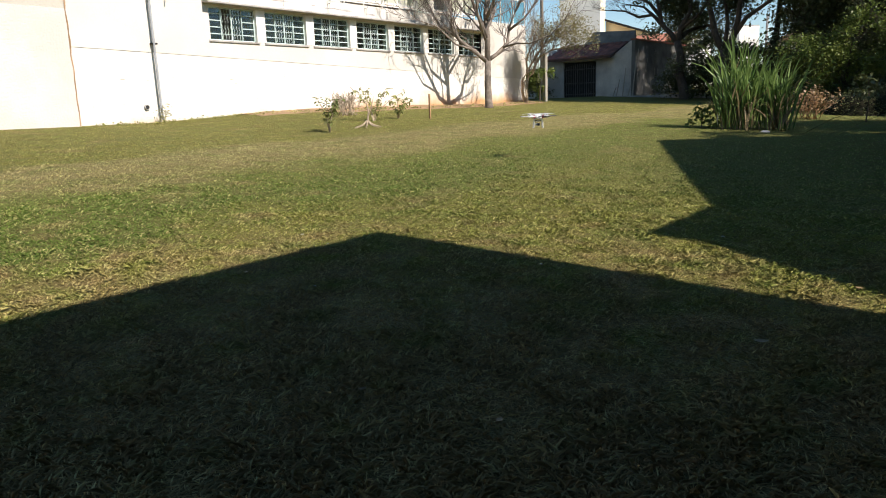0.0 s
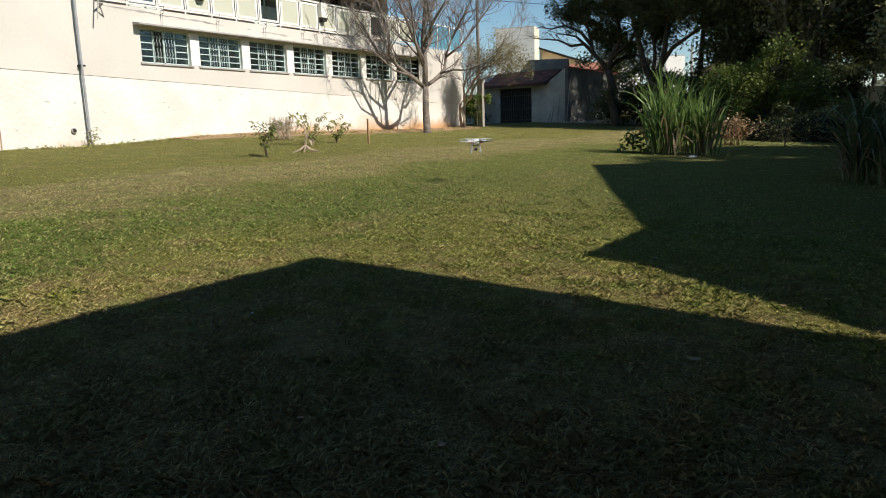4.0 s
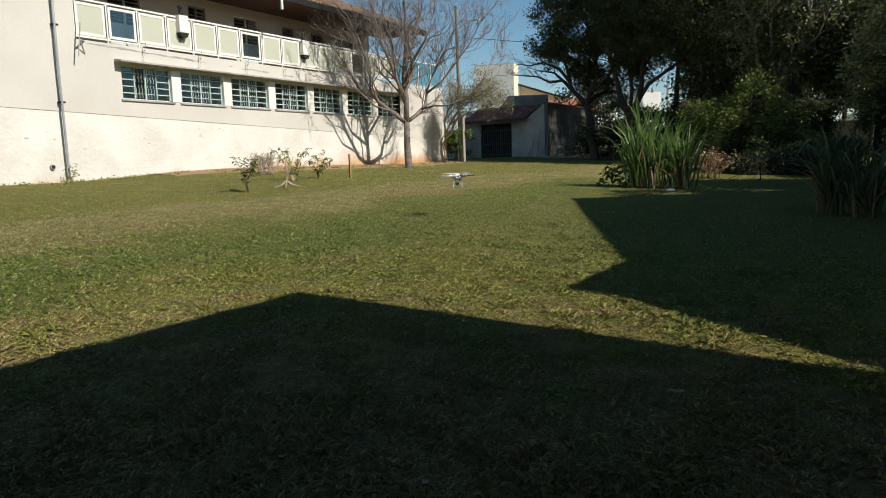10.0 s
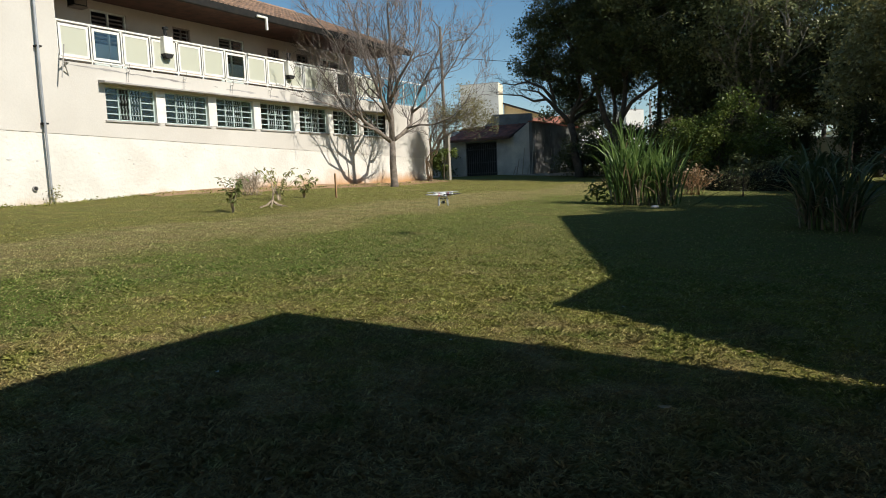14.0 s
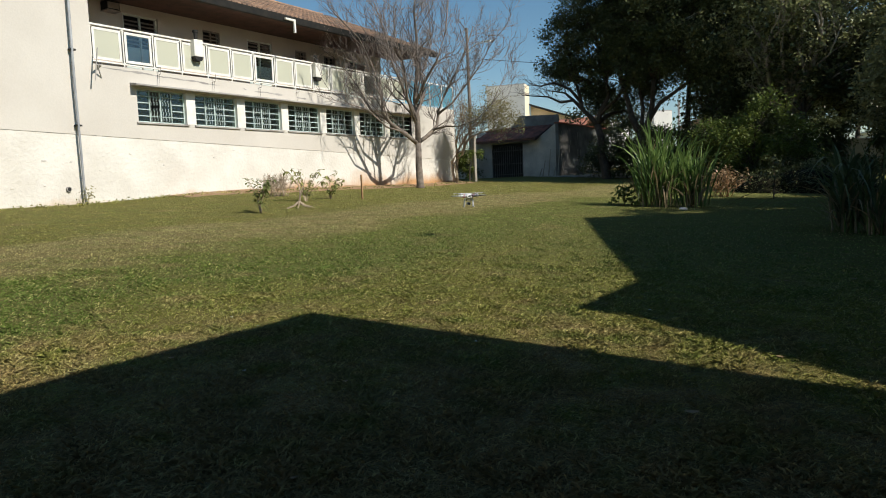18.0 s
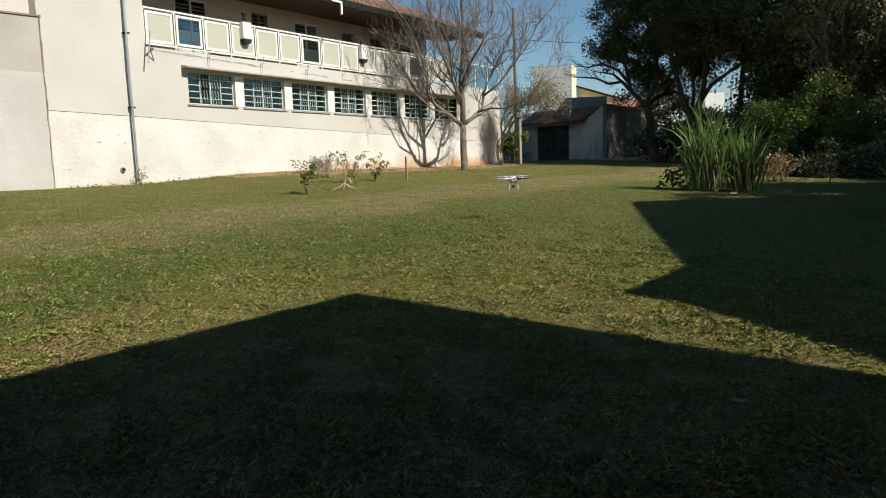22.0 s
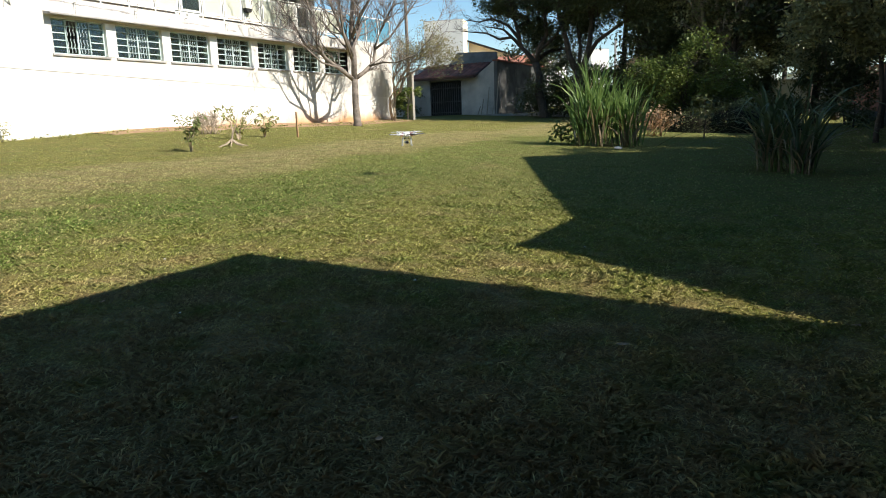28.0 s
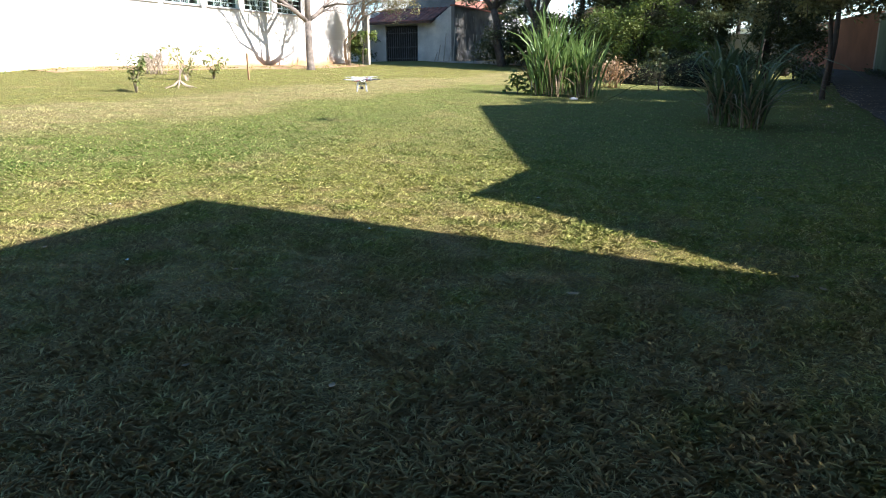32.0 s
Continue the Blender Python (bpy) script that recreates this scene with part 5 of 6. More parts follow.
random.seed(9)
dark = leafy_tree("dark_broadleaf_tree", (-12.25, 33.6, gz(-12.25, 33.6)), (-12.66, 33.6, 4.1),
           [(-14.7, 33.4, 7.3, 0.95), (-14.2, 33.2, 8.5, 1.1), (-13.7, 33.4, 6.8, 1.0), (-13.2, 33.2, 9.5, 1.5), (-12.6, 33.6, 7.8, 1.7), (-12.0, 33.4, 6.3, 1.1), (-11.5, 34.0, 9.0, 2.2), (-10.9, 33.8, 6.5, 1.3), (-12.0, 32.9, 11.2, 2.2), (-10.0, 34.5, 9.0, 2.3), (-9.8, 34.2, 6.6, 1.3), (-9.0, 34.0, 11.0, 2.5), (-12.3, 36.4, 9.3, 1.9), (-11.0, 37.2, 8.2, 1.8), (-10.6, 36.8, 10.6, 2.2), (-12.2, 38.2, 9.8, 1.9), (-11.3, 34.2, 5.7, 0.9), (-13.0, 34.0, 6.0, 0.8), (-9.6, 34.6, 6.3, 0.9), (-13.3, 34.6, 5.7, 0.8), (-14.2, 34.0, 6.4, 0.9), (-11.7, 35.2, 5.6, 0.9), (-14.9, 33.9, 6.6, 0.7), (-11.6, 35.6, 4.8, 0.8), (-12.9, 34.6, 5.0, 0.6), (-10.5, 35.4, 5.4, 0.7)],
           DARK_LEAF, DARK_BARK, "dense dark green broadleaf tree at the lawn's edge", 0.24, 84, 36, 0.2, 0.12,
           stems=(([(-12.2, 33.6, 0.9), (-12.3, 33.6, 1.8), (-12.55, 33.6, 2.7), (-12.5, 33.6, 3.4), (-12.68, 33.6, 4.05)], 0.24, 0.16),
                  ([(-12.66, 33.6, 4.0), (-13.05, 33.55, 4.5), (-13.4, 33.5, 4.85), (-13.5, 33.5, 5.4), (-13.7, 33.4, 6.3)], 0.13, 0.07),
                  ([(-12.66, 33.6, 4.0), (-12.5, 33.6, 4.7), (-12.1, 33.6, 5.3), (-12.2, 33.6, 6.4)], 0.13, 0.08),
                  ([(-12.5, 33.6, 4.6), (-11.7, 33.7, 5.2), (-11.2, 33.8, 6.0)], 0.09, 0.06)))
out, tips = [], []
for pts in ([(-13.4, 33.5, 4.85), (-13.85, 33.5, 5.35), (-14.5, 33.4, 5.3), (-15.2, 33.4, 5.65), (-15.9, 33.3, 5.75), (-16.6, 33.3, 5.85)], [(-13.45, 33.5, 5.2), (-14.0, 33.4, 5.9), (-14.8, 33.3, 6.3), (-15.5, 33.2, 6.2), (-16.2, 33.2, 6.35)], [(-13.5, 33.5, 5.0), (-14.3, 33.5, 5.75), (-15.3, 33.4, 6.0)]):
    pts = [Vector(p) - Vector(dark.location) for p in pts]
    n = len(pts)
    out.append((1, pts, [0.10 - 0.085 * k / (n - 1) for k in range(n)]))
    for k in range(2, n):
        for s in range(4):
            grow(out, tips, pts[k - 1].lerp(pts[k], random.random()), (pts[k] - pts[k - 1]).normalized() + Vector((random.uniform(-0.8, 0.3), random.uniform(-0.5, 0.5), random.uniform(-0.3, 0.7))), random.uniform(0.5, 0.9), 0.014, 3, 4, up=0.1, wander=0.9, kids=(2, 3), segs=4)
for level, pts, radii in out:
    if level == 1:
        part("limb", Geo().tube(pts, radii, 6), DARK_BARK, dark, smooth=True)
wood_parts([o for o in out if o[0] > 1], dark, ("trunk", "limb", "bare_twigs"), (DARK_BARK, DARK_BARK, DARK_BARK), (0, 1))
for ob in dark.children:
    if ob.name.startswith("bare_twigs"):
        tagged(ob, kind="stuff")
leafy_tree("dark_broadleaf_tree", (-10.35, 33.0, gz(-10.35, 33.0)), (-10.3, 33.0, 3.4),
           [(-10.7, 32.6, 6.7, 1.4), (-9.3, 32.4, 6.9, 1.5), (-8.1, 32.2, 7.1, 1.6), (-7.0, 32.3, 6.1, 1.2), (-6.4, 31.8, 7.4, 1.7), (-8.8, 32.0, 8.8, 2.0), (-6.8, 32.5, 9.4, 2.0), (-10.2, 32.3, 8.4, 1.6), (-6.0, 32.6, 5.4, 0.9)],
           DARK_LEAF, DARK_BARK, "dark tree with forked trunks behind the reeds", 0.26, 66, 34, 0.22, 0.13,
           stems=(([(-10.4, 33.0, 0.6), (-10.33, 33.0, 2.2), (-10.3, 33.0, 3.45)], 0.28, 0.24),
                  ([(-10.32, 33.0, 3.3), (-10.75, 33.0, 4.2), (-10.9, 32.9, 5.0), (-11.2, 32.8, 6.0)], 0.17, 0.09),
                  ([(-10.28, 33.0, 3.3), (-9.95, 33.0, 4.0), (-9.75, 32.9, 4.7), (-9.6, 32.7, 6.0)], 0.17, 0.09),
                  ([(-9.95, 33.0, 4.0), (-9.4, 32.9, 4.75), (-8.7, 32.8, 5.15), (-7.9, 32.6, 5.6)], 0.11, 0.06),
                  ([(-10.3, 33.0, 3.6), (-10.25, 33.1, 4.6), (-10.4, 33.0, 5.8)], 0.10, 0.06)))
spread_tree = leafy_tree("spreading_tree", (-3.5, 27.4, gz(-3.5, 27.4)), (-3.4, 26.9, 3.0),
           [(-4.2, 24.4, 6.2, 1.8), (-2.9, 24.5, 6.3, 2.04), (-3.2, 24.7, 5.1, 1.32), (-1.6, 24.7, 5.9, 1.92), (-2.0, 25.0, 4.7, 1.32), (-4.2, 24.6, 5.0, 1.2), (-4.8, 24.1, 6.9, 1.68), (-2.9, 24.1, 8.0, 2.16), (-0.8, 24.5, 7.2, 2.04), (-0.5, 25.0, 4.9, 1.44), (0.5, 24.8, 5.7, 1.44), (-1.0, 25.1, 3.9, 1.08), (-4.9, 24.4, 5.7, 1.2), (-3.6, 25.8, 7.7, 1.92), (-2.2, 25.9, 8.6, 2.04), (0.7, 25.8, 7.4, 1.8), (-5.5, 25.9, 6.9, 1.44), (-1.2, 26.9, 5.0, 1.44), (0.2, 24.6, 5.4, 1.3), (1.6, 25.0, 6.6, 1.6)],
           MID_LEAF, PALE_BARK, "spreading tree with pale forked limbs and grey-green leaves", 0.17, 72, 40, 0.17, 0.10, push=1.32)
out, tips = [], []
# pale limbs that rise in front of the crown, given across and up at 32 m
for k, line in enumerate((((-3.8, 2.6), (-3.85, 4.1), (-3.55, 4.8), (-3.12, 5.45), (-2.85, 6.3), (-2.75, 7.3)), ((-3.85, 3.9), (-4.1, 5.2), (-4.21, 6.5), (-4.1, 7.6)),
                          ((-3.85, 4.1), (-3.7, 5.3), (-3.55, 6.2), (-3.35, 7.2)), ((-3.85, 3.2), (-4.45, 4.3), (-4.65, 5.0), (-4.8, 6.4), (-4.5, 7.3)),
                          ((-4.65, 5.0), (-5.1, 5.7), (-5.6, 6.6)), ((-3.2, 5.3), (-2.5, 5.9), (-2.1, 6.9)), ((-3.85, 3.6), (-2.9, 4.6), (-2.2, 5.1), (-1.6, 5.3)))):
    n = len(line) - 1
    pts = [Vector(away((x, 32, z), 1.03 - 0.02 * (z - 2.6))) - Vector(spread_tree.location) for x, z in line]
    r = (0.21, 0.15, 0.13, 0.17, 0.07, 0.07, 0.075)[k]
    part("limb", Geo().tube(pts, [r * (1 - 0.8 * i / n) for i in range(n + 1)], 8), PALE_BARK, spread_tree, "pale forked limb", smooth=True)
    for i in range(1, n + 1):
        for q in range(2):
            along = (pts[i] - pts[i - 1]).normalized()
            grow(out, tips, pts[i - 1].lerp(pts[i], random.random()), along + Vector((random.uniform(-1, 1), random.uniform(-1, 0.3), random.uniform(-0.2, 0.6))) * 0.8, random.uniform(0.7, 1.4), r * 0.26, 2, 4, up=0.3, wander=0.7, kids=(2, 3), ratio=0.65, spread=0.6, segs=4, first=0.3)
twigs = Geo()
for level, pts, radii in out:
    twigs.tube(pts, radii, 4, cap=False)
tagged(part("branchwork", twigs, PALE_BARK, spread_tree), kind="stuff")
soup("leaf_sprays", leaf_cloud([tuple(q) for q in tips], 12, 0.17, 0.13), KITE, MID_LEAF, spread_tree)
# crown lobes from y 12.6 to 17.5 are unseen, added to block sky
leafy_tree("path_tree", (1.15, 20.4, gz(1.15, 20.4)), (1.1, 19.9, 2.5),
           [(-0.3, 19.4, 3.0, 0.8), (0.4, 19.4, 3.2, 0.9), (0.7, 19.3, 4.2, 1.2), (1.2, 19.4, 3.5, 1.1), (1.4, 19.2, 4.7, 1.5), (0.1, 19.3, 3.8, 0.8), (1.9, 19.3, 3.7, 1.2), (2.6, 19.4, 3.4, 0.9), (2.1, 19.6, 2.9, 0.6), (3.0, 19.7, 3.0, 0.7), (3.6, 19.8, 3.2, 0.6), (2.9, 17.5, 5.4, 1.5), (3.4, 15.0, 5.6, 1.5), (3.9, 12.6, 5.5, 1.3), (2.6, 19.0, 4.4, 1.2), (3.4, 18.6, 4.2, 1.1), (3.0, 20.6, 4.3, 1.2)],
           OLIVE_LEAF, DARK_BARK, "slim olive-leaved tree at the edge of the path", 0.06, 95, 44, 0.15, 0.105)
# added tree, trunk hidden behind the first, that shades the painted wall
leafy_tree("path_tree", (1.6, 27.0, gz(1.6, 27.0)), (1.7, 27.0, 3.4), [(0.6, 27.0, 5.0, 1.3), (1.8, 26.6, 4.6, 1.3), (2.9, 26.4, 4.5, 1.3), (3.4, 28.6, 4.9, 1.4), (2.2, 28.8, 4.9, 1.4), (2.4, 24.4, 4.6, 1.3), (3.6, 23.6, 4.5, 1.2), (1.4, 27.4, 5.6, 1.3), (3.0, 26.0, 6.3, 1.8), (3.3, 31.0, 5.0, 1.5)], OLIVE_LEAF, DARK_BARK, "olive-leaved tree added over the path to shade the painted wall", 0.09, 70, 34, 0.2, 0.13)
# unseen crowns added beyond the wall to keep sun off lawn and path
for y in (20.5, 25.5, 30.0):
    leafy_tree("shade_tree", (6.2, y, gz(6.2, y)), (6.1, y, 3.4), [(6.0, y, 6.6, 1.6), (5.2, y - 1.3, 4.9, 1.5), (5.4, y + 1.3, 5.0, 1.5), (6.8, y, 5.9, 1.8), (7.2, y + 1.0, 4.2, 1.4), (7.0, y - 1.2, 4.4, 1.4)], OLIVE_LEAF, DARK_BARK, "unseen tree added behind the painted wall to shade the lawn", 0.14, 90, 18, 0.24, 0.2)
leafy_tree("bright_bush", (-3.9, 23.7, gz(-3.9, 23.7)), (-3.9, 23.6, 1.5),
           [(-4.5, 23.4, 2.5, 0.7), (-3.6, 23.6, 2.9, 0.8), (-3.1, 23.7, 2.3, 0.8), (-4.1, 23.5, 2.0, 0.8), (-5.1, 23.3, 2.6, 0.6), (-3.4, 23.7, 1.8, 0.6), (-2.7, 23.9, 2.4, 0.7), (-2.4, 24.0, 1.7, 0.6), (-4.8, 23.4, 1.8, 0.6), (-3.4, 23.6, 3.5, 0.5)],
           BUSH_LEAF, DARK_BARK, "yellow-green bush catching the sun", 0.06, 170, 30, 0.12, 0.085, push=1.15)
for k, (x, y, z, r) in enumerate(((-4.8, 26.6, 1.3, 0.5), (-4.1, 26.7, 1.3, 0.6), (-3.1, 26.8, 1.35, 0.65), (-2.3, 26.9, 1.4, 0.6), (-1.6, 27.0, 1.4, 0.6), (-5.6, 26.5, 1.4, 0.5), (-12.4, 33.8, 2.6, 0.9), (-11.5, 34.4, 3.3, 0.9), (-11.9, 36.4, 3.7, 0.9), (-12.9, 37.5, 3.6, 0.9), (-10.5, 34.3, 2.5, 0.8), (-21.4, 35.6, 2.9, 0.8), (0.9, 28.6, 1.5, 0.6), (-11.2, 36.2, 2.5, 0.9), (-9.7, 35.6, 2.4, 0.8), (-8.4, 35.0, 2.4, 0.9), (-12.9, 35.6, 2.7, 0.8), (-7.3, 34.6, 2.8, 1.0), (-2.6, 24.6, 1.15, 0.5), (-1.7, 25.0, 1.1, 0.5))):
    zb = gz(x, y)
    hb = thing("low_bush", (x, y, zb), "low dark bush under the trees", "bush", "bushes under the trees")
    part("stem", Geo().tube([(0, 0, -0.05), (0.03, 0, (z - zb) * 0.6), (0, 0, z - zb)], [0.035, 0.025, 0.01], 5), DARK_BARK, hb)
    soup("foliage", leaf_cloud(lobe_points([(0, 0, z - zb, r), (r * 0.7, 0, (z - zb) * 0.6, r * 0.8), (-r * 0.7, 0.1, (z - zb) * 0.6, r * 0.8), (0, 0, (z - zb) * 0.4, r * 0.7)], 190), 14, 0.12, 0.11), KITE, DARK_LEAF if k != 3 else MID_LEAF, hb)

random.seed(31)
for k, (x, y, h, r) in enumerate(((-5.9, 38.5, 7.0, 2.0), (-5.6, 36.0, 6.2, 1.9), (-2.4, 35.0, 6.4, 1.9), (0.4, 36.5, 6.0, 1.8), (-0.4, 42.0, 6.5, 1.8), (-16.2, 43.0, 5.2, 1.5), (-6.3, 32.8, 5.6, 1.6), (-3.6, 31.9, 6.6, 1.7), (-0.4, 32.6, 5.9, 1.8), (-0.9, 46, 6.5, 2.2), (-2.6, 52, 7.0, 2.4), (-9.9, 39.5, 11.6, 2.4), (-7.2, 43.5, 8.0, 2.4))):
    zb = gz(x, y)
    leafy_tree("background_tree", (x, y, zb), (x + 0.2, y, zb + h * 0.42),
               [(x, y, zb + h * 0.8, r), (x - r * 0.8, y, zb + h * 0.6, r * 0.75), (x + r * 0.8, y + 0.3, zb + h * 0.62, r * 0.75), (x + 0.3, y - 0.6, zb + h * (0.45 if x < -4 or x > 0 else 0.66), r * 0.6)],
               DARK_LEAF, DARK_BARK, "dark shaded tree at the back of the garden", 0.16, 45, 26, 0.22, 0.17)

hedge = thing("hedge", (-3, 31, gz(-3, 31)), "ragged dark hedge closing the back of the garden", "hedge")
cents = []
for k in range(2100):
    x, y = random.uniform(-6.5, 4.6), random.uniform(-0.5, 0.5)
    top = (2.5 if x < 1.15 else (0.75 if x < 2.0 else 2.7)) + 0.7 * noise.noise((x * 0.6, 2, 0)) + 0.3 * noise.noise((x * 2.1, 5, 0))
    z = top * random.random() ** 0.6
    if noise.noise((x * 1.1, z * 1.3, 9)) > -0.28:
        cents.append((x, y, z))
soup("foliage", leaf_cloud(cents, 26, 0.16, 0.12), KITE, DARK_LEAF, hedge)
for k in range(12):
    x = -6.2 + k * 0.9
    part("stem", Geo().tube([(x, 0, -0.2), (x + random.uniform(-0.2, 0.2), 0, 0.5), (x + random.uniform(-0.3, 0.3), 0, 1.0 if x < 0.9 else 0.6)], [0.05, 0.035, 0.015], 6), DARK_BARK, hedge)

# ---- reed clumps ----


def reed_clump(base, n, height, radius, label, lean, dry, leaf_mat, flare=0.6):
    """Canes at the foot and long arching blades that bend over towards the tip."""
    t = thing("reed_clump", base, label, "reeds", "reed clumps")
    b = np.stack([rng.normal(0, radius * 0.5, n), rng.normal(0, radius * 0.4, n), np.zeros(n)], 1)
    az = rng.uniform(0, 2 * np.pi, n)
    b = np.clip(b, -1.1 * radius, 1.1 * radius)
    out_dir = np.stack([np.cos(az), np.sin(az), np.zeros(n)], 1) * flare + b / radius * 0.45
    L_ = height * (0.45 + 0.75 * rng.random(n) ** 0.8)[:, None]
    w = rng.uniform(0.012, 0.024, n)[:, None]
    bend = ((0.12 + 0.88 * rng.random(n) ** 1.6) * lean)[:, None]
    start = rng.uniform(0.0, 0.35, n)[:, None] * np.array([0, 0, 1.0])
    turn = az + rng.normal(0, 0.5, n)
    side = np.stack([-np.sin(turn), np.cos(turn), np.zeros(n)], 1) * w
    sway = rng.normal(0, 0.07, n)[:, None] * side / w
    rows = []
    for q in (0.0, 0.2, 0.42, 0.6, 0.75, 0.88, 1.0):
        c = b + start + out_dir * (q * 0.2 + bend * q ** 2.2) * L_ * 0.75 + sway * q * q * L_ + np.array([0, 0, 1.0]) * (q - 0.75 * bend * q ** 3.4) * L_
        k = (0.6, 1.0, 1.0, 0.92, 0.75, 0.45, 0.05)[len(rows) // 2]
        rows += [c - side * k, c + side * k]
    v = np.stack(rows, 1)
    faces = [(2 * i, 2 * i + 1, 2 * i + 3, 2 * i + 2) for i in range(6)]
    cut = int(n * (1 - dry))
    soup("foliage", v[:cut], faces, leaf_mat, t)
    soup("dry_foliage", v[cut:] * np.array([0.95, 0.95, 0.55]), faces, DRY_REED, t, "dry straw-coloured lower leaves")
    for k in range(13):
        x, y = random.gauss(0, radius * 0.45), random.gauss(-0.1, radius * 0.35)
        h = random.uniform(0.3, 0.62)
        part("cane", Geo().tube([(x, y, -0.05), (x * 1.1, y * 1.1, h * 0.5), (x * 1.3, y * 1.3, h)], [0.014, 0.013, 0.008], 7), CANE if k % 3 else REED_LEAF, t)
    return t


random.seed(4)
reed_clump((-4.85, 16.55, gz(-4.85, 16.55)), 260, 1.8, 0.40, "tall green reed clump in the sunny lawn", 0.72, 0.24, REED_LEAF, 0.75)
reed_clump((-4.05, 16.75, gz(-4.05, 16.75)), 165, 1.45, 0.32, "green reed clump with pale canes at its foot", 0.85, 0.28, REED_LEAF, 0.8)
reed_clump((-0.72, 12.95, gz(-0.72, 12.95)), 120, 1.65, 0.24, "drooping reed clump in deep shade", 1.15, 0.34, SHADED_REED, 1.1)
reed_clump((-0.32, 12.8, gz(-0.32, 12.8)), 90, 1.5, 0.22, "arching reed clump with dry hanging leaves in deep shade", 1.25, 0.4, SHADED_REED, 1.1)
mk = thing("marker_stick", (-5.22, 16.4, gz(-5.22, 16.4)), "short white stick beside the reeds", "stick")
part("stick", Geo().tube([(0, 0, -0.05), (0.01, 0, 0.2), (0.0, 0, 0.34)], 0.014, 6), WHITE_PAINT, mk)
lw = thing("lawn_weed", (-5.6, 16.5, gz(-5.6, 16.5)), "small dark broad-leaved weed beside the reeds", "weed")
part("stem", Geo().tube([(0, 0, -0.05), (0.02, 0, 0.3), (-0.03, 0, 0.5)], [0.012, 0.01, 0.005], 5), DARK_BARK, lw)
soup("foliage", leaf_cloud([(random.gauss(0, 0.16), random.gauss(0, 0.1), random.uniform(0.12, 0.52)) for k in range(34)], 4, 0.06, 0.13), KITE, BUSH_LEAF, lw)
# heaps of garden earth under the trees
for x, y, w, h in ((-3.75, 24.4, 0.75, 0.62), (-2.65, 24.9, 1.0, 0.78), (-1.5, 25.3, 0.8, 0.7)):
    hp = thing("soil_heap", (x, y, gz(x, y)), "dark heap of garden earth grown over with leaves", "soil heap", "earth heaps under the trees")
    g = Geo()
    for j in range(9):
        r = w * (1.15 - 1.15 * (j / 8) ** 1.6)
        for k in range(18):
            a = 2 * math.pi * k / 18
            f = 1 + 0.22 * noise.noise((x + math.cos(a) * 1.5, math.sin(a) * 1.5, j * 0.3))
            g.v.append((r * f * math.cos(a), r * 0.8 * f * math.sin(a), -0.05 + (h + 0.05) * math.sin(math.pi / 2 * j / 8) * (1 + 0.1 * noise.noise((x, k * 0.5, j)))))
    g.f = [(j * 18 + k, j * 18 + (k + 1) % 18, (j + 1) * 18 + (k + 1) % 18, (j + 1) * 18 + k) for j in range(8) for k in range(18)]
    g.f.append(tuple(range(8 * 18, 9 * 18)))
    part("mound", g, SHADED_SOIL, hp, smooth=True)
    # leaf cover added so that its own shadows darken the mound further
    soup("creeper", leaf_cloud([v for v in g.v for k in range(2)], 7, 0.09, 0.075), KITE, DARK_LEAF, hp, "dark creeping leaves")
db = thing("dry_bush", (-4.35, 21.3, gz(-4.35, 21.3)), "reddish dry bush behind the reeds", "bush")
out, tips = [], []
for k in range(22):
    grow(out, tips, (random.uniform(-0.25, 0.25), random.uniform(-0.2, 0.2), 0), (random.uniform(-0.7, 0.7), random.uniform(-0.7, 0.7), 0.9), 0.5, 0.011, 1, 2, up=0.2, wander=0.5, kids=(2, 3), segs=3)
wood_parts(out, db, ("branch_work", "branch_work", "branchwork"), (STAKE, STAKE, STAKE), (0, 1))
soup("foliage", leaf_cloud([tuple(q) for q in tips], 5, 0.1, 0.09), KITE, DRY_LEAF, db)
ys = thing("young_tree", (-2.95, 21.0, gz(-2.95, 21.0)), "thin young tree with a few drooping leaves", "tree")
part("trunk", Geo().tube([(0, 0, -0.05), (0.03, 0, 0.5), (-0.02, 0, 1.1)], [0.02, 0.015, 0.007], 6), DARK_BARK, ys)
soup("crown", leaf_cloud([(random.gauss(0, 0.16), random.gauss(0, 0.14), random.uniform(0.6, 1.15)) for k in range(26)], 5, 0.06, 0.13), KITE, DARK_LEAF, ys)
st = thing("pale_stone", (-4.09, 16.05, gz(-4.09, 16.05)), "small pale stone at the foot of the reeds", "stone")
bm = bmesh.new()
bmesh.ops.create_icosphere(bm, subdivisions=2, radius=0.08)
for v in bm.verts:
    v.co = Vector((v.co.x * 1.3, v.co.y, v.co.z * 0.6)) * (1 + 0.25 * noise.noise(v.co * 14))
me = bpy.data.meshes.new("stone")
bm.to_mesh(me)
bm.free()
me.materials.append(STONE)
part("body", me, None, st)

# ---- young plants by the wall ----


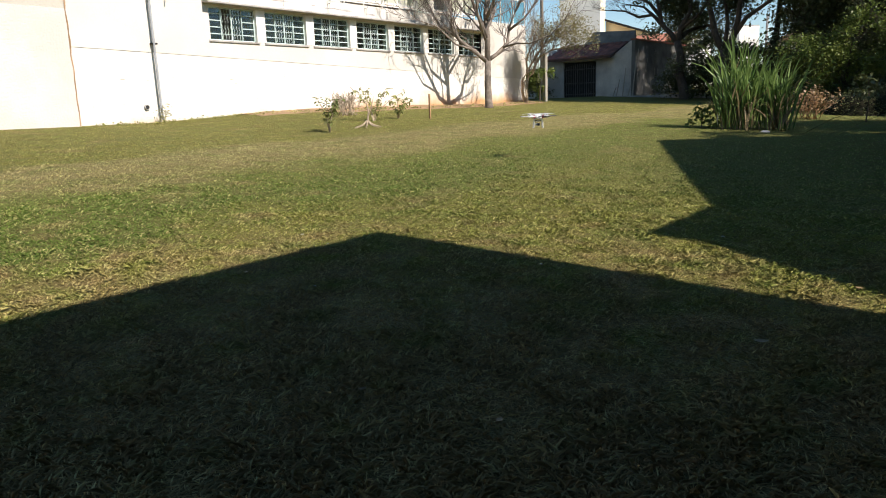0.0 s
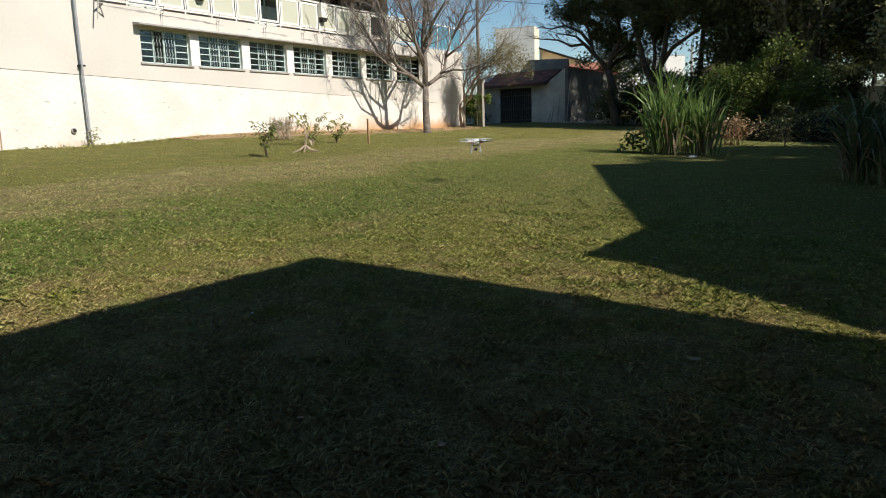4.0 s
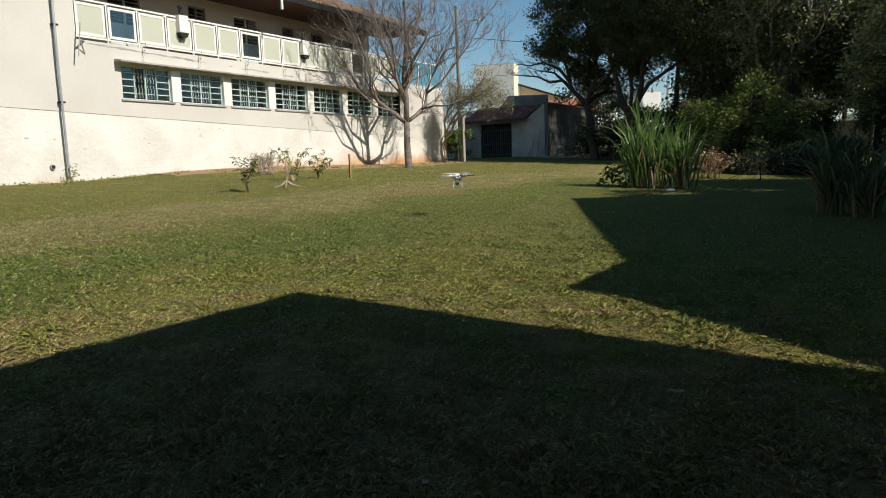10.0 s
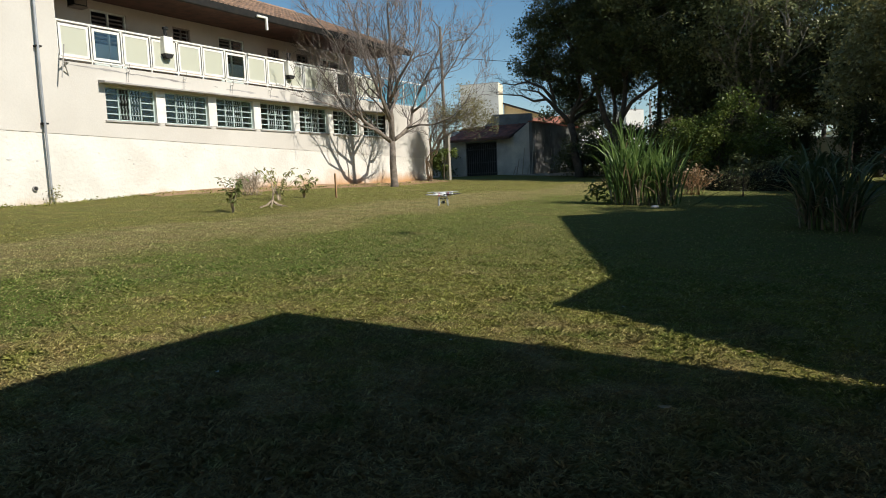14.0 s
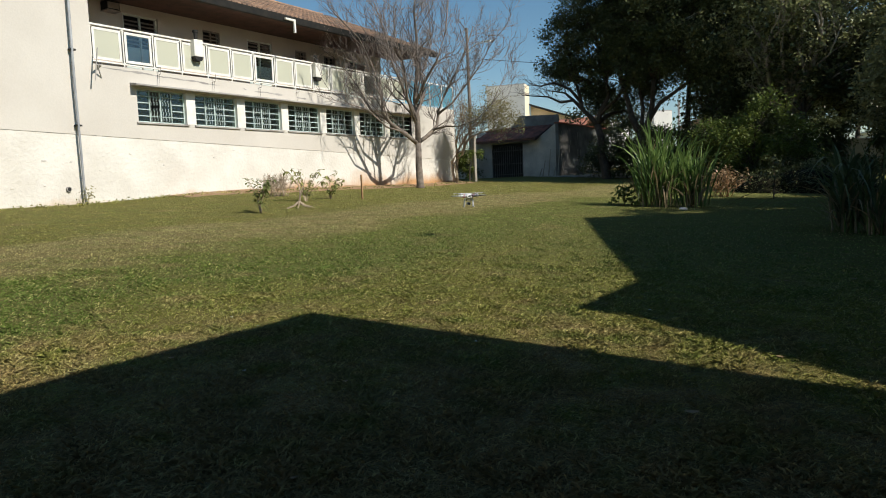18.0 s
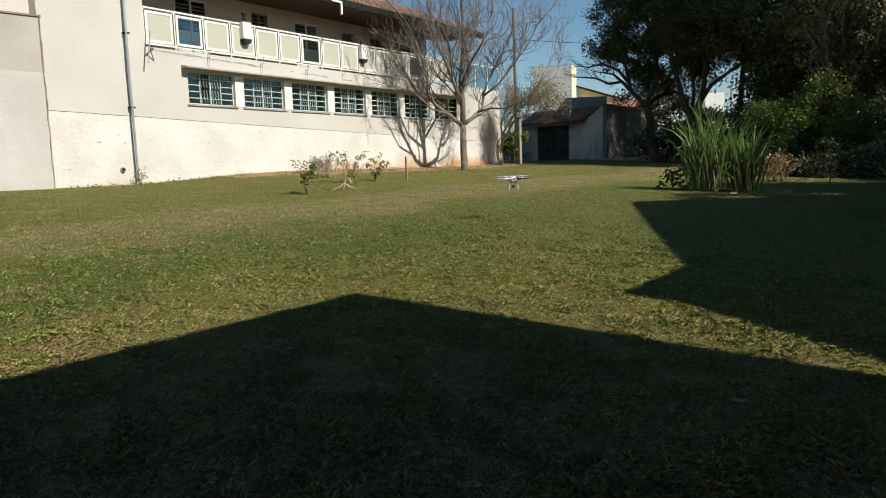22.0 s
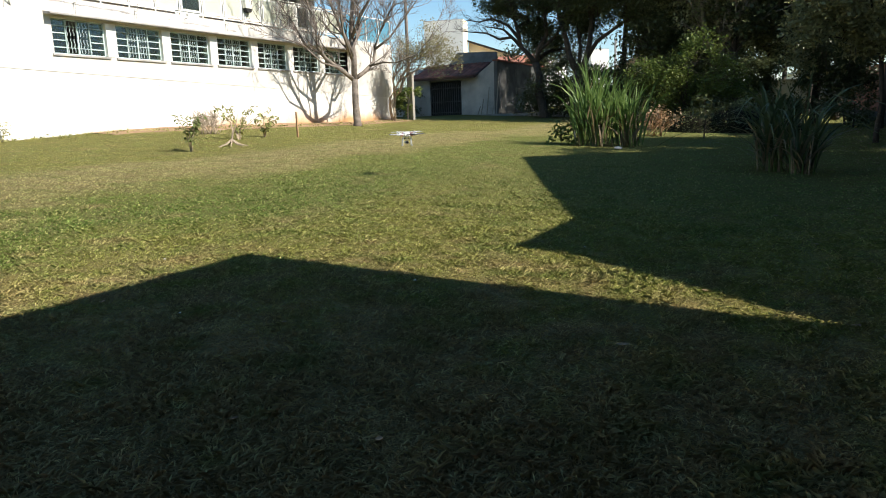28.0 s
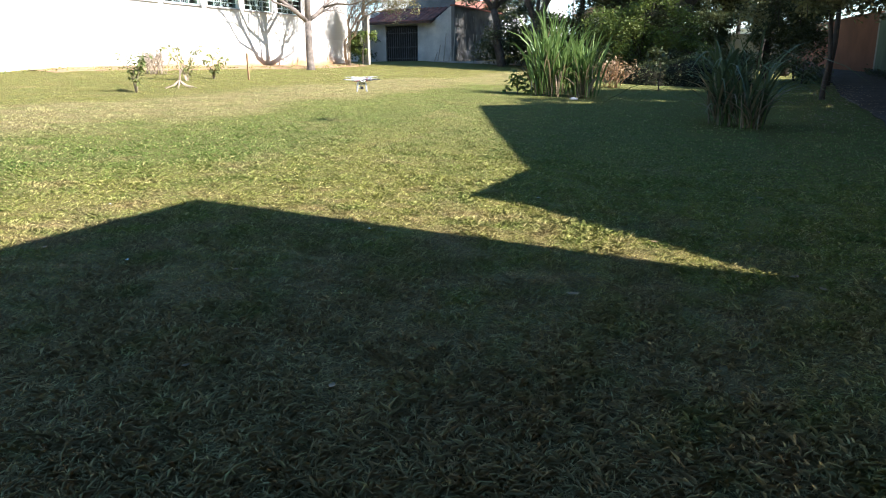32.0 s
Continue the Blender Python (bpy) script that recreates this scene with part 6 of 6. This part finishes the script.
def sapling(base, height, spread, n, label, mat, leaf=0.12, seed=1, name="sapling", stems=4, droop=0.5):
    """Thin stems with long leaves that hang in pairs from them."""
    random.seed(seed)
    t = thing(name, base, label, "plant", "young plants by the wall")
    v = []
    for k in range(stems):
        d = Vector((random.uniform(-1, 1) * spread, random.uniform(-1, 1) * spread, height * random.uniform(0.75, 1.05)))
        pts = [Vector((0, 0, -0.05)), Vector((d.x * 0.2, d.y * 0.2, d.z * 0.4)), Vector((d.x * 0.6, d.y * 0.6, d.z * 0.75)), d]
        part("stem", Geo().tube(pts, [0.014, 0.010, 0.007, 0.004], 5), TAN_BARK, t)
        for i in range(n):
            q = 0.25 + 0.75 * (i + random.random()) / n
            j = min(int(q * 3), 2)
            c = pts[j].lerp(pts[j + 1], q * 3 - j) + Vector((random.gauss(0, 0.03), random.gauss(0, 0.03), random.gauss(0, 0.02)))
            for m in range(3):
                a = random.uniform(0, 2 * math.pi)
                along = Vector((math.cos(a), math.sin(a), random.uniform(-droop - 0.3, 0.5))).normalized()
                side = along.cross(Vector((random.uniform(-0.4, 0.4), random.uniform(-0.4, 0.4), 1))).normalized()
                l, w = leaf * random.uniform(0.7, 1.35), leaf * 0.24
                v.append([c, c + along * l * 0.5 + side * w, c + along * l - Vector((0, 0, l * 0.25)), c + along * l * 0.5 - side * w])
    soup("foliage", np.array([[tuple(p) for p in q] for q in v]), KITE, mat, t)
    return t


sapling((-11.56, 10.49, gz(-11.56, 10.49)), 0.84, 0.3, 11, "leafy green sapling on the lawn", SAPLING_LEAF, 0.11, 6, stems=6)
sapling((-12.75, 13.1, gz(-12.75, 13.1)), 0.85, 0.7, 9, "young plant with drooping yellow-green leaves", WEED_LEAF, 0.12, 8, stems=6, droop=1.0)
sapling((-13.0, 14.3, gz(-13.0, 14.3)), 0.55, 0.6, 9, "low yellow-green plant by the wall", WEED_LEAF, 0.115, 11, stems=5, droop=0.8)
stump = thing("bare_stump", (-11.6, 11.7, gz(-11.6, 11.7)), "pale bare forked stump with spread roots", "stump")
for k in range(7):
    ang = k * 0.9
    part("root", Geo().tube([(0, 0, 0.16), (0.14 * math.cos(ang), 0.14 * math.sin(ang), 0.06), (0.34 * math.cos(ang), 0.34 * math.sin(ang), 0.0)], [0.022, 0.015, 0.006], 5), TAN_BARK, stump)
part("stem", Geo().tube([(0, 0, 0.08), (0.03, 0.02, 0.35), (-0.03, 0.02, 0.62)], [0.024, 0.017, 0.008], 6), TAN_BARK, stump)
part("stem", Geo().tube([(0.02, 0.01, 0.25), (0.12, 0.05, 0.5), (0.14, 0.1, 0.7)], [0.016, 0.011, 0.006], 6), TAN_BARK, stump)
dryb = thing("dry_bush", (-15.0, 14.2, gz(-15.0, 14.2)), "grey dry twiggy bush at the foot of the wall", "bush")
out, tips = [], []
random.seed(13)
for k in range(34):
    grow(out, tips, (random.uniform(-0.3, 0.3), random.uniform(-0.3, 0.3), 0), (random.uniform(-0.7, 0.7), random.uniform(-0.7, 0.7), 0.9), 0.4, 0.01, 1, 3, up=0.2, wander=0.5, kids=(2, 3), segs=3)
wood_parts(out, dryb, ("branch_work", "branch_work", "branchwork"), (TAN_BARK, TAN_BARK, TAN_BARK), (0, 1))
stake = thing("wooden_stake", (-12.23, 14.72, gz(-12.23, 14.72)), "raw timber stake driven into the lawn", "stake")
part("post", Geo().box(-0.024, 0.024, -0.018, 0.018, -0.1, 0.66), STAKE, stake, "", 0.006)
base_weeds = leaf_cloud([(-17.45 + random.uniform(0, 0.8) ** 1.4, y, gz(-17.5, y) + 0.03) for y in np.arange(8.2, 28, 0.05)], 5, 0.05, 0.06, 0.4)
weeds = tagged(soup("wall_weeds", base_weeds, KITE, BLADE), "thin weeds along the foot of the wall", "weeds", kind="stuff")
foot = leaf_cloud([(3.98 + random.uniform(-0.15, 0.1), y, gz(4, y) + random.uniform(0.03, 0.25)) for y in np.arange(17, 39.5, 0.12)], 8, 0.1, 0.08, 0.6)
tagged(soup("path_weeds", foot, KITE, DARK_LEAF), "dark weeds along the foot of the painted wall", "weeds", kind="stuff")
pw_ = thing("climbing_weed", (-17.5, 10.05, gz(-17.5, 10.05)), "dry weed climbing at the downpipe", "weed")
soup("foliage", leaf_cloud([(0.1 + random.uniform(-0.08, 0.1), random.uniform(-0.14, 0.14), random.uniform(0.0, 0.45)) for k in range(26)], 5, 0.05, 0.06), KITE, OLIVE_LEAF, pw_)

# ---- quadcopter hovering over the lawn ----


def quadcopter(at, turn):
    q = thing("quadcopter", at, "white quadcopter with magenta bands and propeller guards hovering", "drone", turn=turn)
    # body: rounded shell lofted from cross-sections, nose towards -y
    prof = [(-0.105, 0.028, -0.028, 0.012), (-0.095, 0.045, -0.038, 0.024), (-0.06, 0.062, -0.045, 0.036), (0.0, 0.072, -0.046, 0.042), (0.06, 0.062, -0.045, 0.036), (0.095, 0.045, -0.036, 0.024), (0.108, 0.028, -0.026, 0.010)]
    g, N = Geo(), 18
    for y, w, lo, hi in prof:
        for k in range(N):
            a = 2 * math.pi * k / N
            z = (lo + hi) / 2 + (hi - lo) / 2 * math.sin(a)
            g.v.append((w * math.copysign(abs(math.cos(a)) ** 0.75, math.cos(a)), y, z))
    g.f = [(i * N + k, i * N + (k + 1) % N, (i + 1) * N + (k + 1) % N, (i + 1) * N + k) for i in range(len(prof) - 1) for k in range(N)]
    g.f += [tuple(range(N)), tuple(range((len(prof) - 1) * N, len(prof) * N))[::-1]]
    body = part("body", g, SHELL, q, smooth=True)
    part("front_panel", Geo().box(-0.016, 0.016, -0.108, -0.100, -0.018, -0.006), GIMBAL, body)
    for s in (-1, 1):
        for k in range(5):
            part("vent", Geo().box(s * (0.032 + k * 0.006) - 0.0015, s * (0.032 + k * 0.006) + 0.0015, -0.094 + k * 0.003, -0.088 + k * 0.003, 0.018, 0.027), GIMBAL, body)
    R = 0.124
    for sx, sy in ((-1, -1), (1, -1), (-1, 1), (1, 1)):
        m = Vector((sx * R, sy * R, 0.008))
        arm = part("arm", Geo().tube([(sx * 0.04, sy * 0.045, -0.002), (sx * 0.08, sy * 0.082, 0.0), m + Vector((0, 0, -0.006))], [0.034, 0.022, 0.018], 12).tube([m + Vector((0, 0, -0.02)), m + Vector((0, 0, 0.006))], [0.019, 0.021], 14), SHELL, q, smooth=True)
        if sy < 0:
            for f0 in (0.070, 0.084):
                part("band", Geo().tube([(sx * f0, sy * (f0 + 0.003), -0.0005), (sx * (f0 + 0.007), sy * (f0 + 0.010), 0.0)], [0.0262 - (f0 - 0.07) * 0.25, 0.0248 - (f0 - 0.07) * 0.25], 14), MAGENTA, arm, "magenta band")
            part("light", Geo().box(sx * 0.104 - 0.008, sx * 0.104 + 0.008, sy * 0.104 - 0.006, sy * 0.104 + 0.006, -0.024, -0.014), MAGENTA, arm, "red signal light")
        motor = part("motor", Geo().lathe([(0.013, 0.0), (0.0145, 0.003), (0.0145, 0.020), (0.012, 0.024), (0.004, 0.026)], 16, m), MOTOR, q, smooth=False)
        prop = Geo()
        a0 = {(-1, -1): 0.15, (1, -1): 2.8, (-1, 1): 0.4, (1, 1): 0.1}[(sx, sy)]
        for s in (0, math.pi):
            d = Vector((math.cos(a0 + s), math.sin(a0 + s), 0))
            n = Vector((-d.y, d.x, 0))
            c = m + Vector((0, 0, 0.030))
            st_ = [(0.008, 0.006, 0.002), (0.03, 0.012, 0.003), (0.07, 0.010, 0.001), (0.118, 0.005, 0.0)]
            vs = []
            for r, w, tw in st_:
                vs += [c + d * r - n * w - Vector((0, 0, tw)), c + d * r + n * w + Vector((0, 0, tw)), c + d * r + n * w + Vector((0, 0, tw + 0.002)), c + d * r - n * w + Vector((0, 0, 0.002 - tw))]
            fs = [(4 * i + k, 4 * i + (k + 1) % 4, 4 * i + 4 + (k + 1) % 4, 4 * i + 4 + k) for i in range(3) for k in range(4)] + [(0, 1, 2, 3), (15, 14, 13, 12)]
            prop.add(vs, fs)
        prop.lathe([(0.007, 0.026), (0.007, 0.034), (0.003, 0.038)], 10, m)
        part("propeller", prop, SHELL, q)
        # guard: an open arc round the outside of the rotor, with two spokes
        black = (sx > 0 and sy < 0) or (sx < 0 and sy > 0)
        mid = math.atan2(sy, sx)
        arc = [mid + radians(v) for v in np.linspace(-115, 115, 19)]
        gd = Geo()
        for rr, zz in ((0.132, -0.004),):
            pts = [m + Vector((rr * math.cos(a), rr * math.sin(a), zz)) for a in arc]
            gd.tube([m + Vector((0, 0, -0.012))] + pts + [m + Vector((0, 0, -0.012))], 0.0055, 6)
        gd.tube([m + Vector((0, 0, -0.014)), m + Vector((0.132 * math.cos(mid), 0.132 * math.sin(mid), -0.004))], 0.004, 5)
        part("propeller_guard", gd, BLACK_PLASTIC if black else SHELL, q, "black propeller guard" if black else "white propeller guard", smooth=True)
    for s in (-1, 1):
        for y in (-0.06, 0.06):
            part("landing_leg", Geo().tube([(s * 0.045, y * 0.9, -0.03), (s * 0.062, y * 1.05, -0.07), (s * 0.068, y * 1.15, -0.15), (s * 0.072, y * 1.2, -0.165)], [0.011, 0.008, 0.007, 0.008], 8), SHELL, q, smooth=True)
        part("skid", Geo().tube([(s * 0.072, -0.085, -0.165), (s * 0.072, 0.085, -0.165)], 0.0065, 8), SHELL, q, smooth=True)
    part("gimbal_plate", Geo().box(-0.035, 0.035, -0.06, 0.03, -0.062, -0.054), GIMBAL, q, "", 0.003)
    part("gimbal_plate", Geo().box(-0.028, 0.028, -0.055, 0.02, -0.076, -0.068), SHELL, q, "", 0.003)
    for x, y in ((-0.032, -0.055), (0.032, -0.055), (-0.032, 0.022), (0.032, 0.022)):
        part("damper", Geo().tube([(x, y, -0.07), (x, y, -0.05)], 0.006, 8), BLACK_PLASTIC, q)
    gim = part("gimbal_arm", Geo().tube([(0, -0.02, -0.074), (0, -0.01, -0.10), (-0.022, -0.015, -0.104), (-0.03, -0.03, -0.115)], 0.009, 8), GIMBAL, q, smooth=True)
    part("gimbal_motor", Geo().tube([(-0.04, -0.04, -0.118), (-0.018, -0.04, -0.118)], 0.014, 12), MOTOR, gim)
    cb = part("camera_body", Geo().box(-0.018, 0.022, -0.065, -0.025, -0.138, -0.098), GIMBAL, q, "grey gimbal camera", 0.006)
    part("lens_barrel", Geo().tube([(0.002, -0.064, -0.118), (0.002, -0.078, -0.118)], 0.0165, 16), BLACK_PLASTIC, cb)
    part("lens", Geo().tube([(0.002, -0.0775, -0.118), (0.002, -0.0795, -0.118)], 0.0135, 16), LENS, cb)
    return q


quadcopter((-5.55, 9.2, 1.16), 36)

# ---- fallen leaves and twigs on the turf ----
for k, (x, y, s, rz) in enumerate(((-0.86, 3.5, 0.034, 20), (-2.6, 2.9, 0.018, 80), (0.4, 5.6, 0.02, 200), (-1.0, 9.8, 0.035, 60), (0.3, 8.9, 0.03, 300), (-2.0, 1.9, 0.016, 250), (0.22, 4.41, 0.03, 40), (0.36, 4.23, 0.026, 130), (-0.4, 8.12, 0.03, 10), (0.85, 14.5, 0.06, 70), (-0.01, 6.76, 0.03, 220), (-0.63, 4.78, 0.024, 160), (-1.41, 2.04, 0.02, 290), (-0.95, 7.65, 0.03, 330), (-3.79, 2.64, 0.02, 100), (0.9, 12.4, 0.05, 30), (-1.5, 12.1, 0.04, 15))):
    lf = thing("fallen_leaf", (x, y, gz(x, y) + 0.02), "curled dry brown leaf lying on the grass", "leaf", "fallen leaves", turn=rz)
    v = []
    for i in range(5):
        for j in range(3):
            u, w = i / 4 - 0.5, (j - 1) * 0.33 * math.sin(math.pi * (0.1 + 0.8 * i / 4))
            v.append((u * 2 * s, w * 2 * s, (u * u * 0.7 + w * w * 0.9) * s))
    part("blade", Geo().add(v, [(i * 3 + j, i * 3 + j + 1, i * 3 + j + 4, i * 3 + j + 3) for i in range(4) for j in range(2)]), DRY_LEAF, lf)

for x, y in ((-4.31, 3.55), (-3.93, 3.47), (-2.4, 4.0), (-1.7, 5.6), (-3.2, 2.7)):
    pt = thing("fallen_petal", (x, y, gz(x, y) + 0.025), "small pale petal caught in the grass", "petal", "pale petals in the grass")
    part("petal", Geo().add([(-0.012, -0.006, 0), (0.0, -0.01, 0.006), (0.014, 0.002, 0.002), (0.002, 0.011, 0.008), (-0.01, 0.007, 0.004)], [(0, 1, 2, 3, 4)]), WHITE_PAINT, pt)
litter = leaf_cloud([(random.gauss(1.5, 0.55), random.uniform(13, 27), 0) for k in range(420)], 3, 0.12, 0.06, 0.0)
flat = litter[:, :1].copy()
litter = flat + (litter - flat) * np.array([1, 1, 0.25])
litter[:, :, 2] += 0.05 + ground_z(flat[:, 0, 0], flat[:, 0, 1])[:, None]
tagged(soup("leaf_litter", litter, KITE, DRY_LEAF), "scattered dry leaf litter along the path's edge", "leaves", kind="stuff")

# ---- grass ----


def clumps(x, y, size, seed):
    """Smooth random clumps from 0 to 1 over the plan, about size metres across."""
    grid = np.random.default_rng(seed).random((256, 256))
    u, v = x / size + 80, y / size + 80
    i, j = np.floor(u).astype(int), np.floor(v).astype(int)
    a, b = u - i, v - j
    a, b = a * a * (3 - 2 * a), b * b * (3 - 2 * b)
    i, j, i1, j1 = i % 256, j % 256, (i + 1) % 256, (j + 1) % 256
    return (grid[i, j] * (1 - a) + grid[i1, j] * a) * (1 - b) + (grid[i, j1] * (1 - a) + grid[i1, j1] * a) * b


def grass(r0, r1, density, label):
    """Bent blades over a fan of the lawn: upright in the tufts, lying flat in the worn patches between them.
    Farther up the lawn the blades thin out and grow a little broader, so that the cover stays even."""
    rs = np.linspace(r0, r1, 400)
    weight = np.minimum(1, (4 / rs) ** 1.3) * rs
    total = int(density * 1.75 * weight.mean() * (r1 - r0))
    r = rng.choice(rs, total, p=weight / weight.sum()) + rng.uniform(-0.5, 0.5, total) * (r1 - r0) / 399
    th = rng.uniform(-0.36, 1.39, total)
    x, y = -r * np.sin(th), r * np.cos(th)
    tuft = 0.6 * clumps(x, y, 0.22, 3) + 0.4 * clumps(x, y, 0.07, 5)
    edge = -16.6 + 0.5 * np.sin(y * 1.1 + 2.2) + 0.2 * np.sin(y * 4.1) - 1.2 * (y < 12.6)
    ok = (rng.random(total) < 0.35 + 0.9 * tuft) & (x > edge) & ((x < 1.7) | (y < 11)) & (y < 33)
    x, y, tuft, r = x[ok], y[ok], tuft[ok], r[ok]
    n = len(x)
    grown = np.maximum(1, r / 4)
    az = rng.uniform(0, 2 * np.pi, n)
    flat = rng.random(n) < 0.7 - 0.5 * tuft
    near = np.clip((4.0 - r) / 2.0, 0, 1)
    height = (0.030 + 0.016 * near) * grown ** 0.05 * (1 - 0.5 * np.clip((r - 7) / 8, 0, 1))
    h = height * rng.uniform(0.4, 1.2, n) * (0.5 + 0.8 * tuft)
    w = (0.0018 + 0.0008 * near) * grown ** 0.8 * rng.uniform(0.6, 1.3, n)
    lean = np.where(flat, rng.uniform(1.0, 2.2, n) * height, rng.uniform(0.4, 1.8, n) * h)
    h = np.where(flat, rng.uniform(0.12, 0.4, n) * height, h)
    d = np.stack([np.cos(az), np.sin(az), np.zeros(n)], 1)
    s = np.stack([-np.sin(az + 0.4), np.cos(az + 0.4), np.zeros(n)], 1) * w[:, None]
    b = np.stack([x, y, ground_z(x, y) - 0.004], 1)
    m = b + d * (lean * 0.4)[:, None]
    m[:, 2] += h * 0.7
    t = b + d * lean[:, None]
    t[:, 2] += h * rng.uniform(0.5, 1.0, n)
    return tagged(soup("grass", np.stack([b, m - s, t, m + s], 1), KITE, LAWN_BLADE), label, "grass", kind="stuff")


grass(0.9, 8.0, 8600, "short mown grass with straw-coloured blades")
grass(8.0, 34.0, 6200, "short mown grass on the far lawn")
